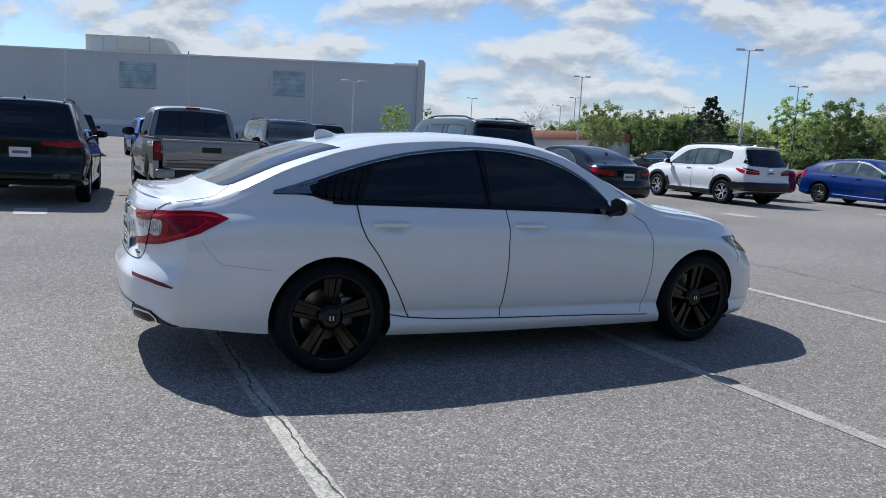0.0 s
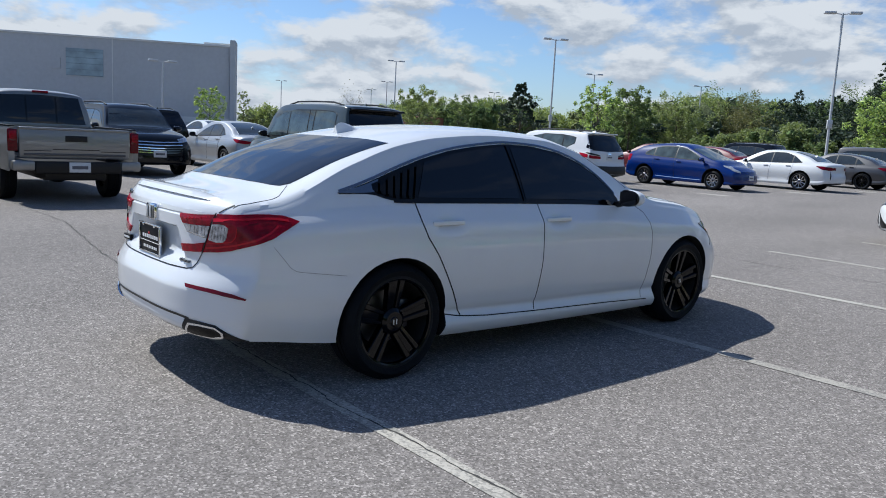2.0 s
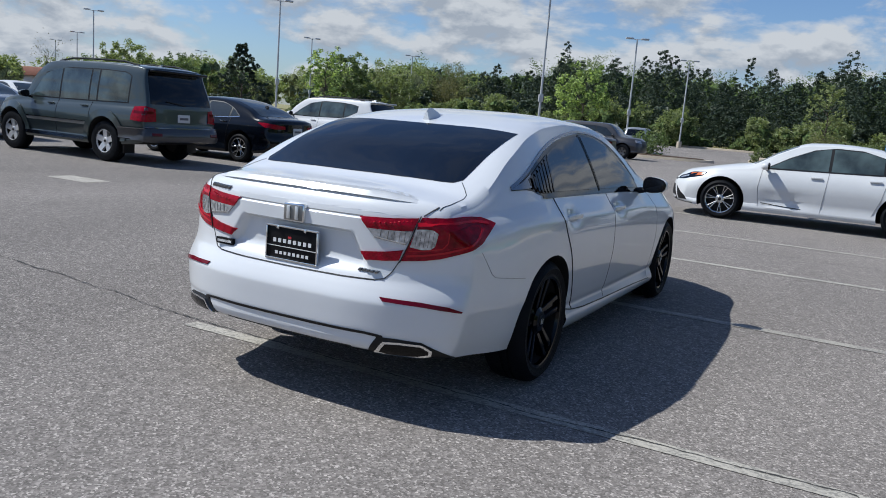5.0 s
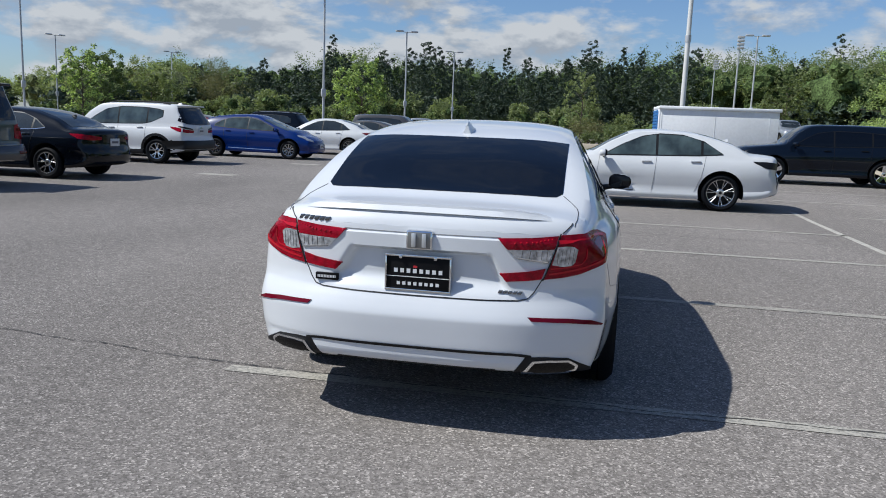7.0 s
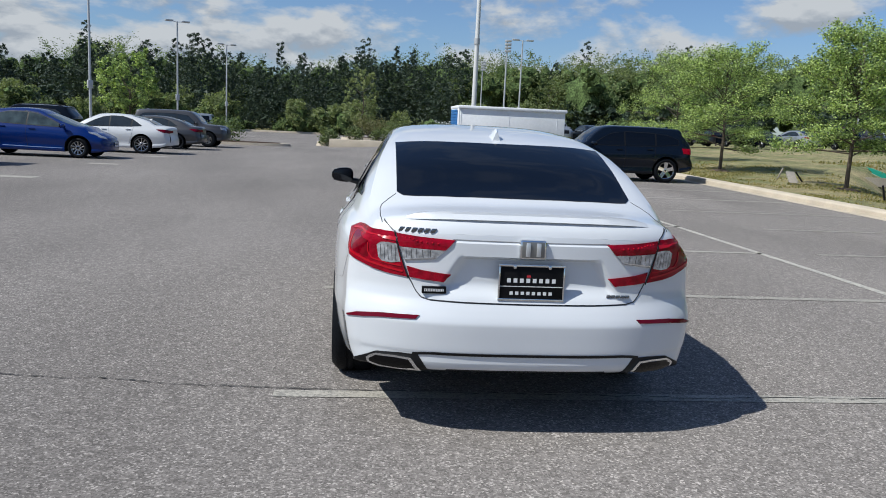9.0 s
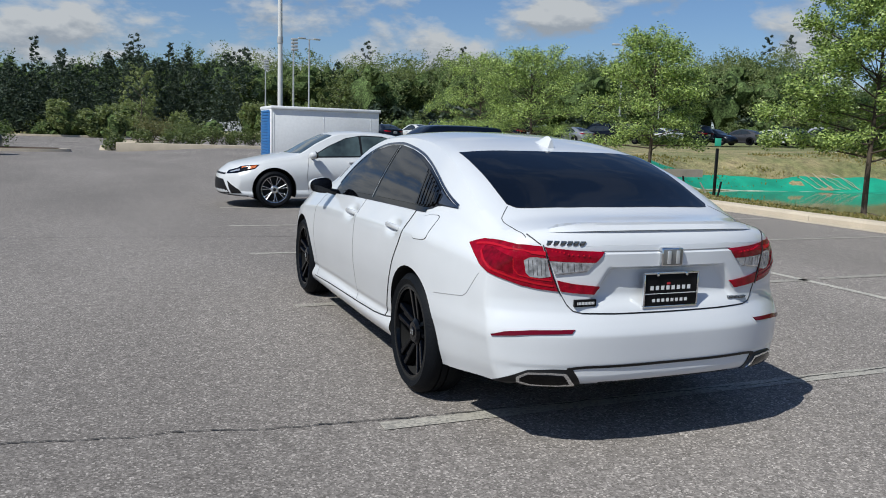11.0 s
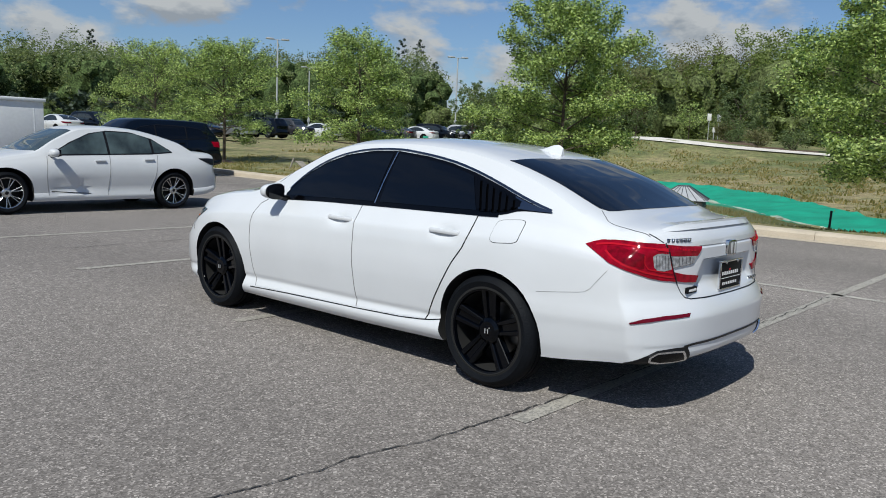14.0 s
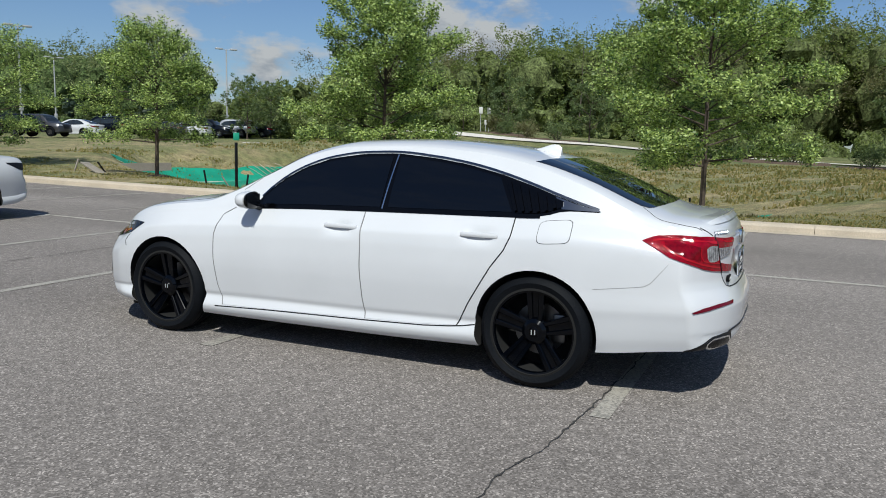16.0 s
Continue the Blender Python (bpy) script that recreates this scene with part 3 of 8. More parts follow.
# kerb along the lot's east side, cast in lengths, turning behind the dark people carrier
kerb = thing("kerb", "pale concrete kerb between car park and grass", "kerb")
tagged(kerb, kind="structure")
kp = [(10.0, -60 + 3.0 * k) for k in range(27)] + [(10.05, 20.6), (10.35, 21.9), (11.0, 22.8), (12.2, 23.3), (16.0, 23.5), (22.0, 23.6)]
for (x0, y0), (x1, y1) in zip(kp, kp[1:]):
    d = Vector((x1 - x0, y1 - y0, 0))
    L = d.length
    n = Vector((d.y, -d.x, 0)) / L
    bm = bmesh.new()
    prof = ((-0.10, -0.20), (-0.085, 0.10), (-0.06, 0.135), (-0.02, 0.15), (0.20, 0.155), (0.20, -0.20))
    rings = []
    for t in (0.004 / L, 1 - 0.004 / L):
        x, y = x0 + d.x * t, y0 + d.y * t
        rings.append([bm.verts.new((x + n.x * o, y + n.y * o, lot_z(9.5, y) + h)) for o, h in prof])
    for k in range(len(prof)):
        bm.faces.new((rings[0][k], rings[0][(k + 1) % len(prof)], rings[1][(k + 1) % len(prof)], rings[1][k]))
    bm.faces.new(rings[0][::-1])
    bm.faces.new(rings[1])
    bmesh.ops.recalc_face_normals(bm, faces=bm.faces)
    part("kerb_stone", bm, CONCRETE, kerb, angle=30)
# gutter pan
sheet("gutter", [9.62, 9.9], [-60 + 2 * k for k in range(42)], lambda x, y: lot_z(9.5, y) + 0.006, CONCRETE, "pale concrete gutter along the kerb")

# painted lines
def line(x0, y0, x1, y1, w, label="worn cream parking line on asphalt", mat=LINE):
    d = Vector((x1 - x0, y1 - y0, 0))
    n = Vector((-d.y, d.x, 0)).normalized() * w / 2
    k = max(2, int(d.length / 0.25))
    verts, faces = [], []
    for i in range(k + 1):
        c = Vector((x0, y0, 0)) + d * i / k
        for s in (-1, 1):
            q = c + n * s * (1 + 0.06 * noise.noise((c.x * 3, c.y * 3, s * 5)))
            verts.append((q.x, q.y, lot_z(q.x, q.y) + 0.004))
    for i in range(k):
        faces.append((2 * i, 2 * i + 2, 2 * i + 3, 2 * i + 1))
    ob = link_mesh("parking_line", verts, faces, mat)
    return tagged(ob, label, "parking line", "parking lines", "structure")


for y, xa, xb in ((-1.885, -1.20, 9.60), (0.86, -1.08, 4.44), (3.70, -1.05, 4.40), (6.45, -0.95, 4.42), (9.2, -0.80, 4.42)):
    line(xa, y, xb, y, 0.105, mat=LINE_OLD if 0 < y < 1 else LINE)
line(4.40, -9.0, 4.37, 9.6, 0.10, mat=LINE_EAST)
for y, xa in ((0.88, 4.6), (3.74, 5.2), (6.53, 5.9), (9.22, 5.4)):
    line(xa, y, 9.5, y + 0.05, 0.10, mat=LINE_OLD)
for y in (12.0, 14.7, 17.5):
    line(4.5, y, 9.5, y, 0.1)
for y in (-3.2, 2.55, 11.5, 17.2, 22.6, 28.0):
    line(-8.6, y, -7.7, y, 0.45, "nearly worn-off white mark at a parking bay's mouth")

# cracks, wandering strips sunk dark into the asphalt
def crack(pts, w, seed):
    rng = random.Random(seed)
    q = resample(pts, 520)
    verts, faces = [], []
    for i, (x, y) in enumerate(q):
        j = 0.045 * noise.noise((i * 0.045, seed, 0)) + 0.024 * noise.noise((i * 0.19, seed, 3)) + 0.010 * noise.noise((i * 0.6, seed, 6))
        ww = w * (0.3 + rng.random()) * (0.75 + 0.6 * noise.noise((i * 0.08, seed, 9)))
        verts += [(x + j, y + j - ww / 2, lot_z(x, y) + 0.006), (x + j, y + j + ww / 2, lot_z(x, y) + 0.006)]
    for i in range(len(q) - 1):
        faces.append((2 * i, 2 * i + 2, 2 * i + 3, 2 * i + 1))
    tagged(link_mesh("asphalt_crack", verts, faces, CRACK, False), "dark wandering crack in worn asphalt", "crack", "cracks", "structure")


crack([(4.2, -1.86), (2.4, -1.87), (1.5, -1.88), (0.0, -1.86), (-1.2, -1.81), (-1.55, -1.77), (-2.1, -1.68), (-3.0, -1.61), (-4.5, -1.45), (-6.5, -1.2), (-9.0, -1.3)], 0.014, 3)
crack([(-9.0, 5.6), (-5, 5.5), (-1.97, 5.3), (-0.16, 5.16), (4.0, 5.25)], 0.020, 7)
crack([(-9.5, 16.2), (-3, 15.8), (3, 15.9), (8, 15.5)], 0.03, 11)

# ---- grey building ----
WINDOW_D = material("dull_window_bars", (0.20, 0.26, 0.29), 0.4, vary=0.2, scale=2)
def building():
    b = thing("building", "long low grey building with coping and a roof-top duct", "building")
    c, e = Vector((-71.5, 31.3, 0)), Vector((-104.0, -27.2, 0))
    d = (e - c).normalized()
    back = Vector((d.y, -d.x, 0))
    if back.x > 0:
        back = -back
    m = Matrix(((d.x, back.x, 0, c.x), (d.y, back.y, 0, c.y), (0, 0, 1, 0), (0, 0, 0, 1)))

    def slab(name, a0, a1, b0, b1, z0, z1, mat, bevel=0.0, parent=b, label=""):
        return part(name, box_bm(a0, a1, b0, b1, z0, z1, bevel, m), mat, parent, label, angle=30)
    slab("wall", 0, 67, 0, 8, -1.5, 8.85, WALL_G)
    slab("coping", -0.05, 67, -0.12, 0.5, 8.854, 9.02, WALL_W)
    slab("corner_pier", -0.55, -0.05, -0.35, 3.0, -1.5, 9.55, WALL_G)
    slab("parapet_return", -0.03, 2.6, 0.6, 1.0, 9.024, 9.25, WALL_W)
    for k, a in enumerate((11.1, 24.5, 38.0, 50.0)):
        slab("pilaster_joint", a, a + 0.10, -0.03, -0.002, -1.0, 8.85, WALL_W)
    for a, w, z0, z1 in ((12.0, 3.4, 5.15, 7.75), (28.1, 4.0, 5.2, 7.95)):
        win = slab("window", a, a + w, -0.06, -0.002, z0, z1, WINDOW_B, label="bluish louvred window")
        for k in range(5):
            zz = z0 + (z1 - z0) * k / 4.6
            slab("glazing_bar", a, a + w, -0.09, -0.064, zz, zz + 0.06, WINDOW_D, parent=win)
    slab("wall_vent", 15.9, 17.1, -0.10, -0.002, 5.7, 6.75, WALL_G)
    slab("sill_band", 0, 67, -0.10, -0.002, 1.2, 1.75, WALL_W)
    d1 = slab("roof_duct", 30.2, 37.4, 3.0, 6.0, 8.9, 11.0, BUFF, 0.08)
    hood = box_bm(27.1, 30.2, 3.0, 6.0, 8.9, 10.85)
    for v in hood.verts:
        if v.co.x < 28 and v.co.z > 10:
            v.co.x += 1.5
    for v in hood.verts:
        v.co = m @ v.co
    part("duct_hood", hood, BUFF, d1, angle=30)
    slab("duct_seam", 30.14, 30.26, 2.9, 2.99, 8.9, 11.02, GALV, parent=d1)
    for a in (33.9, 35.4):
        slab("duct_louvre", a, a + 1.3, 2.92, 2.99, 9.3, 10.8, GALV, parent=d1)
    slab("roof_fan", 21.7, 23.3, 3.0, 5.0, 8.9, 9.35, GALV, 0.2)
    slab("roof_pipe", 25.7, 25.8, 3.0, 3.1, 8.9, 9.6, TRIM)


building()

# ---- lamp posts ----
def lamp_post(x, y, h=10.5, two=True, turn=0.0, label="tall galvanised car-park lamp with two flat heads", box=True):
    e = thing("lamp_post", label, "lamp post", "car park lamps", Matrix.Translation((x, y, lot_z(x, y))) @ Matrix.Rotation(radians(turn), 4, "Z"))
    bm = bmesh.new()
    add_tube(bm, (0, 0, 0.75), (0, 0, h - 0.05), 0.095, 0.07, 12)
    part("pole", bm, GALV, e)
    bm = bmesh.new()
    add_tube(bm, (0, 0, -0.3), (0, 0, 0.75), 0.30, 0.30, 16)
    part("base", bm, CONCRETE, e)
    if box:
        part("control_box", box_bm(-0.16, 0.16, -0.13, 0.13, 3.05, 3.6, 0.02), GALV, e)
    for sg in ((-1, 1) if two else (1,)):
        bm = bmesh.new()
        add_tube(bm, (0, 0, h - 0.12), (sg * 0.45, 0, h - 0.05), 0.035, 0.035, 8)
        arm = part("arm", bm, GALV, e)
        part("lamp_head", box_bm(min(sg * 0.4, sg * 1.15), max(sg * 0.4, sg * 1.15), -0.19, 0.19, h - 0.10, h + 0.06, 0.04), GALV, arm)
    return e


for x, y in ((-45.5, 51), (-80, 58.5), (-117, 84), (-145, 100), (-143, 76), (-66, 82), (-116.5, 111.5), (-62.5, 103), (-19.2, 49.3), (-19, 73), (-18, 94),
             (15.2, 76.5), (43.3, 61.5), (62, 54), (64, 82.7)):
    lamp_post(x, y, 10.5, True, math.degrees(math.atan2(y, x)) - 75)
lamp_post(-62.2, 21.0, 6.2, True, 80, "shorter galvanised lamp with two flat heads before the grey building", False)
for x, y, h in ((13.6, 76.6, 10.6), (14.8, 102, 10.5)):
    e = thing("sports_light", "thin grey pole with stacked sports floodlights", "floodlight", "floodlights", Matrix.Translation((x, y, 0.4)))
    bm = bmesh.new()
    add_tube(bm, (0, 0, -0.5), (0, 0, h), 0.11, 0.07, 10)
    part("pole", bm, GALV, e)
    for k in range(4):
        part("floodlight_head", box_bm(-0.22, 0.42, -0.16, 0.16, h - 0.25 - 0.34 * k, h - 0.02 - 0.34 * k, 0.03), GALV, e)
e = thing("flag_pole", "tall plain white pole behind the storage container", "pole", "", Matrix.Translation((4.5, 33.0, 0.2)))
bm = bmesh.new()
add_tube(bm, (0, 0, -0.3), (0, 0, 12), 0.13, 0.085, 14)
part("pole", bm, WALL_W, e)
bm = bmesh.new()
add_tube(bm, (0, 0, 5.4), (0, 0, 5.7), 0.14, 0.14, 14)
part("collar", bm, GALV, e)

# ---- storage container ----
def storage_container():
    m = Matrix.Translation((3.08, 26.7, lot_z(4, 27))) @ Matrix.Rotation(radians(1.5), 4, "Z")
    e = thing("storage_container", "white portable storage container with a blue roll-up door", "storage container", "", m)
    L, D, H = 4.5, 2.3, 2.12
    part("body", box_bm(0.0, L, 0.0, D, 0.14, H, 0.02), POD_W, e, "white ribbed panels")
    for k in range(3):
        part("panel_joint", box_bm(0.05 + k * L / 2.2, 0.075 + k * L / 2.2, -0.006, -0.001, 0.16, H - 0.02), POD_W, e)
    part("roof_cap", box_bm(-0.07, L + 0.07, -0.07, D + 0.07, H, H + 0.13, 0.03), POD_W, e)
    part("door_frame", box_bm(-0.05, -0.001, 0.0, D, 0.14, H, 0.01), POD_W, e)
    door = part("roll_door", box_bm(-0.075, -0.052, 0.25, D - 0.25, 0.2, H - 0.12), POD_B, e, "blue slatted roll-up door")
    for k in range(16):
        part("slat", box_bm(-0.095, -0.076, 0.25, D - 0.25, 0.22 + k * 0.118, 0.31 + k * 0.118, 0.004), POD_B, door)
    for x in (0.3, L - 0.5):
        part("skid", box_bm(x, x + 0.2, 0.1, D - 0.1, -0.02, 0.138), TRIM, e)


storage_container()

# ---- on the verge ----
def sign_on_post():
    x, y = 13.0, 12.24
    z = grass_z(x, y)
    e = thing("sign_post", "small green sign on a dark steel post in the verge", "sign", "", Matrix.Translation((x, y, z)))
    part("post", box_bm(-0.035, 0.035, -0.03, 0.03, -0.3, 1.32, 0.006), TRIM, e)
    part("sign_face", box_bm(-0.085, 0.085, -0.045, -0.031, 1.38, 1.60, 0.008, Matrix.Rotation(radians(-40), 4, "Z")), SIGN_G, e, "green sign with unreadable print")
    bm = bmesh.new()
    add_tube(bm, (0.0, 0.1, -0.2), (-0.22, 0.35, 0.35), 0.02, 0.02, 6)
    part("stake", bm, WOODEN, e)


sign_on_post()


def blanket():
    """The erosion blanket, a curved band along the pond's far bank that runs out to a point at either end."""
    k = 10
    line = resample([(18.2, -2.0), (19.2, 0), (21.1, 2.3), (23.4, 4.5), (27.5, 7.7), (31.4, 11), (35.0, 15), (37.1, 19), (36.3, 21.4), (33.8, 23.4), (30.0, 24.7), (25.0, 25.2), (20.5, 25.4)], 130)
    n = len(line) - 1
    wide = curve(((0, 0.1), (0.05, 0.7), (0.12, 2.2), (0.2, 2.6), (0.35, 2.7), (0.50, 2.6), (0.60, 2.2), (0.70, 1.4), (0.80, 0.9), (0.90, 1.1), (0.96, 0.9), (1.0, 0.2)))
    rows = []
    for i, (x0, y0) in enumerate(line):
        (xa, ya), (xb, yb) = line[max(0, i - 2)], line[min(n, i + 2)]
        d = math.hypot(xb - xa, yb - ya)
        nx, ny = (yb - ya) / d, (xa - xb) / d
        w = wide(i / n) + 0.12 * noise.noise((i * 0.16, 3.0, 0))
        row = []
        for j in range(k + 1):
            q = -0.3 + (w + 0.3) * j / k
            x, y = x0 + nx * q, y0 + ny * q
            row.append((x, y, max(turf_z(x, y), WATER_Z - 0.01) - 0.03 + 0.09 * min(1.0, j / 2) + 0.022 * noise.noise((x * 1.3, y * 1.3, 2))))
        rows.append(row)

    def band(name, j0, j1, mat):
        verts = [r[j] for r in rows for j in range(j0, j1 + 1)]
        w = j1 - j0 + 1
        return link_mesh(name, verts, [(i * w + j, i * w + j + 1, (i + 1) * w + j + 1, (i + 1) * w + j) for i in range(n) for j in range(w - 1)], mat)
    cloth = tagged(band("erosion_blanket", 1, k, BLANKET), "bright green erosion blanket pegged along the pond's far bank", "erosion blanket")
    band("blanket_hem", 0, 1, HEM).parent = cloth


# still water of the pond; the banks hem it in
def pond():
    verts = [(x, y, WATER_Z) for x, y in ((13.0, -8.0), (41.0, -8.0), (41.0, 33.0), (13.0, 33.0))]
    tagged(link_mesh("water", verts, [(0, 1, 2, 3)], POND_W), "still olive-brown pond water between grass banks", "water", kind="structure")


POND_W = material("olive_pond_water", (0.050, 0.052, 0.024), 0.06, spec=0.5, vary=0.25, scale=0.7, bump=0.02, bump_scale=5)
pond()

HEM = material("pale_blanket_hem", (0.36, 0.43, 0.33), 0.85, vary=0.3, scale=2, vary2=0.2, scale2=40)
blanket()




INLET = (26.7, 10.2, -0.88)


def strands():
    rng = np.random.default_rng(8)
    e = thing("loose_netting", "pale loose strands of netting lying on the green blanket", "netting", "", Matrix.Translation((0, 0, 0)))
    for k in range(8):
        bm = bmesh.new()
        x, y = 30.2 + 0.28 * k + 0.1 * rng.normal(), 25.5 - 0.04 * k
        pts = [(x + 0.9 * t + 0.04 * rng.normal(), y - 0.95 * t + 0.08 * math.sin(4 * t + k)) for t in (0, 0.25, 0.5, 0.75, 1.0)]
        pts = [(a, b, max(turf_z(a, b), WATER_Z) + 0.13) for a, b in pts]
        for a, b in zip(pts, pts[1:]):
            add_tube(bm, a, b, 0.014, 0.014, 5)
        part("strand", bm, CONCRETE, e)


strands()


def storm_inlet():
    x, y, z = INLET
    e = thing("storm_inlet", "square concrete pond outlet with wire cage under a sloping grey grate", "storm drain", "", Matrix.Translation((x, y, z)) @ Matrix.Rotation(radians(20), 4, "Z") @ Matrix.Scale(1.28, 4))
    bm = bmesh.new()
    for a in (0, 90, 180, 270):
        add_box(bm, -0.62, 0.62, -0.66, -0.54, -0.2, 0.30, 0.01, Matrix.Rotation(radians(a), 4, "Z"))
    part("concrete_box", bm, CONCRETE, e)
    bm = bmesh.new()
    bmesh.ops.create_cone(bm, cap_ends=False, segments=4, radius1=1.15, radius2=0.25, depth=0.42, matrix=Matrix.Translation((0, 0, 0.53)) @ Matrix.Rotation(radians(45), 4, "Z"))
    part("trash_hood", bm, GALV, e, "grey hipped grate", smooth=False)
    for a in range(4):
        for k in range(7):
            t = -0.75 + 0.25 * k
            bm = bmesh.new()
            add_tube(bm, (t, -0.80, 0.335), (t * 0.22, -0.18, 0.755), 0.012, 0.012, 5)
            bmesh.ops.transform(bm, matrix=Matrix.Rotation(radians(90 * a), 4, "Z"), verts=bm.verts)
            part("grate_bar", bm, DISC, e)
        for k in range(8):
            t = -0.66 + 0.1886 * k
            bm = bmesh.new()
            add_tube(bm, (t, -0.685, -0.2), (t, -0.685, 0.33), 0.010, 0.010, 5)
            bmesh.ops.transform(bm, matrix=Matrix.Rotation(radians(90 * a), 4, "Z"), verts=bm.verts)
            part("cage_bar", bm, DISC, e)
        for h in (0.0, 0.14, 0.28):
            bm = bmesh.new()
            add_tube(bm, (-0.69, -0.695, h), (0.69, -0.695, h), 0.009, 0.009, 5)
            bmesh.ops.transform(bm, matrix=Matrix.Rotation(radians(90 * a), 4, "Z"), verts=bm.verts)
            part("cage_rail", bm, DISC, e)
    part("top_plate", box_bm(-0.17, 0.17, -0.17, 0.17, 0.74, 0.775, 0.005), DISC, e)


storm_inlet()
for x, y, tilt in ((12.6, 18.4, 24), (12.9, 17.4, -40), (12.4, 11.4, 12), (12.6, 13.0, -14), (13.3, 6.0, 4), (13.0, 0.63, 6), (13.45, -0.42, 3)):
    z = grass_z(x, y)
    st = tagged(part("wooden_stake", box_bm(-0.02, 0.02, -0.02, 0.02, -0.25, 0.42, 0.004, Matrix.Translation((x, y, z)) @ Matrix.Rotation(radians(tilt), 4, "Y")), TRIM if tilt < 20 else WOODEN),
                "short weathered stake leaning in the grass", "stake", "stakes")
bd = tagged(part("loose_board", box_bm(-0.9, 0.9, -0.13, 0.13, 0.0, 0.045, 0.005, Matrix.Translation((12.7, 17.7, grass_z(12.7, 17.7) + 0.10)) @ Matrix.Rotation(radians(65), 4, "Z") @ Matrix.Rotation(radians(-9), 4, "Y")), WOODEN),
            "weathered grey board lying in the grass", "board")

# far path across the field
pv, pf = [], []
path_pts = [(PATH_X(-60 + 1.2 * k), -60 + 1.2 * k) for k in range(80)]
for (x, y), (x1, y1) in zip(path_pts, path_pts[1:] + [(2 * path_pts[-1][0] - path_pts[-2][0], 2 * path_pts[-1][1] - path_pts[-2][1])]):
    d = math.hypot(x1 - x, y1 - y)
    for s in (-0.85, 0.85):
        px, py = x + s * (y1 - y) / d, y - s * (x1 - x) / d
        pv.append((px, py, grass_z(px, py) + 0.09))
for i in range(len(path_pts) - 1):
    pf.append((2 * i, 2 * i + 1, 2 * i + 3, 2 * i + 2))
tagged(link_mesh("pavement", pv, pf, PATH_PALE), "pale concrete footpath curving past the woods", "path", kind="structure")
# far kerb at the lot's end, islands
for i, (x0, x1) in enumerate(((-60, -38), (-37.6, -20), (-19.5, -2), (14, 30), (30.4, 50))):
    tagged(part("far_kerb", box_bm(x0, x1, 103.0, 103.5, -0.3, lot_z(x0, 103) + 0.24, 0.03), CONCRETE), "pale concrete kerb at the car park's far end", "kerb", "far kerbs", "structure")
tagged(part("far_kerb", box_bm(-3.0, 9.5, 43.0, 43.5, -0.3, lot_z(5, 43) + 0.17, 0.03), CONCRETE), "pale concrete kerb before a planted strip", "kerb", "far kerbs", "structure")


def island(x, y, rx, ry):
    z = lot_z(x, y)
    e = thing("planting_island", "kerbed oval island of brown mulch", "planting island", "islands", Matrix.Translation((x, y, z)))
    for name, mat, s, h in (("kerb_ring", CONCRETE, 1.0, 0.15), ("mulch", MULCH, 0.86, 0.20)):
        bm = bmesh.new()
        bmesh.ops.create_cone(bm, cap_ends=True, segments=32, radius1=1.0, radius2=0.97, depth=h + 0.2, matrix=Matrix.Translation((0, 0, (h - 0.2) / 2)))
        for v in bm.verts:
            v.co.x *= rx * s
            v.co.y *= ry * s
        part(name, bm, mat, e, angle=30)
    return z + 0.2


island(-9.3, 41.5, 4.2, 1.3)
island(-0.4, 64.0, 2.6, 1.5)
island(-1.0, 46.0, 3.0, 1.0)


def grass_tufts():
    rng = np.random.default_rng(5)
    n = 90000
    bank = rng.random(n) < 0.55
    x = np.where(bank, 20.0 + 28.0 * rng.random(n), 10.25 + 6.0 * rng.random(n) ** 1.4)
    y = -9.0 + 38.0 * rng.random(n)
    den = np.array([noise.noise((a * 0.5, b * 0.5, 4.0)) + 0.5 * noise.noise((a * 2.1, b * 2.1, 1.0)) for a, b in zip(x, y)])
    keep = den > -0.22 + 0.3 * rng.random(n)
    bank = bank[keep]
    x, y = x[keep], y[keep]
    keep = np.array([grass_z(a, b) > WATER_Z + 0.1 and not -0.4 < a - SHORE(b) < 3.4 for a, b in zip(x, y)])
    x, y, bank = x[keep], y[keep], bank[keep]
    n = len(x)
    z = np.array([turf_z(a, b) for a, b in zip(x, y)])
    a = rng.random(n) * 6.283
    h = (0.015 + 0.05 * rng.random(n) ** 2) * 1.1
    w = (0.012 + 0.014 * rng.random(n)) * np.where(bank, 2.6, 1.0)
    h = h * np.where(bank, 2.2, 1.0)
    c = np.stack([x, y, z - 0.01], 1)
    s = np.stack([np.cos(a) * w, np.sin(a) * w, np.zeros(n)], 1)
    tip = c + np.stack([rng.normal(size=n) * 0.03, rng.normal(size=n) * 0.03, h], 1)
    ob = quads("grass", np.stack([c - s, c + s, tip + s * 0.4, tip - s * 0.4], 1).reshape(-1, 3), BLADE)
    tagged(ob, "uneven blades of spring grass and straw on the verge", "grass", kind="stuff")


grass_tufts()

# ---- vehicles ----
from mathutils.bvhtree import BVHTree

SIDE = ((0.0, 0.955), (0.06, 0.982), (0.12, 0.984), (0.19, 0.958), (0.32, 0.972), (0.5, 0.996), (0.62, 1.0), (0.76, 0.988), (0.88, 0.955), (0.95, 0.925), (1.0, 0.90))


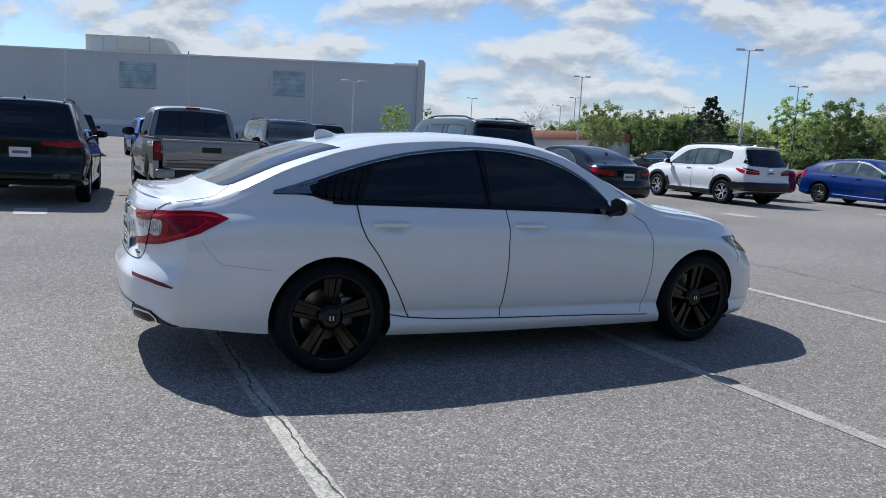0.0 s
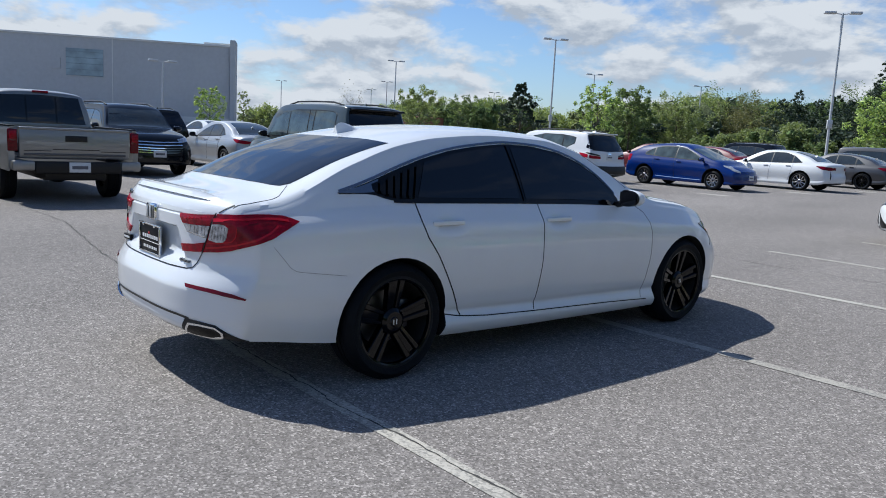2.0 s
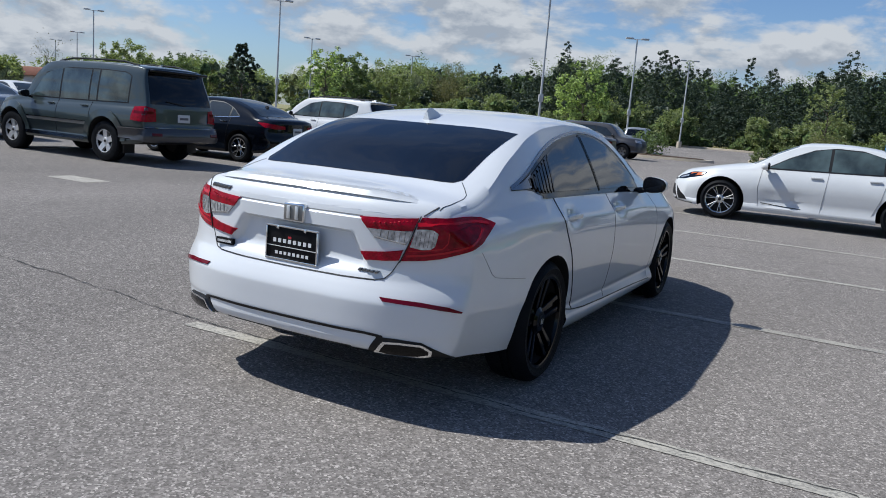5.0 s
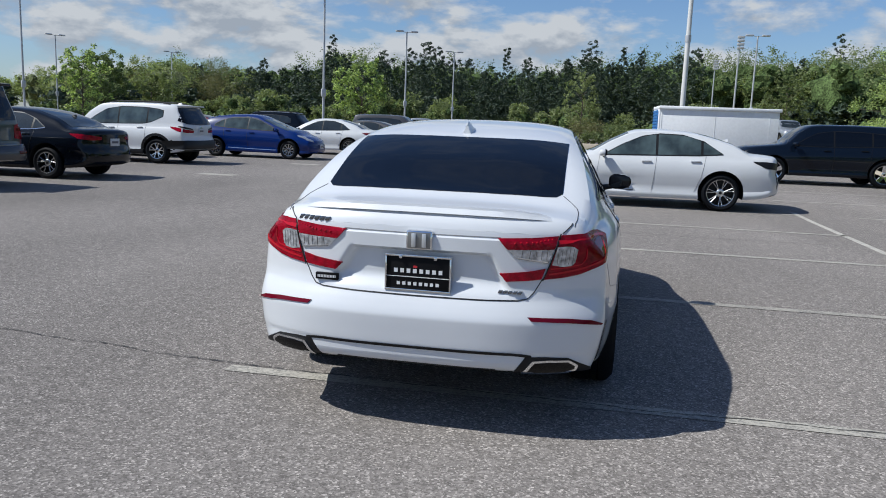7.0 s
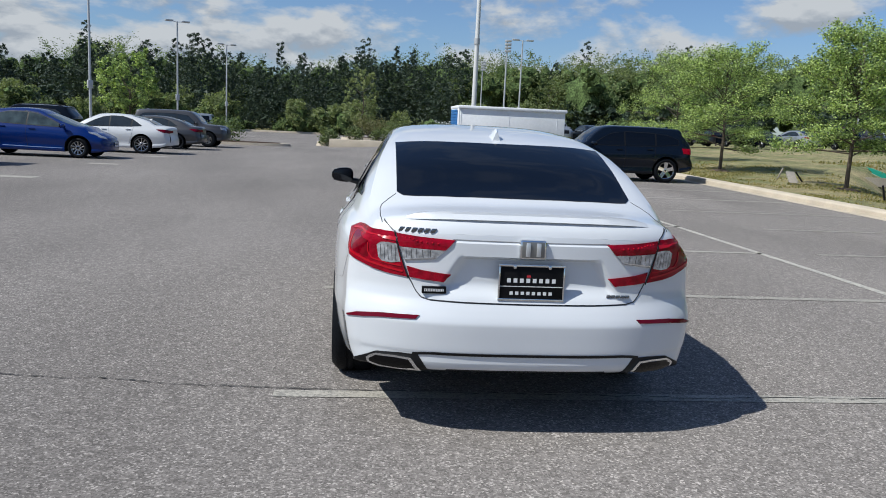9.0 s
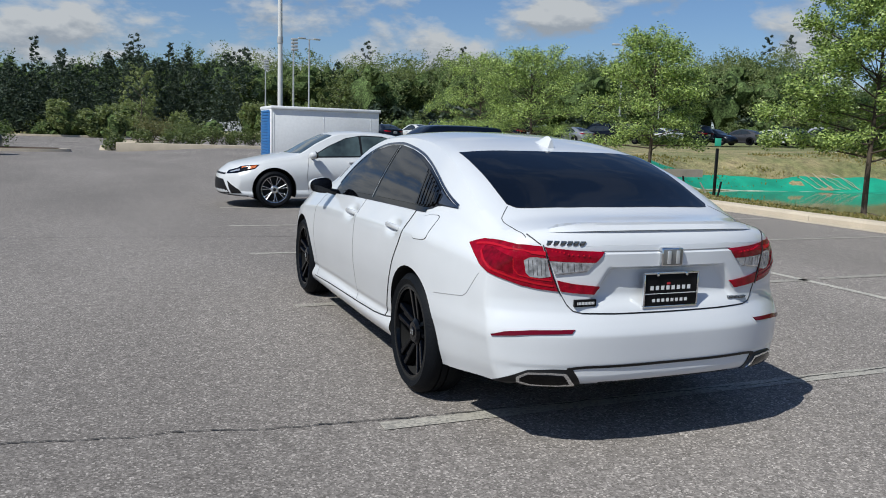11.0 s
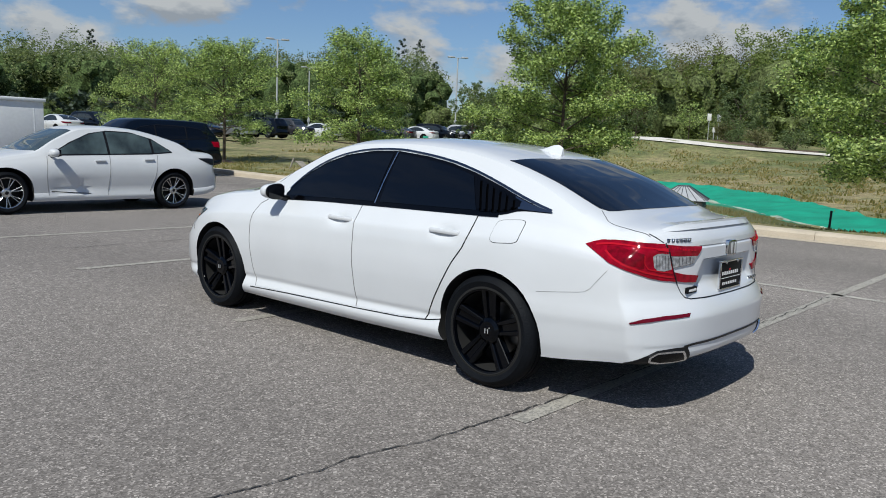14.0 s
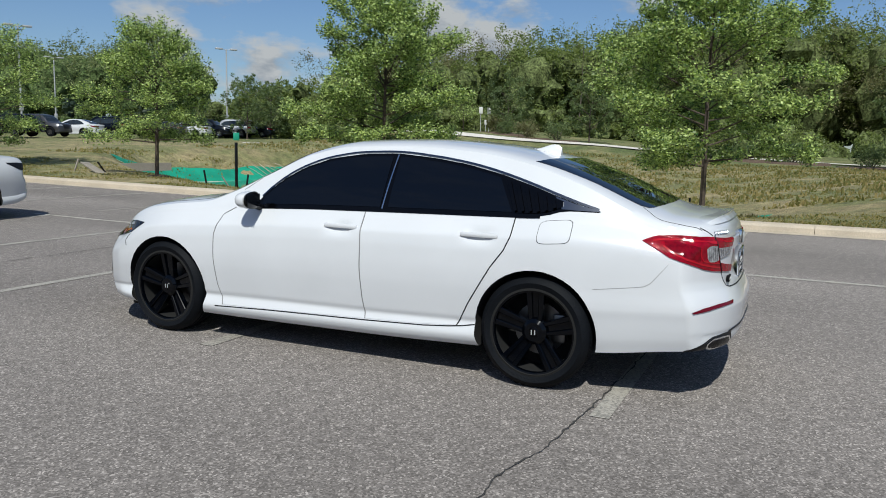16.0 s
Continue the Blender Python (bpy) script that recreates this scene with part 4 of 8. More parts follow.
class Shell:
    """A car's body surface: sections lofted from tail to nose, with bowed ends. Axles lie at y = +-wb/2 and the wheels stand on z = 0."""

    def __init__(self, s):
        self.s = s
        self.yr, self.yf = s["rear"], s["front"]
        self.nt = s.get("across", 8)
        self.top, self.belt, self.sill, self.half = (curve(s[k]) for k in ("top", "belt", "sill", "half"))
        self.pr = curve(s.get("tail_lean", ((0.0, 0.0), (2.0, 0.0))))
        self.pf = curve(s.get("nose_lean", ((0.0, 0.0), (2.0, 0.0))))
        self.wref = max(h for _, h in s["half"])
        verts, faces = self.loft()
        bm = bmesh.new()
        vs = [bm.verts.new(v) for v in verts]
        for f in faces:
            if len({tuple(round(c, 5) for c in verts[i]) for i in f}) > 2:
                try:
                    bm.faces.new([vs[i] for i in f])
                except ValueError:
                    pass
        bmesh.ops.remove_doubles(bm, verts=bm.verts, dist=1e-4)
        bmesh.ops.dissolve_degenerate(bm, dist=1e-5, edges=bm.edges)
        bmesh.ops.recalc_face_normals(bm, faces=bm.faces)
        self.bm = bm
        self.tree = BVHTree.FromBMesh(bm)

    def bend(self, x, y, z, y0):
        s = self.s
        wr = max(0.0, 1 - (y0 - self.yr) / s.get("bow_reach_r", 0.95)) ** 2
        wf = max(0.0, 1 - (self.yf - y0) / s.get("bow_reach_f", 1.0)) ** 2
        wl = max(0.0, 1 - (y0 - self.yr) / s.get("lean_reach_r", 0.6)) ** 1.5
        a = min(1.0, abs(x) / self.wref)
        br, nr = s.get("bow_r", (0.30, 3.2))
        bf, nf = s.get("bow_f", (0.46, 2.6))
        if "recess" in s and y0 < self.yr + 0.1:
            rw, rz0, rz1, rd, splay = s["recess"]
            y += rd * smoothstep(rw + 0.04 + (rz1 - z) * splay, rw - 0.015 + (rz1 - z) * splay, abs(x)) * smoothstep(rz0 - 0.005, rz0 + 0.075, z) * smoothstep(rz1 + 0.005, rz1 - 0.012, z)
        return y + wr * br * a**nr + wl * self.pr(z) - wf * (bf * a**nf + self.pf(z))

    def dent(self, x, y, z):
        """Hollows pressed into the sides, such as the cups behind the handles."""
        for y0, z0, ry, rz, d in self.s.get("hollows", ()):
            if abs(x) > 0.5:
                x -= math.copysign(d * math.exp(-(((y - y0) / ry) ** 4) - ((z - z0) / rz) ** 2), x)
        return x

    def section(self, y, ins):
        s = self.s
        w, z0, zb = self.half(y), self.sill(y), self.belt(y)
        zt = max(self.top(y) - ins, zb + 0.02)
        zb = min(zb, zt - 0.02)
        pts = [((0.80 * w - ins) * k / self.nt, z0 + ins) for k in range(self.nt + 1)]
        tail = smoothstep(-1.15, -1.62, y) if "side_rear" in s else 0.0
        for u, m in s.get("side", SIDE):
            if tail > 0:
                m += (s["side_rear"](u) - m) * tail
            pts.append((w * m - ins, z0 + ins + u * (zb - z0 - ins)))
        xb = pts[-1][0]
        h = zt - zb
        crown = min(s.get("crown", 0.075), 0.7 * h)
        ze = zt - crown
        xr = xb - s.get("tumble", 0.5) * (ze - zb) - 0.010
        for k in range(1, 6):
            t = k / 5
            pts.append((xb + (xr - xb) * t + 0.10 * h * t * (1 - t), zb + (ze - zb) * t))
        n = 8
        for k in range(1, n + 1):
            a = math.pi / 2 * k / n
            pts.append((max(0.0, xr * math.cos(a) ** 0.75) if k < n else 0.0, ze + crown * math.sin(a) ** 0.9))
        return pts

    def loft(self):
        s = self.s
        r = s.get("round", 0.05)
        ys = [self.yr + r * (1 - math.cos(math.pi / 2 * k / 4)) for k in range(4)]
        n = s.get("stations", 64)
        a, b = self.yr + r, self.yf - r
        ys += [a + (b - a) * k / n for k in range(n + 1)]
        ys += [self.yf - r * (1 - math.cos(math.pi / 2 * k / 4)) for k in range(3, -1, -1)]
        verts, faces, loops = [], [], []
        for y in ys:
            d = min(y - self.yr, self.yf - y)
            ins = r - math.sqrt(max(0.0, r * r - (r - d) ** 2)) if d < r else 0.0
            sec = self.section(y, ins)
            ring = sec + [(-x, z) for x, z in sec[-2:0:-1]]
            base = len(verts)
            verts += [(self.dent(x, y, z), self.bend(x, y, z, y), z) for x, z in ring]
            loops.append((base, len(ring), len(sec), y, sec))
        for (b0, n0, *_), (b1, *_) in zip(loops, loops[1:]):
            for k in range(n0):
                faces.append((b0 + k, b0 + (k + 1) % n0, b1 + (k + 1) % n0, b1 + k))
        for which, (b0, n0, m, y, sec) in ((0, loops[0]), (1, loops[-1])):
            rows, nt = [], self.nt
            for i in range(nt, m):
                x, z = sec[i]
                ids = []
                for k in range(-nt, nt + 1):
                    verts.append((x * k / nt, self.bend(x * k / nt, y, z, y), z))
                    ids.append(len(verts) - 1)
                rows.append(ids)
            for p, q in zip(rows, rows[1:]):
                for k in range(2 * nt):
                    faces.append((p[k], p[k + 1], q[k + 1], q[k]) if which else (p[k + 1], p[k], q[k], q[k + 1]))
        return verts, faces

    def cast(self, mode, a, b):
        """A point of the body and its outward normal. R, L: (y, z) from the side; B, F: (x, z) from behind, before; T: (x, y) from
        above; W, V: (way round the tail or nose, z), with the sign of the side."""
        if mode in "RL":
            sg = 1 if mode == "R" else -1
            o, d = Vector((sg * 3, a, b)), Vector((-sg, 0, 0))
        elif mode in "BF":
            sg = -1 if mode == "B" else 1
            o, d = Vector((a, sg * 6, b)), Vector((0, -sg, 0))
        elif mode == "T":
            o, d = Vector((a, b, 4)), Vector((0, 0, -1))
        else:
            end, fw = (self.yr, 1) if mode == "W" else (self.yf, -1)
            sg, q = (1 if a >= 0 else -1), abs(a)
            if q <= 0.5:
                g, nrm = Vector((q, end, b)), Vector((0, -fw, 0))
            elif q <= 0.5 + 0.2 * math.pi:
                t = (q - 0.5) / 0.4
                nrm = Vector((math.sin(t), -fw * math.cos(t), 0))
                g = Vector((0.5, end + fw * 0.4, b)) + 0.4 * nrm
            else:
                g, nrm = Vector((0.9, end + fw * (0.4 + q - 0.5 - 0.2 * math.pi), b)), Vector((1, 0, 0))
            g.x *= sg
            nrm.x *= sg
            o, d = g + nrm, -nrm
        hit, nrm, _, _ = self.tree.ray_cast(o, d)
        if hit is None:
            hit, nrm, _, _ = self.tree.find_nearest(o + d * 0.9)
        return hit, nrm

    def patch(self, name, mode, lower, upper, mat, parent, off=0.003, nu=16, nv=5, label="", thick=0.006, smooth=True):
        """A skin laid on the body between two lines, with a thin edge."""
        lo, up = resample(lower, nu), resample(upper, nu)
        bm = bmesh.new()
        grid, low = [], []
        for i in range(nu):
            col = []
            for j in range(nv):
                t = j / (nv - 1)
                hit, nrm = self.cast(mode, lo[i][0] + (up[i][0] - lo[i][0]) * t, lo[i][1] + (up[i][1] - lo[i][1]) * t)
                col.append((bm.verts.new(hit + nrm * off), hit + nrm * (off - thick)))
            grid.append(col)
        for i in range(nu - 1):
            for j in range(nv - 1):
                bm.faces.new((grid[i][j][0], grid[i + 1][j][0], grid[i + 1][j + 1][0], grid[i][j + 1][0]))
        border = [(i, 0) for i in range(nu)] + [(nu - 1, j) for j in range(1, nv)] + [(i, nv - 1) for i in range(nu - 2, -1, -1)] + [(0, j) for j in range(nv - 2, 0, -1)]
        ring = [(grid[i][j][0], bm.verts.new(grid[i][j][1])) for i, j in border]
        for (a, b), (c, d) in zip(ring, ring[1:] + ring[:1]):
            bm.faces.new((a, b, d, c))
        bmesh.ops.remove_doubles(bm, verts=bm.verts, dist=1e-5)
        bmesh.ops.recalc_face_normals(bm, faces=bm.faces)
        c = sum((f.calc_area() * f.normal.dot(self.cast(mode, lo[0][0], lo[0][1])[1]) for f in bm.faces), 0.0)
        if c < 0:
            bmesh.ops.reverse_faces(bm, faces=bm.faces)
        return part(name, bm, mat, parent, label, smooth, 40)

    def door(self, name, mode, lower, upper, sides, mat, parent):
        """A door skin between two curved upright edges, proud of the gaps round it."""
        fore, back = (sorted(e, key=lambda q: q[1]) for e in sides)
        nu, nv = 26, 60
        ef, eb = resample(fore, nv), resample(back, nv)
        lo, up = curve(sorted(lower)), curve(sorted(upper))
        bm = bmesh.new()
        grid = []
        for i in range(nu):
            t = i / (nu - 1)
            col = []
            for j in range(nv):
                a = ef[j][0] + (eb[j][0] - ef[j][0]) * t + 0.004 * (2 * t - 1)
                b = ef[j][1] + (eb[j][1] - ef[j][1]) * t
                v = j / (nv - 1)
                b += (lo(a) - (ef[0][1] + (eb[0][1] - ef[0][1]) * t)) * (1 - v) + (up(a) - (ef[-1][1] + (eb[-1][1] - ef[-1][1]) * t)) * v
                hit, nrm = self.cast(mode, a, b)
                col.append(bm.verts.new(hit + nrm * 0.0024))
            grid.append(col)
        for i in range(nu - 1):
            for j in range(nv - 1):
                bm.faces.new((grid[i][j], grid[i + 1][j], grid[i + 1][j + 1], grid[i][j + 1]))
        bmesh.ops.recalc_face_normals(bm, faces=bm.faces)
        if sum(q.normal.x for q in bm.faces) * (1 if mode == "R" else -1) < 0:
            bmesh.ops.reverse_faces(bm, faces=bm.faces)
        return part(name, bm, mat, parent, "", True, 40)

    def ribbon(self, name, mode, line, width, mat, parent, off=0.0015, n=24, label=""):
        """A narrow strip laid along a line of the body: a gap, a bead, a moulding."""
        pts = resample(line, n)
        lo, up = [], []
        for i, (a, b) in enumerate(pts):
            a0, b0 = pts[max(0, i - 1)]
            a1, b1 = pts[min(n - 1, i + 1)]
            dx, dy = a1 - a0, b1 - b0
            L = math.hypot(dx, dy) or 1
            lo.append((a + dy / L * width / 2, b - dx / L * width / 2))
            up.append((a - dy / L * width / 2, b + dx / L * width / 2))
        return self.patch(name, mode, lo, up, mat, parent, off, n, 2, label, 0.004)

    def body(self, mat, parent, arch, axles, z=0.33, xin=0.52):
        """The body with its wheel wells cut out."""
        me = bpy.data.meshes.new("body")
        self.bm.to_mesh(me)
        ob = bpy.data.objects.new("body", me)
        scene.collection.objects.link(ob)
        cut = bmesh.new()
        for y in axles:
            for sg in (-1, 1):
                bmesh.ops.create_cone(cut, cap_ends=True, segments=40, radius1=arch, radius2=arch, depth=0.8,
                                      matrix=Matrix.Translation((sg * (xin + 0.4), y, z)) @ Matrix.Rotation(math.pi / 2, 4, "Y"))
        cm = bpy.data.meshes.new("cut")
        cut.to_mesh(cm)
        cut.free()
        co = bpy.data.objects.new("cut", cm)
        scene.collection.objects.link(co)
        md = ob.modifiers.new("wells", "BOOLEAN")
        md.operation, md.object, md.solver = "DIFFERENCE", co, "EXACT"
        got = bpy.data.meshes.new_from_object(ob.evaluated_get(bpy.context.evaluated_depsgraph_get()))
        bpy.data.objects.remove(ob)
        bpy.data.objects.remove(co)
        got.name = "body"
        got.materials.clear()
        got.materials.append(mat)
        got.materials.append(WELL)
        for p in got.polygons:
            c = p.center
            in_well = any(math.hypot(c.y - y, c.z - z) < arch + 0.004 for y in axles) and abs(c.x) > xin - 0.02 and (
                abs(p.normal.x) < 0.3 or abs(c.x) < xin + 0.02)
            p.material_index = 1 if in_well or (p.normal.z < -0.8 and c.z < 0.45) else 0
            p.use_smooth = True
        got.set_sharp_from_angle(angle=radians(32))
        b = new("body", got)
        b.parent = parent
        return b


def spoke_shape(r0, r1, w0, w1, x0, x1, ang, depth=0.035, skew=0.0, off0=0.0, off1=0.0):
    bm_pts = []
    for r, w, x, a, of in ((r0, w0, x0, ang, off0), (r1, w1, x1, ang + skew, off1)):
        for sx, sw in ((0, -1), (0, 1), (-depth, 1), (-depth, -1)):
            bm_pts.append((x + sx, r * math.cos(a) - (sw * w / 2 + of) * math.sin(a), r * math.sin(a) + (sw * w / 2 + of) * math.cos(a)))
    return bm_pts, [(0, 1, 5, 4), (1, 2, 6, 5), (2, 3, 7, 6), (3, 0, 4, 7), (0, 3, 2, 1), (4, 5, 6, 7)]


def wheel(parent, x, y, R, rim, width, style, face_mat, barrel_mat, detail=True, name="wheel"):
    """A wheel whose outer face looks to the side of x: tyre, rim with spokes, hub cap, brake disc."""
    w = new(name)
    w.empty_display_size = 0.1
    w.parent = parent
    sg = 1 if x > 0 else -1
    w.matrix_local = Matrix.Translation((x, y, R)) @ (Matrix.Identity(4) if sg > 0 else Matrix.Rotation(math.pi, 4, "Z"))
    h = width / 2
    seg = 48 if detail else 24
    bm = bmesh.new()
    add_lathe(bm, [(rim - 0.012, h - 0.012), (rim + 0.006, h - 0.004), (rim + (R - rim) * 0.45, h + 0.006), (R - 0.022, h - 0.010), (R - 0.006, h - 0.028), (R, h - 0.05), (R, h - 0.072), (R - 0.008, h - 0.074), (R - 0.008, h - 0.082), (R, h - 0.084), (R, 0.006), (R - 0.008, 0.005), (R - 0.008, -0.005), (R, -0.006),
                   (R, -h + 0.05), (R - 0.006, -h + 0.028), (R - 0.022, -h + 0.010), (rim + (R - rim) * 0.45, -h - 0.004), (rim - 0.012, -h + 0.012)], seg)
    part("tyre", bm, RUBBER, w, angle=30)
    bm = bmesh.new()
    add_lathe(bm, [(rim + 0.004, h - 0.006), (rim - 0.010, h - 0.003), (rim - 0.020, h - 0.016), (rim - 0.030, -h * 0.6), (0.06, -h * 0.62)], seg)
    part("barrel", bm, WELL if detail else barrel_mat, w, angle=30)
    if detail:
        bm = bmesh.new()
        add_lathe(bm, [(0.0001, -0.03), (0.155, -0.03), (0.155, -0.055), (0.0001, -0.055)], 32)
        part("brake_disc", bm, DISC, w)
        part("brake_caliper", box_bm(-0.07, 0.0, 0.085, 0.165, -0.07, 0.10, 0.012), DISC, w)
    bm = bmesh.new()
    n, kind = style
    faces_v = []
    xo, xi = h - 0.012, h - 0.030
    for k in range(n):
        a = 2 * math.pi * k / n + 0.3
        if kind == "twin":
            # a broad spoke with a groove down its middle
            faces_v.append(spoke_shape(0.045, rim - 0.014, 0.040, 0.050, xi - 0.034, xo - 0.020, a, 0.04))
            for e in (-1, 1):
                faces_v.append(spoke_shape(0.045, rim - 0.012, 0.022, 0.034, xi - 0.020, xo - 0.003, a, 0.05, 0.0, e * 0.026, e * 0.040))
        elif kind == "five":
            faces_v.append(spoke_shape(0.05, rim - 0.012, 0.11, 0.115, xi - 0.008, xo, a, 0.05))
        elif kind == "thin":
            for e in (-1, 1):
                faces_v.append(spoke_shape(0.05, rim - 0.010, 0.012, 0.016, xi - 0.006, xo, a, 0.03, e * 0.13))
        elif kind == "split":
            for da in (-0.5, 0.5):
                faces_v.append(spoke_shape(0.05, rim - 0.012, 0.030, 0.020, xi - 0.006, xo, a, 0.03, da * 0.5))
        else:
            faces_v.append(spoke_shape(0.05, rim - 0.012, 0.04, 0.03, xi - 0.006, xo, a, 0.04))
    for vs, fs in faces_v:
        ids = [bm.verts.new(v) for v in vs]
        for f in fs:
            bm.faces.new([ids[i] for i in f])
    bmesh.ops.recalc_face_normals(bm, faces=bm.faces)
    bmesh.ops.bevel(bm, geom=bm.edges[:], offset=0.004, segments=1, affect="EDGES")
    add_lathe(bm, [(0.0001, xi + 0.004), (0.055, xi + 0.002), (0.075, xi - 0.012), (0.075, xi - 0.06)], 20)
    add_lathe(bm, [(rim - 0.004, h - 0.004), (rim - 0.022, h - 0.010), (rim - 0.026, h - 0.03)], seg)
    part("rim", bm, face_mat, w, angle=25)
    bm = bmesh.new()
    add_lathe(bm, [(0.0001, xi + 0.009), (0.024, xi + 0.008), (0.030, xi + 0.002)], 16)
    cap = part("centre_cap", bm, GLOSS_BLACK if detail else TRIM, w)
    if detail:
        for e in (-1, 1):
            part("cap_badge", box_bm(xi + 0.0085, xi + 0.0105, e * 0.010 - 0.003, e * 0.010 + 0.003, -0.014, 0.014), BRIGHT, cap, smooth=False)
    return w


def mirror(parent, sg, x, y, z, cap_mat, size=1.0):
    """A door mirror: rounded cap, black rear rim, glass and foot."""
    m = new("door_mirror")
    m.empty_display_size = 0.05
    m.parent = parent
    turn = Matrix.Rotation(radians(-5 * sg), 3, "Z")     # the glass is aimed at the driver
    for name, mat in (("cap", cap_mat), ("housing", GLOSS_BLACK)):
        bm = bmesh.new()
        bmesh.ops.create_uvsphere(bm, u_segments=20, v_segments=12, radius=1.0)
        for v in bm.verts:
            c = v.co
            c = Vector((math.copysign(abs(c.x) ** 0.75, c.x), math.copysign(abs(c.y) ** 0.9, c.y), math.copysign(abs(c.z) ** 0.75, c.z)))
            out = c.x * sg
            if name == "cap":
                q = Vector((c.x * 0.102, 0.040 + max(-0.030, c.y * 0.080), c.z * 0.067 * (1.0 - 0.16 * out)))
            else:
                q = Vector((c.x * 0.103, -0.007 + (c.y * 0.014 if c.y < 0 else c.y * 0.030), c.z * 0.068 * (1.0 - 0.16 * out)))
            v.co = Vector((x, y, z)) + turn @ (q * size)
        part(name, bm, mat, m)
    bm = bmesh.new()
    add_box(bm, -0.086 * size, 0.086 * size, -0.002, 0.002, -0.052 * size, 0.052 * size, 0.0015, Matrix.Translation(Vector((x, y, z)) + turn @ Vector((0, -0.0225 * size, 0))) @ turn.to_4x4())
    part("mirror_glass", bm, MIRROR_G, m)
    bm = bmesh.new()
    add_tube(bm, (x - sg * 0.06, y + 0.02, z - 0.04), (x - sg * 0.18, y + 0.03, z - 0.065), 0.020, 0.028, 8)
    part("foot", bm, TRIM, m)
    return m


def number_plate(sh, parent, mode, cx, cz, mat, rows, w=0.31, h=0.155, out=0.012):
    """A plate with a frame; rows of (z, height, width, ink) are bars where its writing stands."""
    hit, nrm = sh.cast(mode, cx, cz)
    sgn = -1 if mode == "B" else 1
    y = hit.y + sgn * out
    pl = part("number_plate", box_bm(cx - w / 2, cx + w / 2, min(y, y - sgn * 0.008), max(y, y - sgn * 0.008), cz - h / 2, cz + h / 2, 0.003), mat, parent, "" if mat is PLATE_W else "black dealer plate in a chrome frame")
    for z, hh, ww, ink in rows:
        yy = y + sgn * 0.0015
        part("print", box_bm(cx - ww / 2, cx + ww / 2, min(yy, y), max(yy, y), cz + z - hh / 2, cz + z + hh / 2), ink, pl, smooth=False)
    return pl

# ---- the kinds of cars, rear to front in metres from mid-wheelbase ----
def sedan(L, W, H, wb, ro, roof=(-0.95, 0.15), cowl=1.02, hood=0.74, deck=1.0, glass_b=-1.95, deck_end=0.97):
    """The common saloon shape. ro: rear overhang."""
    r, f = -wb / 2 - ro, L - wb / 2 - ro
    w = W / 2
    return dict(rear=r, front=f, wb=wb, H=H, W=W,
                top=((r, deck_end), (r + 0.10, deck + 0.02), (glass_b, deck + 0.06), (glass_b + 0.38, deck + 0.24), (roof[0], H - 0.02), ((roof[0] + roof[1]) / 2, H),
                     (roof[1], H - 0.02), (roof[1] + 0.45, H - 0.19), (cowl - 0.02, 1.01), (cowl + 0.25, 0.965), (f - 0.55, 0.86), (f - 0.15, hood + 0.04), (f, hood - 0.04)),
                belt=((r, 0.90), (r + 0.5, 0.95), (-0.9, 0.955), (0.4, 0.93), (1.1, 0.87), (f - 0.4, 0.74), (f, 0.64)),
                sill=((r, 0.32), (r + 0.35, 0.25), (-1.0, 0.20), (1.0, 0.19), (f - 0.4, 0.19), (f, 0.22)),
                half=((r, w * 0.92), (r + 0.4, w * 0.97), (-wb / 2, w), (0, w * 0.985), (wb / 2, w), (f - 0.4, w * 0.95), (f, w * 0.88)),
                tail_lean=((0.2, 0.06), (0.4, 0.0), (0.6, 0.0), (0.66, 0.05), (0.95, 0.06), (1.1, 0.08)),
                nose_lean=((0.15, 0.06), (0.35, 0.0), (0.55, 0.02), (0.72, 0.14)), tumble=0.52, stations=40)


def suv(L, W, H, wb, ro, roof=(-1.9, 0.45), cowl=1.15, belt=1.05, hood=0.95, lean=0.42, tumble=0.30, clear=0.25, crown=0.075, bow=0.20):
    r, f = -wb / 2 - ro, L - wb / 2 - ro
    w = W / 2
    return dict(rear=r, front=f, wb=wb, H=H, W=W,
                top=((r, H - 0.07), (r + 0.35, H - 0.035), (-0.8, H), (roof[1] - 0.3, H - 0.01), (roof[1], H - 0.04), (roof[1] + 0.35, H - 0.24), (cowl, belt + 0.08), (cowl + 0.3, belt + 0.03), (f - 0.45, hood + 0.05), (f - 0.12, hood), (f, hood - 0.1)),
                belt=((r, belt), (-0.5, belt - 0.02), (0.6, belt - 0.05), (1.2, belt - 0.08), (f - 0.3, hood - 0.12), (f, hood - 0.18)),
                sill=((r, clear + 0.16), (r + 0.4, clear + 0.08), (-1.0, clear), (1.0, clear), (f - 0.4, clear + 0.02), (f, clear + 0.05)),
                half=((r, w * 0.95), (r + 0.4, w * 0.98), (-wb / 2, w), (0, w * 0.985), (wb / 2, w), (f - 0.4, w * 0.96), (f, w * 0.90)),
                tail_lean=((0.2, 0.05), (0.45, 0.0), (0.62, 0.01), (0.70, 0.07), (belt, 0.10), (H - 0.1, 0.10 + lean), (H, 0.10 + lean)),
                lean_reach_r=0.85, bow_r=(bow, 3.4), bow_f=(0.34, 2.8),
                nose_lean=((0.15, 0.06), (0.4, 0.0), (0.7, 0.02), (hood, 0.14)), tumble=tumble, crown=crown, stations=52)


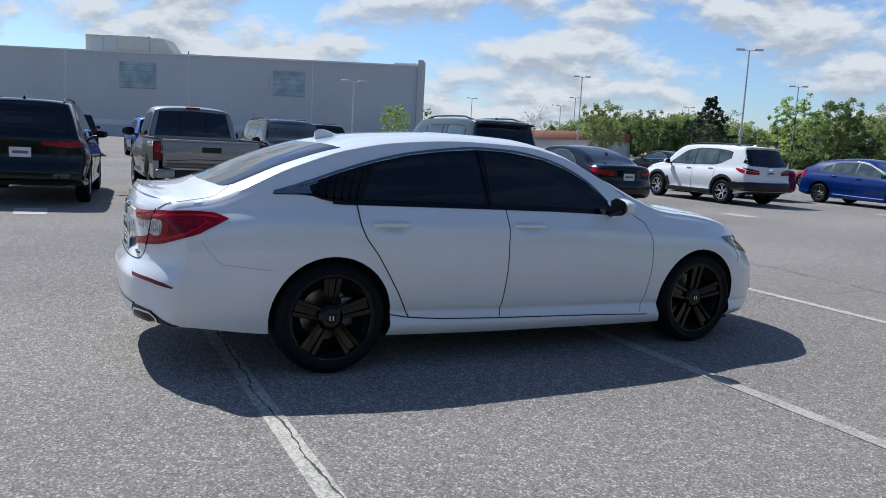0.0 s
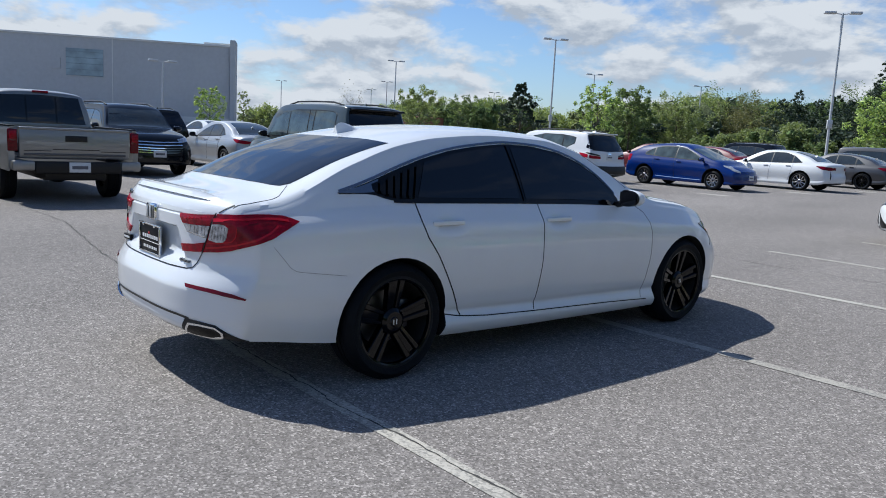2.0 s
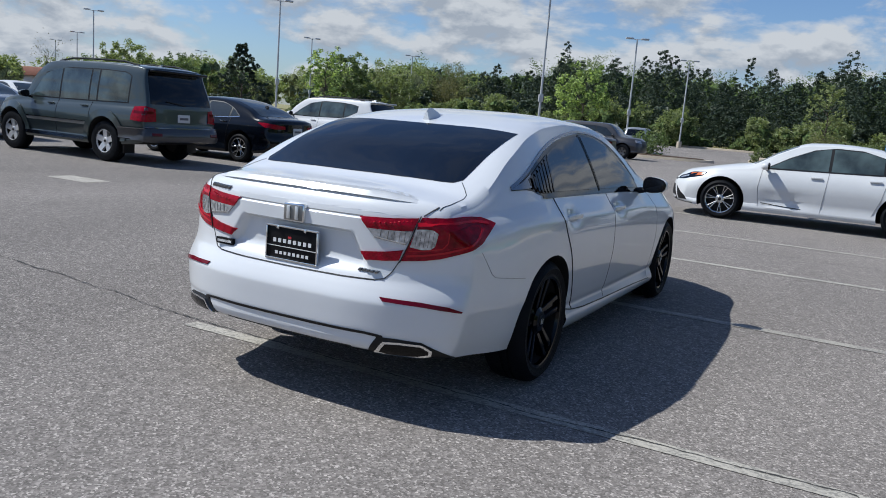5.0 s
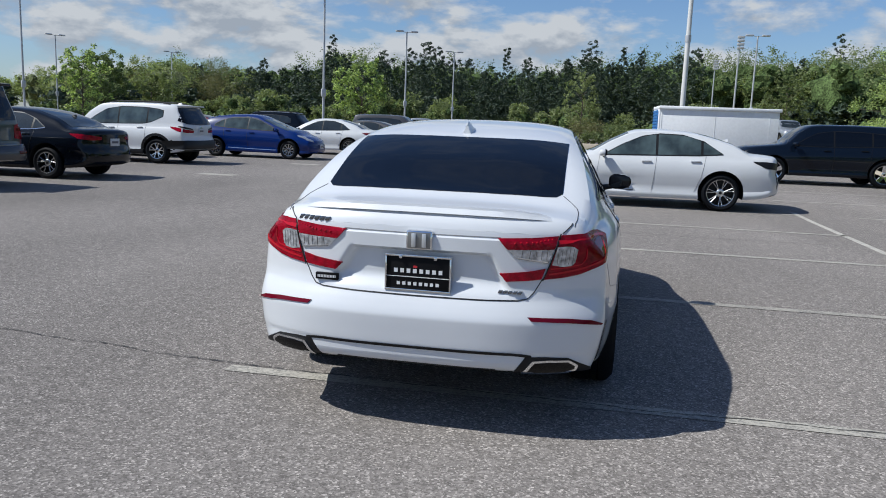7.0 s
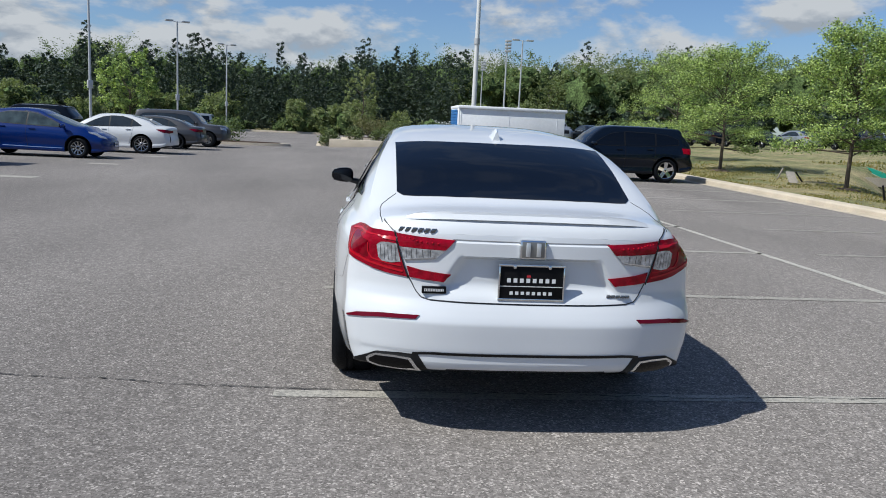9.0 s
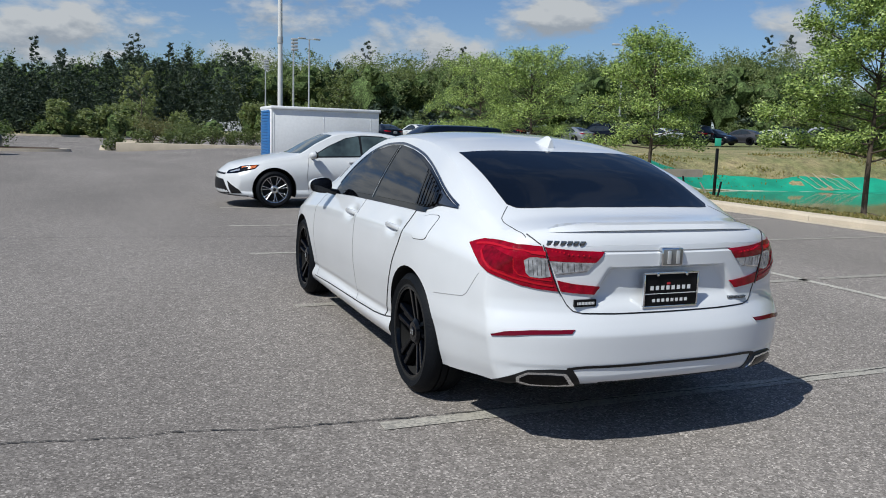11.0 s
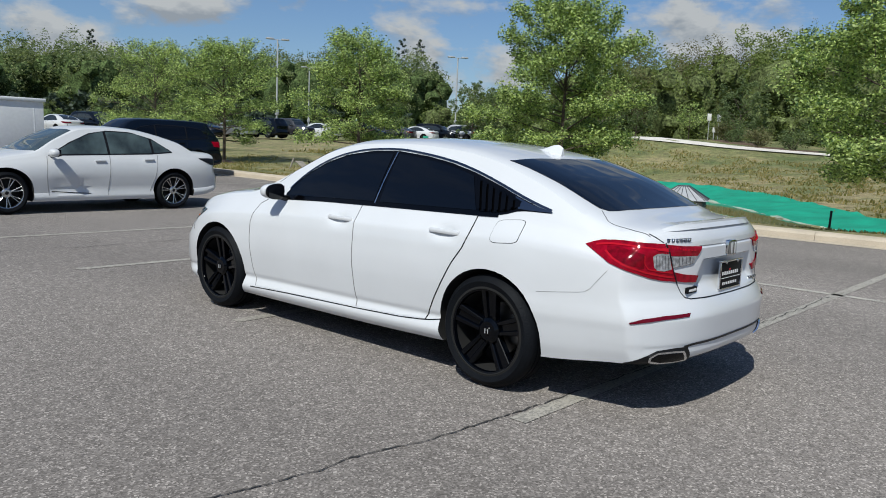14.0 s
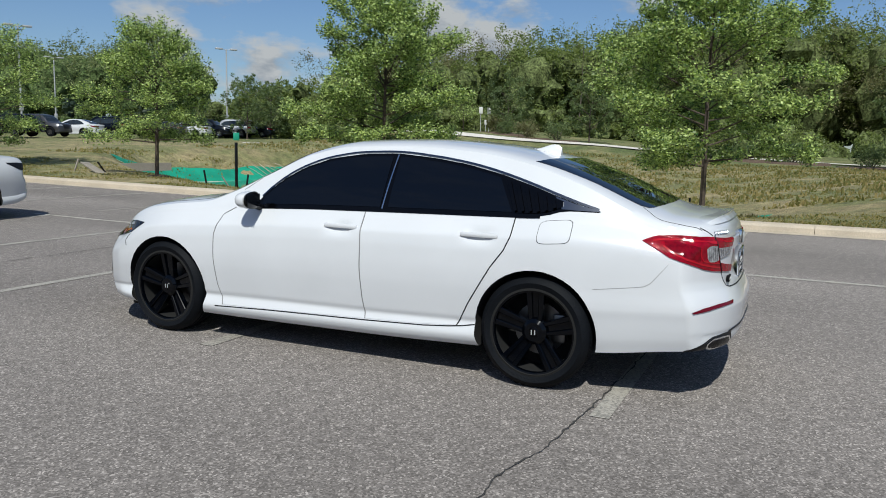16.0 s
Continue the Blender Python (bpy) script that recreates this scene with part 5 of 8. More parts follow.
def plain_car(name, label, spec, mat, at, wheel_kind, R=0.33, rim=0.235, face=ALLOY, group="parked cars", dlo=None, splits=(), rear_glass="T",
              rg=None, ws=None, tails=None, heads=None, plate=None, front_plate=None, cladding=False, glass=GLASS, doors=None, tyre_w=0.215, arch=0.40, rails=None,
              category="car", chrome_window=False, grille=None, detail=True, mirrors=True, fin=True, handles=True, front_only=False):
    car = thing(name, label, category, group, at)
    sh = Shell(spec)
    wb, W, H = spec["wb"], spec["W"], spec["H"]
    axles = (-wb / 2, wb / 2)
    sh.body(mat, car, arch, axles, R)
    for y in axles:
        for sg in (-1, 1):
            wheel(car, sg * (W / 2 - tyre_w / 2 - 0.02), y, R, rim, tyre_w, wheel_kind, face, TRIM, detail=False)
    bl, tp = dlo
    for mode in "RL":
        sh.patch("window_surround", mode, bl, tp, TRIM, car, 0.002, 30, 8)
        x0, x1 = bl[0][0], bl[-1][0]
        ins = 0.022
        lo_c, up_c = curve(sorted(bl)), curve(sorted(tp))
        edges = [min(x0, x1)] + sorted(splits) + [max(x0, x1)]
        for a, b in zip(edges, edges[1:]):
            a, b = a + ins, b - ins
            k = 10
            lo = [(a + (b - a) * i / k, lo_c(a + (b - a) * i / k) + ins) for i in range(k + 1)]
            up = [(a + (b - a) * i / k, max(up_c(a + (b - a) * i / k) - ins, lo_c(a + (b - a) * i / k) + ins + 0.004)) for i in range(k + 1)]
            sh.patch("side_window", mode, lo, up, glass, car, 0.0045, 12, 6)
        if chrome_window:
            sh.ribbon("window_chrome", mode, bl, 0.012, CHROME, car, 0.006, 20)
        for d in doors or ():
            sh.ribbon("door_gap", mode, d, 0.007, GAP if mat is WHITE2_P else TRIM, car, 0.0035, 24)
        if handles and doors:
            for d in doors[:2]:
                hy = d[-1][0] + (0.10 if d[-1][0] > -9 else 0)
                hz = lo_c(hy) - 0.10
                hit, nrm = sh.cast(mode, hy + 0.08, hz)
                bm = bmesh.new()
                add_box(bm, -0.014, 0.014, -0.09, 0.09, -0.014, 0.014, 0.006, Matrix.Translation(hit + nrm * 0.02))
                part("door_handle", bm, mat if not chrome_window else CHROME, car)
        if cladding:
            for y in axles:
                arc = [(y + (arch + 0.035) * math.cos(t), R + (arch + 0.035) * math.sin(t)) for t in np.linspace(math.radians(-15), math.radians(195), 26)]
                sh.ribbon("arch_cladding", mode, arc, 0.07, TRIM, car, 0.008, 26)
            zs = spec["sill"][2][1]
            sh.patch("sill_cladding", mode, [(-wb / 2 + arch, zs + 0.01), (wb / 2 - arch, zs + 0.01)], [(-wb / 2 + arch, zs + 0.13), (wb / 2 - arch, zs + 0.13)], TRIM, car, 0.008, 12, 3)
        if mirrors:
            my = max(p[0] for p in bl) - 0.08
            mz = lo_c(my) + 0.05
            mirror(car, 1 if mode == "R" else -1, (1 if mode == "R" else -1) * (W / 2 + 0.06), my, mz, mat)
    if ws:
        (y0, w0), (y1, w1) = ws
        sh.patch("windscreen", "T", [(-w0, y0 - 0.14), (-w0 * 0.6, y0 - 0.03), (0, y0), (w0 * 0.6, y0 - 0.03), (w0, y0 - 0.14)], [(-w1, y1 - 0.05), (0, y1), (w1, y1 - 0.05)], glass, car, 0.003, 14, 8)
    if rg:
        sh.patch("rear_window", rear_glass, rg[0], rg[1], TINT if rear_glass == "B" else glass, car, 0.004, 18, 10)
    for lo, up, lens in tails or ():
        for sg in (1, -1):
            sh.patch("tail_lamp", "W", [(sg * a, b) for a, b in lo], [(sg * a, b) for a, b in up], lens, car, 0.008, 14, 4)
    for lo, up, lens in heads or ():
        for sg in (1, -1):
            sh.patch("headlamp", "V", [(sg * a, b) for a, b in lo], [(sg * a, b) for a, b in up], lens, car, 0.006, 12, 4)
    for lo, up, g in grille or ():
        sh.patch("grille", "V", lo, up, g, car, 0.006 if g is TRIM else 0.012, 14, 4)
    if plate:
        number_plate(sh, car, "B", 0.0, plate, PLATE_W, ((0.0, 0.045, 0.22, INK_K),))
    if front_plate:
        number_plate(sh, car, "F", 0.0, front_plate, PLATE_W, ((0.0, 0.045, 0.22, INK_K),))
    if rails:
        for sg in (-1, 1):
            bm = bmesh.new()
            pts = [Vector((sg * rails[2], y, sh.cast("T", sg * rails[2], y)[0].z + (0.05 if 0 < i < 6 else 0.0))) for i, y in enumerate(np.linspace(rails[0], rails[1], 7))]
            rings = [[bm.verts.new(p + Vector((0.018 * math.cos(k * math.pi / 4), 0, 0.018 * math.sin(k * math.pi / 4)))) for k in range(8)] for p in pts]
            for ra, rb in zip(rings, rings[1:]):
                for k in range(8):
                    bm.faces.new((ra[k], ra[(k + 1) % 8], rb[(k + 1) % 8], rb[k]))
            bm.faces.new(rings[0][::-1])
            bm.faces.new(rings[-1])
            bmesh.ops.recalc_face_normals(bm, faces=bm.faces)
            part("roof_rail", bm, TRIM, car)
    if fin:
        yy = spec["top"][3][0] + 0.05 if rear_glass == "T" else spec["rear"] + 0.75
        hit, _ = sh.cast("T", 0.0, yy)
        bm = bmesh.new()
        ids = [bm.verts.new(hit + Vector(v)) for v in ((-0.03, 0.09, -0.01), (0.03, 0.09, -0.01), (0.03, -0.07, -0.01), (-0.03, -0.07, -0.01), (0, -0.07, 0.05), (0, 0.0, 0.035))]
        for f in ((0, 1, 5), (1, 2, 4, 5), (2, 3, 4), (3, 0, 5, 4), (0, 3, 2, 1)):
            bm.faces.new([ids[i] for i in f])
        part("roof_antenna", bm, mat, car)
    sh.bm.free()
    return car


def facing(x, y, heading, z=None):
    """The pose of a car; heading in degrees from +y, to the left."""
    return Matrix.Translation((x, y, lot_z(x, y) if z is None else z)) @ Matrix.Rotation(radians(heading), 4, "Z")

# ---- the white saloon in the middle ----
def hero_car():
    car = thing("sedan", "pearl white saloon with dark tinted windows and gloss black wheels", "car", "", facing(0, 0, 0, 0.0))
    r, f = -2.50, 2.37
    prof = curve(((0.0, 0.945), (0.04, 0.972), (0.085, 0.984), (0.118, 0.978), (0.155, 0.966), (0.188, 0.957), (0.202, 0.957), (0.216, 0.965), (0.27, 0.973), (0.36, 0.984), (0.5, 0.997), (0.60, 1.0),
                  (0.74, 0.994), (0.83, 0.983), (0.862, 0.976), (0.885, 0.962), (0.94, 0.928), (1.0, 0.892)))
    spec = dict(across=84, hollows=((-0.085, 0.858, 0.082, 0.036, 0.030), (-1.055, 0.872, 0.087, 0.036, 0.030)), recess=(0.292, 0.645, 0.838, 0.036, 0.62), rear=r, front=f, wb=2.80, H=1.44, W=1.85, stations=170,
                top=((r, 0.985), (-2.42, 1.022), (-2.33, 1.030), (-2.15, 1.045), (-2.0, 1.082), (-1.6, 1.245), (-1.25, 1.355), (-0.9, 1.412), (-0.45, 1.438), (0.0, 1.425), (0.3, 1.365),
                     (0.6, 1.225), (0.9, 1.080), (1.10, 1.012), (1.35, 0.985), (1.7, 0.935), (2.0, 0.865), (2.2, 0.795), (f, 0.71)),
                belt=((r, 0.90), (-2.2, 0.93), (-1.9, 0.965), (-1.5, 0.985), (-0.9, 0.975), (-0.3, 0.962), (0.5, 0.945), (0.9, 0.915), (1.4, 0.875), (1.8, 0.805), (2.1, 0.725), (f, 0.62)),
                sill=((r, 0.316), (-2.25, 0.296), (-1.85, 0.258), (-1.04, 0.205), (-0.2, 0.182), (0.9, 0.173), (1.8, 0.180), (f, 0.20)),
                half=((r, 0.835), (-2.2, 0.855), (-1.8, 0.900), (-1.4, 0.922), (-0.8, 0.912), (0.0, 0.910), (0.8, 0.915), (1.35, 0.922), (1.7, 0.905), (2.1, 0.865), (f, 0.80)),
                side=tuple((k / 66, prof(k / 66)) for k in range(67)), side_rear=curve(((0.0, 0.935), (0.12, 0.966), (0.28, 0.988), (0.37, 0.998), (0.40, 0.998), (0.50, 0.994), (0.64, 0.992), (0.82, 0.980), (0.87, 0.970), (1.0, 0.892))),
                tail_lean=((0.28, 0.024), (0.325, 0.016), (0.396, 0.012), (0.412, 0.006), (0.46, 0.003), (0.540, 0.0), (0.552, 0.003), (0.60, 0.026), (0.630, 0.044), (0.645, 0.052), (0.70, 0.064), (0.84, 0.069), (0.900, 0.070), (0.908, 0.078), (0.916, 0.079), (0.97, 0.090), (1.03, 0.110)),
                nose_lean=((0.18, 0.05), (0.35, 0.0), (0.5, 0.0), (0.62, 0.06), (0.72, 0.16)), bow_r=(0.316, 3.4), bow_f=(0.51, 2.6), tumble=0.53, crown=0.07, round=0.045)
    sh = Shell(spec)
    sh.body(WHITE_P, car, 0.367, (-1.407, 1.387), 0.332, 0.50)
    for x in (-0.79, 0.79):
        for y in (-1.407, 1.387):
            wheel(car, x, y, 0.333, 0.259, 0.235, (5, "twin"), WHEEL_K, TRIM, True)
    top = [(0.62, 0.985), (0.56, 1.055), (0.46, 1.142), (0.32, 1.224), (0.13, 1.289), (-0.12, 1.327), (-0.36, 1.335), (-0.64, 1.313), (-0.88, 1.280), (-1.12, 1.228), (-1.33, 1.168), (-1.50, 1.112), (-1.61, 1.077), (-1.73, 1.043)]
    bot = [(0.62, 0.945), (0.2, 0.962), (-0.43, 0.978), (-0.9, 0.988), (-1.25, 0.996), (-1.38, 1.000), (-1.45, 1.012), (-1.53, 1.038), (-1.60, 1.040), (-1.73, 1.039)]
    tf, bf = curve(sorted(top)), curve(sorted(bot))

    def strip(a, b, lo, up, k=12):
        ys = [a + (b - a) * i / k for i in range(k + 1)]
        return [(y, bf(y) + lo) for y in ys], [(y, max(tf(y) - up, bf(y) + lo + 0.003)) for y in ys]

    for mode in "RL":
        sg = 1 if mode == "R" else -1
        sh.patch("window_surround", mode, bot, top, GLOSS_BLACK, car, 0.003, 44, 8, "gloss black window frame")
        sh.ribbon("window_bead", mode, [(y, tf(y) + 0.010) for y in np.linspace(0.60, -1.73, 40)], 0.012, DCHROME, car, 0.006, 44)
        lo, up = strip(0.58, -0.335, 0.020, 0.022)
        sh.patch("front_window", mode, lo, up, TINT, car, 0.006, 20, 8)
        lo, up = strip(-0.39, -1.225, 0.020, 0.022)
        sh.patch("rear_window_side", mode, lo, [(y + 0.115 * max(0.0, (k - 9) / 3), tf(y + 0.115 * max(0.0, (k - 9) / 3)) - 0.022) for k, (y, z) in enumerate(up)], TINT, car, 0.006, 24, 8)
        # B-pillar bead
        sh.ribbon("pillar_bead", mode, [(-0.352, 0.985), (-0.362, 1.16), (-0.372, 1.325)], 0.009, GLOSS_BLACK if mode == "R" else CHROME, car, 0.009, 8)
        # louvre over the quarter window
        lv = sh.patch("quarter_louvre", mode, [(-1.252, 1.012), (-1.38, 1.016), (-1.45, 1.030), (-1.525, 1.058)], [(-1.135, 1.205), (-1.30, 1.160), (-1.42, 1.122), (-1.525, 1.088)], GLOSS_BLACK, car, 0.009, 12, 4, "black louvred quarter panel")
        for k in range(6):
            y0 = -1.250 - 0.046 * k
            y1 = y0 + 0.075 - 0.012 * k
            sh.ribbon("louvre_slat", mode, [(y0, bf(y0) + 0.022), (y1, tf(y1) - 0.030)], 0.019, GLOSS_BLACK, lv, 0.021, 6)
        sh.patch("pillar_garnish", mode, [(-1.520, 1.046), (-1.62, 1.042), (-1.738, 1.041)], [(-1.470, 1.116), (-1.60, 1.075), (-1.738, 1.046)], DCHROME, car, 0.008, 8, 3, "dark chrome corner of the window line")
        # doors, proud of their gaps
        back = [(-0.922, 0.318), (-1.0, 0.47), (-1.14, 0.70), (-1.215, 0.80), (-1.250, 0.88), (-1.252, 0.990)]
        mid = [(-0.282, 0.286), (-0.262, 0.42), (-0.250, 0.60), (-0.250, 0.75), (-0.242, 0.86), (-0.236, 0.968)]
        fore = [(0.862, 0.255), (0.905, 0.40), (0.925, 0.58), (0.925, 0.75), (0.885, 0.885), (0.80, 0.935)]
        sh.ribbon("door_gap", mode, fore, 0.0050, GAP, car, 0.0034, 40)
        # the sunlit left side takes the paler line, light put into its colour
        sh.ribbon("door_gap", mode, mid, 0.0050, GAP if mode == "L" else SHUT, car, 0.0034, 30)
        sh.ribbon("door_gap", mode, back, 0.0060, TRIM, car, 0.0034, 40)
        for name, lo, up in (("front_door", [(0.858, 0.254), (0.3, 0.268), (-0.278, 0.286)], [(0.80, 0.932), (0.55, 0.942), (0.2, 0.955), (-0.233, 0.968)]),
                             ("rear_door", [(-0.286, 0.287), (-0.6, 0.297), (-0.918, 0.318)], [(-0.239, 0.969), (-0.8, 0.982), (-1.248, 0.990)])):
            d = sh.door(name, mode, lo, up, (fore, mid) if name == "front_door" else (mid, back), WHITE_P, car)
            hy, hz = (-0.090, 0.850) if name == "front_door" else (-1.055, 0.864)
            hit, nrm = sh.cast(mode, hy, hz)
            bm = bmesh.new()
            add_box(bm, -0.012, 0.012, -0.122, 0.122, -0.0145, 0.0145, 0.010, Matrix.Translation(hit + nrm * 0.026))
            part("door_handle", bm, WHITE_P, d)
        sh.ribbon("belt_moulding", mode, [(y, bf(y) - 0.004) for y in np.linspace(0.60, -1.40, 30)], 0.014, GLOSS_BLACK, car, 0.006, 34)
        sh.ribbon("sill_gap", mode, [(0.93, 0.240), (0.5, 0.256), (-0.3, 0.277), (-0.70, 0.293), (-0.925, 0.312), (-1.04, 0.335)], 0.007, TRIM, car, 0.0012, 24)
        # fender, hood and bumper gaps
        sh.ribbon("bumper_gap", mode, [(-1.745, 0.622), (-2.015, 0.656), (-2.045, 0.672), (-2.135, 0.785)], 0.0022, GAP, car, 0.0012, 14)
        sh.ribbon("nose_gap", mode, [(1.78, 0.60), (1.80, 0.64), (1.75, 0.69)], 0.006, TRIM, car, 0.0012, 8)
        mirror(car, sg, sg * 0.942, 0.570, 1.000, WHITE_P, 0.85)
        # headlamps and nose
        sh.patch("headlamp", "V", [(sg * 0.50, 0.605), (sg * 0.80, 0.615), (sg * 1.16, 0.655), (sg * 1.36, 0.700), (sg * 1.46, 0.765)], [(sg * 0.50, 0.665), (sg * 0.80, 0.700), (sg * 1.16, 0.765), (sg * 1.36, 0.785), (sg * 1.48, 0.780)], TINT, car, 0.005, 18, 5, "dark slim headlamp")
        sh.ribbon("headlamp_reflector", "V", [(sg * 0.56, 0.650), (sg * 0.80, 0.675), (sg * 1.14, 0.735), (sg * 1.34, 0.762)], 0.020, CLEAR_L, car, 0.008, 20)
        sh.patch("side_marker", "V", [(sg * 1.16, 0.668), (sg * 1.34, 0.712)], [(sg * 1.17, 0.702), (sg * 1.34, 0.725)], AMBER_L, car, 0.009, 8, 3, "amber side marker")
        sh.patch("fog_pocket", "V", [(sg * 0.62, 0.30), (sg * 0.92, 0.34)], [(sg * 0.62, 0.42), (sg * 0.92, 0.44)], TRIM, car, 0.004, 8, 4)
    cy, cz, ry, rz = -1.503, 0.922, 0.094, 0.058
    for nm, g, mat, off in (("fuel_door_gap", 0.003, TRIM, 0.0008), ("fuel_door", 0.0, WHITE_P, 0.0024)):
        ys = [cy + (ry + g) * math.cos(math.pi * k / 24) for k in range(25)]
        hh = [(rz + g) * max(0.0, 1 - abs((y - cy) / (ry + g)) ** 5) ** 0.2 + 0.004 for y in ys]
        sh.patch(nm, "L", [(y, cz - h + (cy - y) * 0.08) for y, h in zip(ys, hh)], [(y, cz + h + (cy - y) * 0.10) for y, h in zip(ys, hh)], mat, car, off, 40, 8)
    sh.patch("grille", "V", [(-0.50, 0.35), (0, 0.34), (0.50, 0.35)], [(-0.58, 0.60), (0, 0.615), (0.58, 0.60)], GLOSS_BLACK, car, 0.004, 20, 5)
    sh.patch("grille_bar", "V", [(-0.78, 0.615), (0, 0.625), (0.78, 0.615)], [(-0.78, 0.650), (0, 0.660), (0.78, 0.650)], DCHROME, car, 0.010, 24, 3)
    # glass before and behind
    sh.patch("windscreen", "T", [(-0.74, 0.78), (-0.5, 1.02), (0, 1.09), (0.5, 1.02), (0.74, 0.78)], [(-0.56, 0.30), (-0.3, 0.36), (0, 0.38), (0.3, 0.36), (0.56, 0.30)], TINT, car, 0.003, 20, 10)
    lower = [(-0.600, -1.925), (-0.570, -1.972), (-0.50, -1.992), (-0.3, -2.014), (0, -2.022), (0.3, -2.014), (0.50, -1.992), (0.570, -1.972), (0.600, -1.925)]
    sh.patch("rear_window", "T", lower, [(-0.592, -1.290), (-0.575, -1.305), (-0.50, -1.318), (-0.25, -1.345), (0, -1.352), (0.25, -1.345), (0.50, -1.318), (0.575, -1.305), (0.592, -1.290)], TINT, car, 0.003, 48, 16)
    # hood lines and boot lid lines
    for sg in (-1, 1):
        sh.ribbon("hood_gap", "T", [(sg * 0.70, 1.00), (sg * 0.74, 1.3), (sg * 0.70, 1.7), (sg * 0.58, 2.02)], 0.007, TRIM, car, 0.0012, 20)
        sh.ribbon("boot_gap", "T", [(sg * 0.605, -1.945), (sg * 0.640, -1.985), (sg * 0.676, -2.03), (sg * 0.684, -2.07), (sg * 0.684, -2.20), (sg * 0.676, -2.28)], 0.0032, SHUT, car, 0.0016, 50)
        sh.ribbon("boot_gap", "W", [(sg * 0.812, 0.978), (sg * 0.760, 0.962), (sg * 0.700, 0.938)], 0.0045, SHUT, car, 0.0030, 8)
        sh.ribbon("boot_gap", "W", [(sg * 0.574, 0.738), (sg * 0.526, 0.677), (sg * 0.492, 0.648), (sg * 0.45, 0.638)], 0.0050, SHUT, car, 0.0022, 24)
    sh.ribbon("lid_crease_gap", "W", [(-0.36, 0.914), (0.0, 0.911), (0.36, 0.914)], 0.004, GAP, car, 0.0016, 60)
    sh.ribbon("boot_gap", "B", [(-0.455, 0.6385), (-0.3, 0.634), (0, 0.632), (0.3, 0.634), (0.455, 0.6385)], 0.006, TRIM, car, 0.0015, 24)
    # lip spoiler
    n = 40
    verts, faces = [], []
    for i in range(n + 1):
        t = -1 + 2 * i / n
        x = 0.575 * t
        end = (1 - abs(t) ** 8)
        y_edge = sh.cast("B", x, 0.985)[0].y
        z0 = sh.cast("T", x, y_edge + 0.20)[0].z
        z1 = sh.cast("T", x, y_edge + 0.045)[0].z
        verts += [(x, y_edge + 0.20, z0 - 0.004), (x, y_edge + 0.08, z1 + 0.009 * end), (x, y_edge - 0.008 * end + 0.03, z1 + 0.024 * end - 0.004), (x, y_edge - 0.004 * end + 0.024, z1 + 0.015 * end - 0.006), (x, y_edge - 0.004 * end + 0.004, z1 - 0.014)]
    for i in range(n):
        for k in range(5):
            a = i * 5
            faces.append((a + k, a + (k + 1) % 5, a + 5 + (k + 1) % 5, a + 5 + k))
    faces += [(4, 3, 2, 1, 0), tuple(n * 5 + k for k in range(5))]
    bm = bmesh.new()
    vs = [bm.verts.new(v) for v in verts]
    for q in faces:
        bm.faces.new([vs[i] for i in q])
    bmesh.ops.recalc_face_normals(bm, faces=bm.faces)
    part("lip_spoiler", bm, WHITE_P, car, "white lip spoiler on the boot lid", angle=30)
    # tail lamps
    for sg in (1, -1):
        def w(*pts):
            return [(sg * q, z) for q, z in pts]

        lamp = sh.patch("tail_lamp", "W", w((0.580, 0.734), (0.72, 0.744), (0.82, 0.757), (0.935, 0.785), (1.09, 0.826), (1.17, 0.866), (1.238, 0.902)),
                        w((0.690, 0.931), (0.80, 0.934), (1.00, 0.938), (1.10, 0.937), (1.17, 0.932), (1.205, 0.921), (1.242, 0.905)), RED_L, car, 0.006, 44, 12, "red wrap-round tail lamp", 0.012)
        sh.patch("lamp_bowl", "W", w((0.86, 0.806), (0.95, 0.820), (1.05, 0.848), (1.12, 0.882)), w((0.865, 0.880), (0.95, 0.892), (1.05, 0.904), (1.13, 0.904)), RED_M, lamp, 0.0072, 24, 8, "deep red inner bowl", 0.004)
        sh.ribbon("light_bar", "W", w((0.665, 0.898), (0.80, 0.908), (1.00, 0.916), (1.12, 0.915), (1.19, 0.906)), 0.010, RED_B, lamp, 0.0090, 40)
        sh.ribbon("light_bar", "W", w((0.61, 0.758), (0.72, 0.768), (0.85, 0.786), (0.98, 0.818), (1.07, 0.850), (1.13, 0.882)), 0.009, RED_B, lamp, 0.0090, 40)
        sh.ribbon("light_bar", "W", w((0.62, 0.782), (0.72, 0.788), (0.83, 0.803), (0.86, 0.83), (0.862, 0.872)), 0.006, RED_B, lamp, 0.0090, 34)
        up_bar = sh.patch("upper_bar", "W", w((0.392, 0.864), (0.50, 0.866), (0.640, 0.870)), w((0.348, 0.911), (0.50, 0.918), (0.672, 0.928)), RED_L, lamp, 0.007, 24, 6, "red lamp on the boot lid", 0.012)
        for k in range(9):
            q = 0.425 + 0.025 * k
            hit, nrm = sh.cast("W", sg * q, 0.893 + 0.0035 * k / 2)
            bm = bmesh.new()
            bmesh.ops.create_icosphere(bm, subdivisions=1, radius=0.0052, matrix=Matrix.Translation(hit + nrm * 0.007))
            part("lamp_bead", bm, RED_B, up_bar)
        sh.patch("lower_bar", "W", w((0.398, 0.721), (0.48, 0.727), (0.564, 0.735)), w((0.366, 0.756), (0.48, 0.768), (0.588, 0.784)), RED_L, lamp, 0.007, 20, 5, thick=0.012)
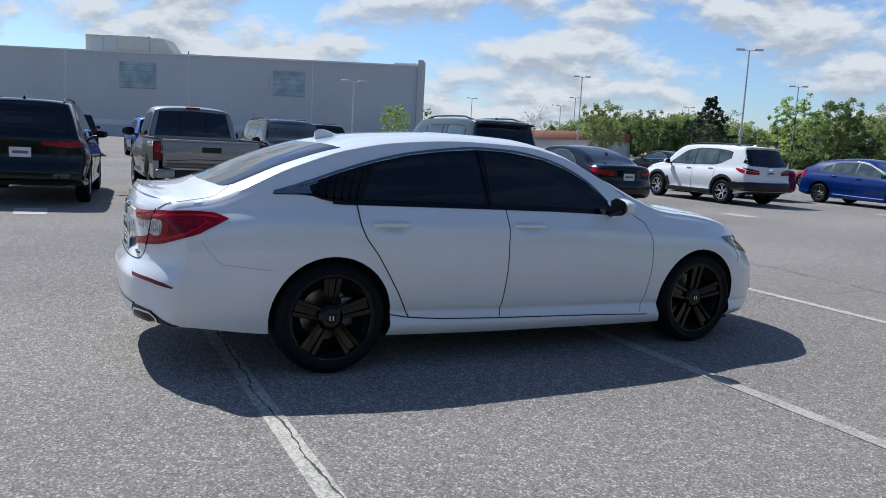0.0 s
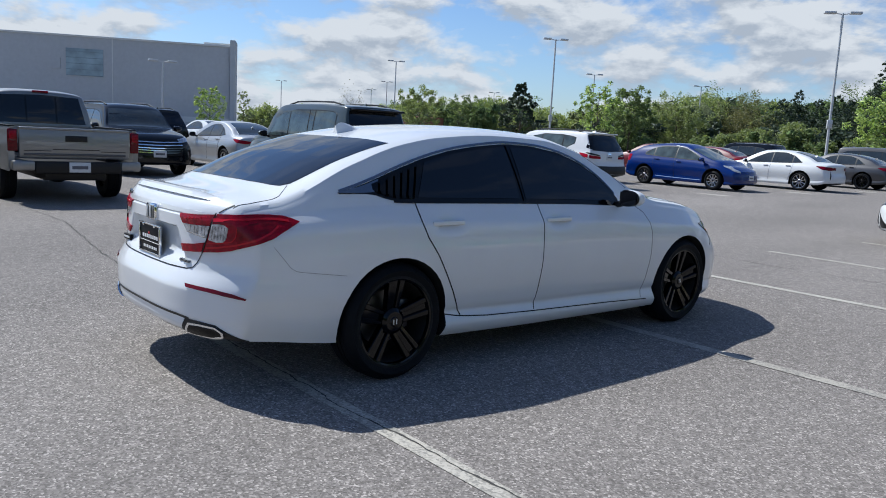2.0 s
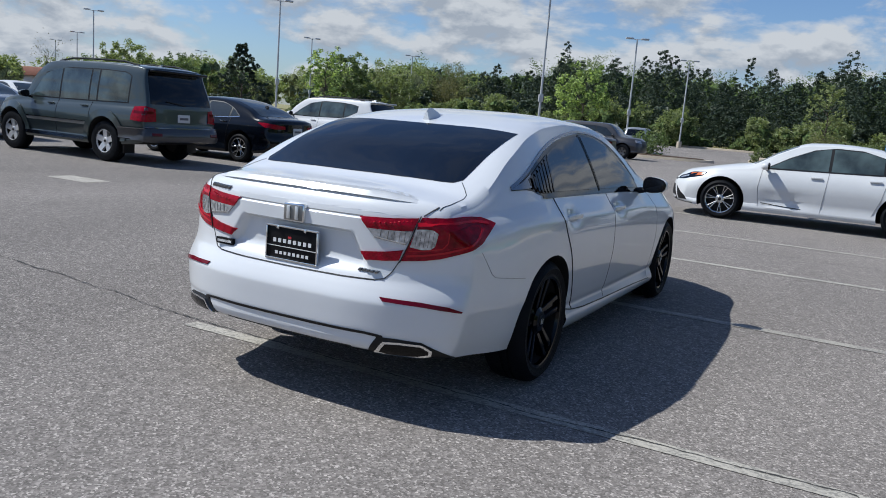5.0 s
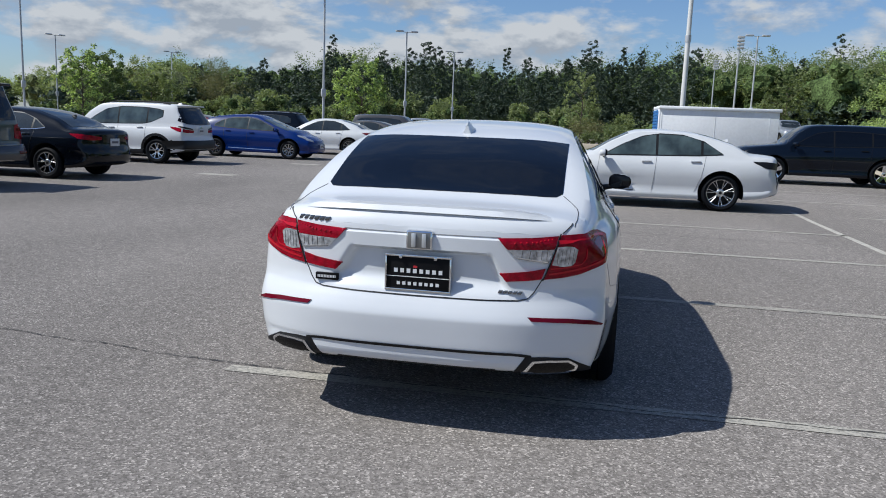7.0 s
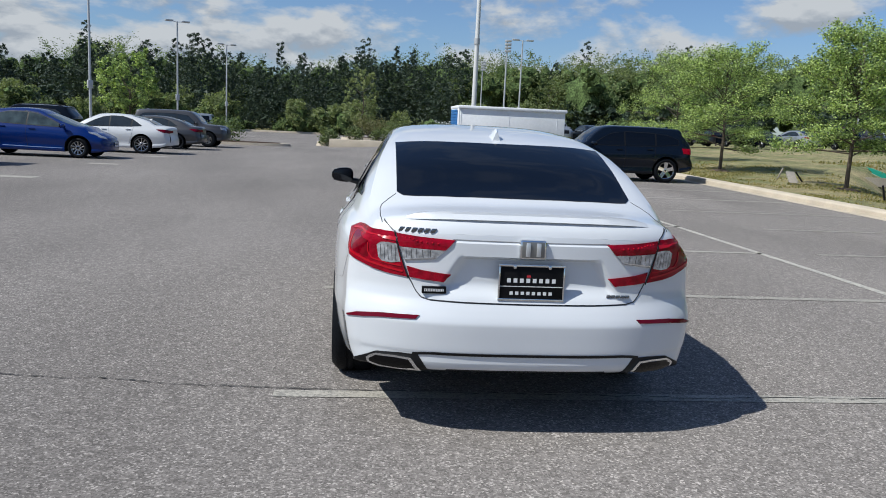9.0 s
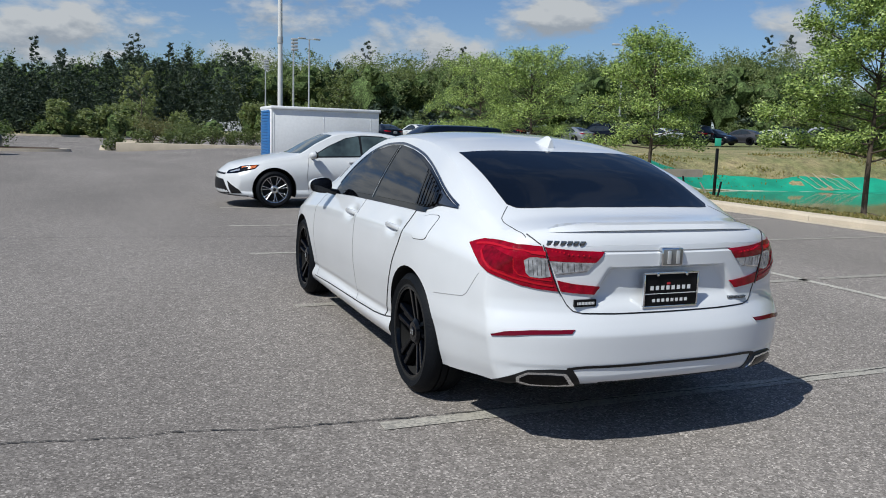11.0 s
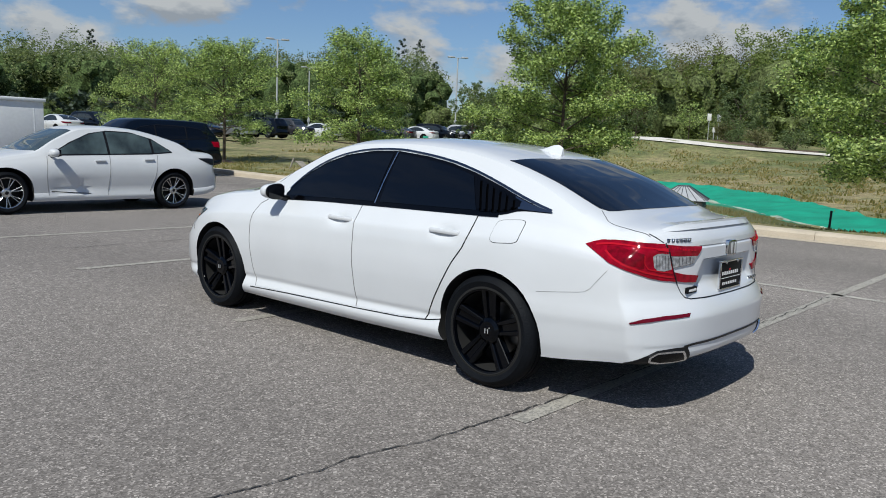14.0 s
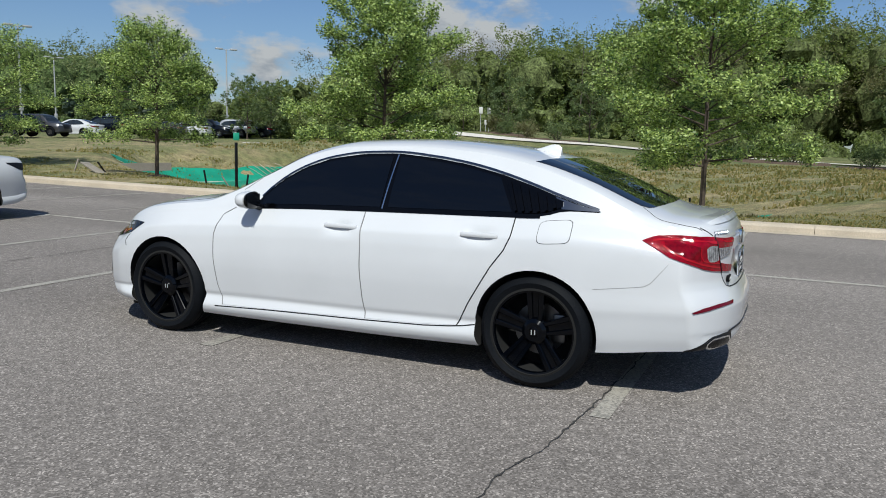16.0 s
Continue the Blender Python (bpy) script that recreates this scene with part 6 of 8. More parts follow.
        lens = sh.patch("reversing_lens", "W", w((0.432, 0.824), (0.50, 0.816), (0.602, 0.806)), w((0.394, 0.863), (0.50, 0.865), (0.636, 0.868)), CLEAR_L, lamp, 0.0068, 24, 6, "clear ribbed lens", 0.012)
        sh.ribbon("lens_rim", "W", w((0.437, 0.829), (0.50, 0.821), (0.600, 0.812)), 0.004, CHROME, lens, 0.0085, 16)
        for k in range(5):
            q = 0.455 + 0.034 * k
            sh.ribbon("lens_rib", "W", w((q, 0.822), (q + 0.004, 0.862)), 0.003, DCHROME, lens, 0.0078, 4)
        lens = sh.patch("turn_lens", "W", w((0.628, 0.800), (0.70, 0.792), (0.76, 0.796), (0.785, 0.812)), w((0.660, 0.880), (0.72, 0.884), (0.77, 0.882), (0.800, 0.868)), CLEAR_L, lamp, 0.0078, 16, 7, "clear ribbed lens", 0.006)
        for k in range(5):
            q = 0.660 + 0.026 * k
            sh.ribbon("lens_rib", "W", w((q, 0.803), (q + 0.010, 0.872)), 0.003, DCHROME, lens, 0.0086, 5)
        sh.ribbon("lamp_gap", "W", w((0.685, 0.936), (0.655, 0.885), (0.622, 0.815), (0.572, 0.728)), 0.0065, TRIM, lamp, 0.0090, 30)
        sh.patch("reflector", "W", [(sg * 0.52, 0.556), (sg * 0.72, 0.548), (sg * 0.86, 0.536), (sg * 0.925, 0.528)], [(sg * 0.50, 0.573), (sg * 0.72, 0.567), (sg * 0.86, 0.554), (sg * 0.932, 0.535)], RED_D, car, 0.006, 18, 3, "dark red strip reflector")
        # exhaust finisher: black surround, chrome frame, flat black mouth for the hollow's shade
        ex = sh.patch("exhaust_surround", "W", w((0.452, 0.320), (0.60, 0.314), (0.78, 0.309), (0.86, 0.307), (0.95, 0.306)), w((0.500, 0.392), (0.60, 0.393), (0.74, 0.385), (0.83, 0.352), (0.95, 0.312)), TRIM, car, 0.004, 30, 6, "black exhaust surround")
        sh.patch("exhaust_frame", "W", w((0.478, 0.320), (0.60, 0.318), (0.74, 0.318), (0.800, 0.330)), w((0.535, 0.376), (0.62, 0.380), (0.74, 0.377), (0.800, 0.352)), CHROME, ex, 0.012, 24, 6, "chrome exhaust finisher", 0.014)
        sh.patch("exhaust_mouth", "W", w((0.510, 0.329), (0.60, 0.327), (0.735, 0.328), (0.782, 0.335)), w((0.546, 0.366), (0.62, 0.370), (0.735, 0.367), (0.782, 0.348)), GLOSS_BLACK, ex, 0.0135, 20, 5)
    sh.patch("bumper_line", "W", [(-0.53, 0.388), (-0.46, 0.398), (0, 0.398), (0.46, 0.398), (0.53, 0.388)], [(-0.53, 0.400), (-0.46, 0.410), (0, 0.410), (0.46, 0.410), (0.53, 0.400)], TRIM, car, 0.004, 24, 3, "thin black bumper line")
    # badge, plate and lettering as plain shapes
    hit, _ = sh.cast("B", 0, 0.888)
    bm = bmesh.new()
    add_box(bm, -0.062, 0.062, hit.y - 0.016, hit.y + 0.02, 0.838, 0.928, 0.012)
    badge = part("badge", bm, CHROME, car, "chrome maker's badge")
    part("badge_field", box_bm(-0.052, 0.052, hit.y - 0.0185, hit.y - 0.0165, 0.847, 0.919, 0.0008), GREY_P, badge)
    for x in (-0.024, 0.024):
        part("badge_bar", box_bm(x - 0.010, x + 0.010, hit.y - 0.025, hit.y - 0.019, 0.852, 0.914, 0.0025), BRIGHT, badge)
    pl = number_plate(sh, car, "B", 0.0, 0.733, PLATE_K, (), 0.295, 0.150, 0.046)
    hy = sh.cast("B", 0, 0.733)[0].y - 0.046
    for cz, hh, ww in ((0.742, 0.019, 0.235), (0.684, 0.015, 0.205)):
        for k in range(8):
            c = -ww / 2 + ww * (k + 0.5) / 8
            part("print", box_bm(c - ww * 0.036, c + ww * 0.036, hy - 0.0016, hy, cz - hh / 2, cz + hh / 2), INK_W, pl, smooth=False)
    for x0, x1, z0, z1 in ((-0.152, 0.152, 0.806, 0.816), (-0.152, 0.152, 0.650, 0.660), (-0.152, -0.144, 0.66, 0.806), (0.144, 0.152, 0.66, 0.806)):
        part("plate_frame", box_bm(x0, x1, hy - 0.008, hy + 0.006, z0, z1, 0.002), CHROME, pl)
    part("plate_line", box_bm(-0.142, 0.142, hy - 0.0022, hy - 0.0002, 0.7135, 0.7165), INK_W, pl, smooth=False)
    part("plate_dot", box_bm(-0.022, -0.004, hy - 0.0026, hy - 0.0016, 0.757, 0.767), INK_R, pl, smooth=False)
    for x in (-0.08, 0.08):
        part("plate_bolt", box_bm(x - 0.008, x + 0.008, hy - 0.012, hy, 0.797, 0.813, 0.004), CHROME, pl)
    hy2 = sh.cast("B", -0.43, 0.685)[0].y
    bd = part("dealer_badge", box_bm(-0.492, -0.382, hy2 - 0.010, hy2 + 0.008, 0.668, 0.700, 0.003), PLATE_K, car)
    for k in range(12):
        a = -0.481 + 0.0075 * k
        part("print", box_bm(a, a + 0.0045, hy2 - 0.0115, hy2 - 0.0098, 0.678, 0.690), INK_W, bd, smooth=False)
    for x0, x1, z0, z1, nm, k in ((-0.605, -0.435, 0.938, 0.957, "model_lettering", 6), (0.360, 0.470, 0.668, 0.680, "trim_lettering", 5)):
        # small raised slanting bars
        for i in range(k):
            a = x0 + (x1 - x0) * i / k
            y2 = sh.cast("B", a, (z0 + z1) / 2)[0].y
            bm = box_bm(a, a + (x1 - x0) / k * 0.72, y2 - 0.012, y2 + 0.006, z0, z1, 0.0015)
            for v in bm.verts:
                v.co.x += (v.co.z - z0) * 0.5
            part(nm, bm, DCHROME, car)
    # shark fin
    hit, _ = sh.cast("T", 0, -1.205)
    bm = bmesh.new()
    rows = []
    for k in range(9):
        t = k / 8
        y = hit.y + 0.13 - 0.20 * t
        hgt = 0.062 * smoothstep(0, 0.85, t) if t < 0.92 else 0.05
        wdt = 0.026 + 0.012 * math.sin(math.pi * min(1, t + 0.1))
        zz = sh.cast("T", 0, y)[0].z - 0.006
        rows.append([bm.verts.new((wdt * math.cos(a) * (1.0 if math.sin(a) < 0.1 else 0.55), y, zz + (hgt + 0.006) * math.sin(a))) for a in np.linspace(0, math.pi, 7)])
    for a, b in zip(rows, rows[1:]):
        for k in range(6):
            bm.faces.new((a[k], a[k + 1], b[k + 1], b[k]))
    bm.faces.new(rows[0])
    bm.faces.new(rows[-1][::-1])
    bmesh.ops.recalc_face_normals(bm, faces=bm.faces)
    part("roof_antenna", bm, WHITE_P, car, "white shark-fin antenna")
    # exhaust box and floor seen from behind
    part("silencer", box_bm(-0.55, -0.05, -2.25, -1.95, 0.24, 0.36, 0.04), TRIM, car)
    part("front_splash_lip", box_bm(-0.70, 0.70, 1.86, 1.92, 0.115, 0.21, 0.01), TRIM, car)
    sh.bm.free()


hero_car()

# ---- parked cars ----
def camry_like(name, label, mat, at, wheel_kind, face, tails_lens=RED_L, hollows=(), **kw):
    sp = sedan(4.88, 1.84, 1.445, 2.825, 1.10, roof=(-0.75, 0.10))
    if hollows:
        sp.update(hollows=hollows, stations=130)
    return plain_car(name, label, sp, mat, at, wheel_kind, 0.335, 0.256, face,
                     dlo=([(0.76, 0.925), (0.0, 0.945), (-1.0, 0.975), (-1.42, 1.01)], [(0.74, 0.94), (0.38, 1.15), (0.02, 1.31), (-0.3, 1.365), (-0.7, 1.355), (-1.08, 1.25), (-1.42, 1.03)]),
                     splits=(-1.05, -0.25), rg=([(-0.58, -1.88), (0, -2.0), (0.58, -1.88)], [(-0.48, -1.0), (0, -0.93), (0.48, -1.0)]), ws=((1.06, 0.72), (0.33, 0.55)),
                     tails=(([(0.34, 0.80), (0.7, 0.78), (1.05, 0.80), (1.28, 0.90)], [(0.34, 0.88), (0.7, 0.90), (1.05, 0.92), (1.30, 0.92)], tails_lens),
                            ([(0.62, 0.60), (0.68, 0.44)], [(0.64, 0.78), (0.71, 0.50)], TRIM)),
                     heads=(([(0.52, 0.600), (0.95, 0.620), (1.20, 0.668), (1.34, 0.708)], [(0.50, 0.665), (0.95, 0.715), (1.20, 0.762), (1.42, 0.780)], TINT), ([(1.10, 0.672), (1.34, 0.722)], [(1.12, 0.735), (1.38, 0.768)], AMBER_L), ([(0.62, 0.625), (1.04, 0.665)], [(0.62, 0.645), (1.04, 0.700)], CLEAR_L)),
                     grille=(([(-0.70, 0.245), (0, 0.235), (0.70, 0.245)], [(-0.46, 0.50), (0, 0.52), (0.46, 0.50)], TRIM), ([(-1.10, 0.262), (-0.76, 0.255)], [(-1.02, 0.330), (-0.62, 0.475)], TRIM), ([(0.76, 0.255), (1.10, 0.262)], [(0.62, 0.475), (1.02, 0.330)], TRIM),
                             ([(-1.22, 0.200), (0, 0.205), (1.22, 0.200)], [(-1.22, 0.222), (0, 0.236), (1.22, 0.222)], TRIM), ([(-0.48, 0.585), (0, 0.592), (0.48, 0.585)], [(-0.48, 0.612), (0, 0.622), (0.48, 0.612)], TRIM)),
                     doors=(((-0.19, 0.28), (-0.22, 0.6), (-0.25, 0.95)), ((-0.95, 0.33), (-1.05, 0.6), (-1.12, 0.97)), ((0.78, 0.28), (0.82, 0.6), (0.78, 0.92))), **kw)


# white saloon with a dented door, across the aisle
dented = camry_like("dented_sedan", "white saloon with a dented front door and black-and-silver wheels", WHITE2_P, facing(1.57, 9.95, 90), (7, "thin"), ALLOY, TRIM, ((0.42, 0.40, 0.30, 0.060, 0.040), (0.12, 0.47, 0.22, 0.050, 0.022), (0.62, 0.50, 0.12, 0.05, -0.012)), glass=GLASS_L)
sh_dent = Shell(sedan(4.88, 1.84, 1.445, 2.825, 1.10, roof=(-0.75, 0.10)))
# the crease's shade is laid on the door as a black strip
sh_dent.ribbon("door_crease", "L", [(0.74, 0.350), (0.55, 0.335), (0.3, 0.318), (0.1, 0.308)], 0.012, TRIM, dented, 0.002, 20, "buckled crease along the door's foot, its shade a dark strip")
sh_dent.bm.free()
camry_like("white_sedan", "white saloon parked rear outwards with silver wheels", WHITE2_P, facing(-10.5, 25.3, 90), (10, "plain"), ALLOY, RED_D)
camry_like("grey_sedan", "warm dark grey saloon parked rear outwards", DGREY_P, facing(-10.5, 30.8, 90), (10, "plain"), GLOSS_BLACK, RED_D)
camry_like("red_sedan", "dark red saloon, only its tail showing between cars", RED_P, facing(-15.0, 18.0, 90), (10, "plain"), ALLOY)


def corolla_like(name, label, mat, at, wheel_kind, **kw):
    sp = sedan(4.63, 1.78, 1.435, 2.70, 1.02, roof=(-0.70, 0.15), glass_b=-1.80)
    return plain_car(name, label, sp, mat, at, wheel_kind, 0.325, 0.225, ALLOY,
                     dlo=([(0.72, 0.93), (0.0, 0.95), (-1.0, 0.985), (-1.28, 1.02)], [(0.70, 0.945), (0.35, 1.14), (0.0, 1.28), (-0.3, 1.33), (-0.65, 1.32), (-1.0, 1.21), (-1.28, 1.035)]),
                     splits=(-0.98, -0.22), rg=([(-0.57, -1.74), (0, -1.84), (0.57, -1.74)], [(-0.47, -0.95), (0, -0.88), (0.47, -0.95)]), ws=((1.06, 0.70), (0.36, 0.54)),
                     tails=(([(0.40, 0.81), (0.7, 0.80), (1.05, 0.83), (1.22, 0.90)], [(0.40, 0.87), (0.7, 0.90), (1.05, 0.925), (1.25, 0.925)], RED_L),),
                     heads=(([(0.52, 0.60), (0.95, 0.63), (1.25, 0.70)], [(0.50, 0.66), (0.95, 0.71), (1.32, 0.745)], DCHROME),),
                     doors=(((-0.17, 0.28), (-0.20, 0.6), (-0.22, 0.94)), ((-0.90, 0.33), (-0.98, 0.6), (-1.05, 0.97))), plate=0.76, **kw)


corolla_like("black_sedan", "black saloon with bright split-spoke wheels, parked rear outwards", BLACK_P, facing(-11.5, 9.0, 90), (5, "split"), chrome_window=True)
corolla_like("silver_sedan", "silver saloon parked rear outwards behind the front row", SILVER_P, facing(-18.3, 6.6, 90), (5, "split"))

SUV_TAIL = (([(0.42, 0.88), (0.8, 0.88), (1.08, 0.92), (1.28, 1.00)], [(0.42, 0.95), (0.8, 0.97), (1.08, 1.02), (1.30, 1.04)], RED_L),)


def rav_like(name, label, mat, at, face=ALLOY, **kw):
    sp = suv(4.60, 1.855, 1.685, 2.69, 0.97, belt=1.05, hood=0.96, lean=0.30, tumble=0.27, crown=0.055, bow=0.14)
    return plain_car(name, label, sp, mat, at, (5, "split"), 0.355, 0.232, face, arch=0.42,
                     dlo=([(0.92, 1.065), (0.2, 1.06), (-0.9, 1.09), (-1.15, 1.14), (-1.50, 1.30)], [(0.90, 1.08), (0.55, 1.32), (0.28, 1.48), (-0.2, 1.565), (-0.9, 1.56), (-1.30, 1.525), (-1.50, 1.48)]),
                     splits=(-1.02, -0.12), rear_glass="B", rg=([(-0.74, 1.12), (0, 1.09), (0.74, 1.12)], [(-0.64, 1.56), (0, 1.585), (0.64, 1.56)]), ws=((1.22, 0.74), (0.62, 0.60)),
                     tails=SUV_TAIL, heads=(([(0.48, 0.80), (0.9, 0.83), (1.2, 0.90)], [(0.48, 0.87), (0.9, 0.91), (1.22, 0.96)], DCHROME),),
                     grille=(([(-0.5, 0.45), (0, 0.43), (0.5, 0.45)], [(-0.55, 0.80), (0, 0.82), (0.55, 0.80)], TRIM),),
                     doors=(((-0.10, 0.36), (-0.12, 0.7), (-0.12, 1.05)), ((-0.92, 0.40), (-1.0, 0.7), (-1.0, 1.08))), cladding=True, plate=0.93, rails=(-1.6, 0.3, 0.56), **kw)


rav = rav_like("white_suv", "white compact SUV with black cladding and chrome wheels", WHITE2_P, facing(-12.7, 15.05, 90), CHROME, glass=GLASS_L)
sp_r = suv(4.60, 1.855, 1.685, 2.69, 0.97, belt=1.05, hood=0.96, lean=0.30, tumble=0.27, crown=0.055, bow=0.14)
sh_r = Shell(sp_r)
sh_r.patch("rear_bumper_cladding", "W", [(-1.52, 0.42), (0, 0.43), (1.52, 0.42)], [(-1.52, 0.64), (-0.8, 0.67), (0, 0.66), (0.8, 0.67), (1.52, 0.64)], TRIM, rav, 0.012, 90, 6, "black lower bumper")
for sg in (-1, 1):
    sh_r.patch("pillar_glass", "W", [(sg * 0.70, 1.13), (sg * 0.95, 1.17), (sg * 1.10, 1.20)], [(sg * 0.66, 1.56), (sg * 0.85, 1.55), (sg * 0.95, 1.54)], GLOSS_BLACK, rav, 0.004, 14, 6, "gloss black wrap-round rear pillar")
    sh_r.patch("lamp_bezel", "W", [(sg * 0.44, 0.960), (sg * 0.8, 0.985), (sg * 1.05, 1.03)], [(sg * 0.44, 0.990), (sg * 0.8, 1.04), (sg * 1.05, 1.07)], TRIM, rav, 0.007, 14, 3, "black lamp bezel")
    for y in (-1.345, 1.345):
        sh_r.patch("arch_panel", "R" if sg > 0 else "L", [(y - 0.56, 0.40), (y - 0.50, 0.40)], [(y - 0.48, 0.68), (y - 0.42, 0.66)], TRIM, rav, 0.010, 4, 6)
yb = sh_r.cast("B", 0, 1.60)[0].y
part("roof_spoiler", box_bm(-0.62, 0.62, yb - 0.09, yb + 0.22, 1.60, 1.635, 0.014), WHITE2_P, rav, "white roof spoiler over the rear window")
sh_r.patch("badge", "B", [(-0.07, 1.0), (0.07, 1.0)], [(-0.07, 1.05), (0.07, 1.05)], CHROME, rav, 0.008, 8, 3)
sh_r.bm.free()
rav_like("blue_suv", "bright blue compact SUV far behind the front row", LBLUE_P, facing(-31.0, 0.8, 92))

hl = suv(4.95, 1.93, 1.73, 2.85, 1.06, belt=1.10, hood=1.0, lean=0.36, tumble=0.32)
HL_KW = dict(arch=0.43, dlo=([(0.95, 1.10), (0.2, 1.08), (-0.9, 1.10), (-1.75, 1.14)], [(0.93, 1.115), (0.6, 1.34), (0.3, 1.50), (-0.2, 1.56), (-0.9, 1.555), (-1.5, 1.50), (-1.75, 1.36)]),
             splits=(-1.1, -0.12), rear_glass="B", rg=([(-0.66, 1.18), (0, 1.16), (0.66, 1.18)], [(-0.55, 1.56), (0, 1.59), (0.55, 1.56)]), ws=((1.25, 0.76), (0.68, 0.62)),
             doors=(((-0.10, 0.36), (-0.12, 0.7), (-0.12, 1.07)), ((-0.95, 0.40), (-1.06, 0.7), (-1.08, 1.08))), rails=(-1.8, 0.4, 0.58))
plain_car("black_suv", "black family SUV parked rear outwards with a red light band", hl, BLACK_P, facing(-11.25, -3.12, 84.5), (5, "five"), 0.37, 0.245, ALLOY,
          tails=(([(0.30, 0.98), (0.8, 0.95), (1.08, 0.99), (1.32, 1.06)], [(0.30, 1.03), (0.8, 1.05), (1.08, 1.09), (1.34, 1.10)], RED_L),), plate=0.86, **HL_KW)
plain_car("dark_suv", "black SUV parked nose outwards behind the pickup truck", hl, BLACK_P, facing(-16.8, 2.95, -90), (5, "five"), 0.37, 0.245, ALLOY,
          heads=(([(0.50, 0.83), (0.9, 0.85), (1.25, 0.92)], [(0.48, 0.91), (0.9, 0.95), (1.28, 0.99)], CLEAR_L),),
          grille=(([(-0.60, 0.52), (0, 0.50), (0.60, 0.52)], [(-0.60, 0.88), (0, 0.88), (0.60, 0.88)], TRIM),) + tuple(([(-0.62, z), (0, z - 0.02), (0.62, z)], [(-0.62, z + 0.022), (0, z + 0.004), (0.62, z + 0.022)], CHROME) for z in (0.58, 0.635, 0.69, 0.76, 0.83)),
          front_plate=0.55, **HL_KW)
lc = suv(4.89, 1.94, 1.92, 2.85, 1.20, belt=1.12, hood=1.06, lean=0.20, tumble=0.17, clear=0.32, crown=0.05, bow=0.10)
cruiser = plain_car("green_suv", "old grey-green off-road SUV with roof rails and alloy wheels", lc, GREEN_P, facing(-12.1, 5.95, 90), (5, "five"), 0.395, 0.235, BRIGHT, arch=0.47,
          dlo=([(0.94, 1.12), (0.2, 1.12), (-0.9, 1.13), (-2.0, 1.15)], [(0.92, 1.135), (0.72, 1.38), (0.50, 1.64), (-0.2, 1.76), (-1.2, 1.765), (-1.85, 1.74), (-2.0, 1.66)]), splits=(-1.12, -0.88, 0.0),
          rear_glass="B", rg=([(-0.76, 1.17), (0, 1.16), (0.76, 1.17)], [(-0.68, 1.76), (0, 1.78), (0.68, 1.76)]), ws=((1.12, 0.80), (0.72, 0.68)), glass=GLASS_L,
          tails=(([(0.70, 0.85), (0.9, 0.83), (1.20, 0.85)], [(0.72, 1.08), (0.9, 1.12), (1.18, 1.10)], RED_L), ([(0.76, 0.98), (1.14, 0.98)], [(0.76, 1.03), (1.14, 1.03)], RED_K)), plate=0.92,
          doors=(((0.02, 0.45), (0.02, 0.8), (0.02, 1.12)), ((-0.86, 0.47), (-0.98, 0.7), (-1.0, 1.12))), rails=(-2.0, 0.3, 0.62), tyre_w=0.27)
sh_c = Shell(lc)
for mode in "RL":
    sh_c.ribbon("side_moulding", mode, [(-0.93, 0.70), (0, 0.70), (0.93, 0.70)], 0.06, GREY_P, cruiser, 0.014, 16, "lighter side moulding")
    sh_c.ribbon("moulding_chrome", mode, [(-0.93, 0.735), (0, 0.735), (0.93, 0.735)], 0.014, CHROME, cruiser, 0.018, 16)
    for y in (-1.425, 1.425):
        arc = [(y + 0.535 * math.cos(t), 0.395 + 0.535 * math.sin(t)) for t in np.linspace(radians(4), radians(176), 28)]
        sh_c.ribbon("wheel_flare", mode, arc, 0.13, GREEN_P, cruiser, 0.026, 28, "swollen wheel flare")
    part("mud_flap", box_bm(*((0.66, 0.92) if mode == "R" else (-0.92, -0.66)), -1.95, -1.925, 0.20, 0.52, 0.006), TRIM, cruiser)
    sh_c.ribbon("side_step", mode, [(-0.9, 0.40), (0.9, 0.40)], 0.05, DCHROME, cruiser, 0.05, 10)
sh_c.patch("rear_bumper", "W", [(-1.5, 0.48), (0, 0.50), (1.5, 0.48)], [(-1.5, 0.70), (0, 0.72), (1.5, 0.70)], DGREY_P, cruiser, 0.05, 40, 5, "dark grey bumper", 0.055)
for sg in (-1, 1):
    sh_c.patch("bumper_reflector", "W", [(sg * 0.62, 0.575), (sg * 0.80, 0.575)], [(sg * 0.62, 0.615), (sg * 0.80, 0.615)], RED_K, cruiser, 0.060, 8, 3, "small red reflector")
sh_c.patch("bumper_chrome", "W", [(-1.45, 0.700), (0, 0.722), (1.45, 0.700)], [(-1.45, 0.716), (0, 0.738), (1.45, 0.716)], DCHROME, cruiser, 0.058, 40, 3)
sp_y = sh_c.cast("B", 0, 1.72)[0].y
part("roof_spoiler", box_bm(-0.66, 0.66, sp_y - 0.16, sp_y + 0.14, 1.765, 1.815, 0.02), GLOSS_BLACK, cruiser, "black spoiler over the rear window")
wp = bmesh.new()
wy = sh_c.cast("B", 0, 1.20)[0].y - 0.02
add_tube(wp, (0.05, wy, 1.17), (-0.42, wy + 0.012, 1.235), 0.012, 0.008, 6)
part("rear_wiper", wp, TRIM, cruiser)
sh_c.bm.free()

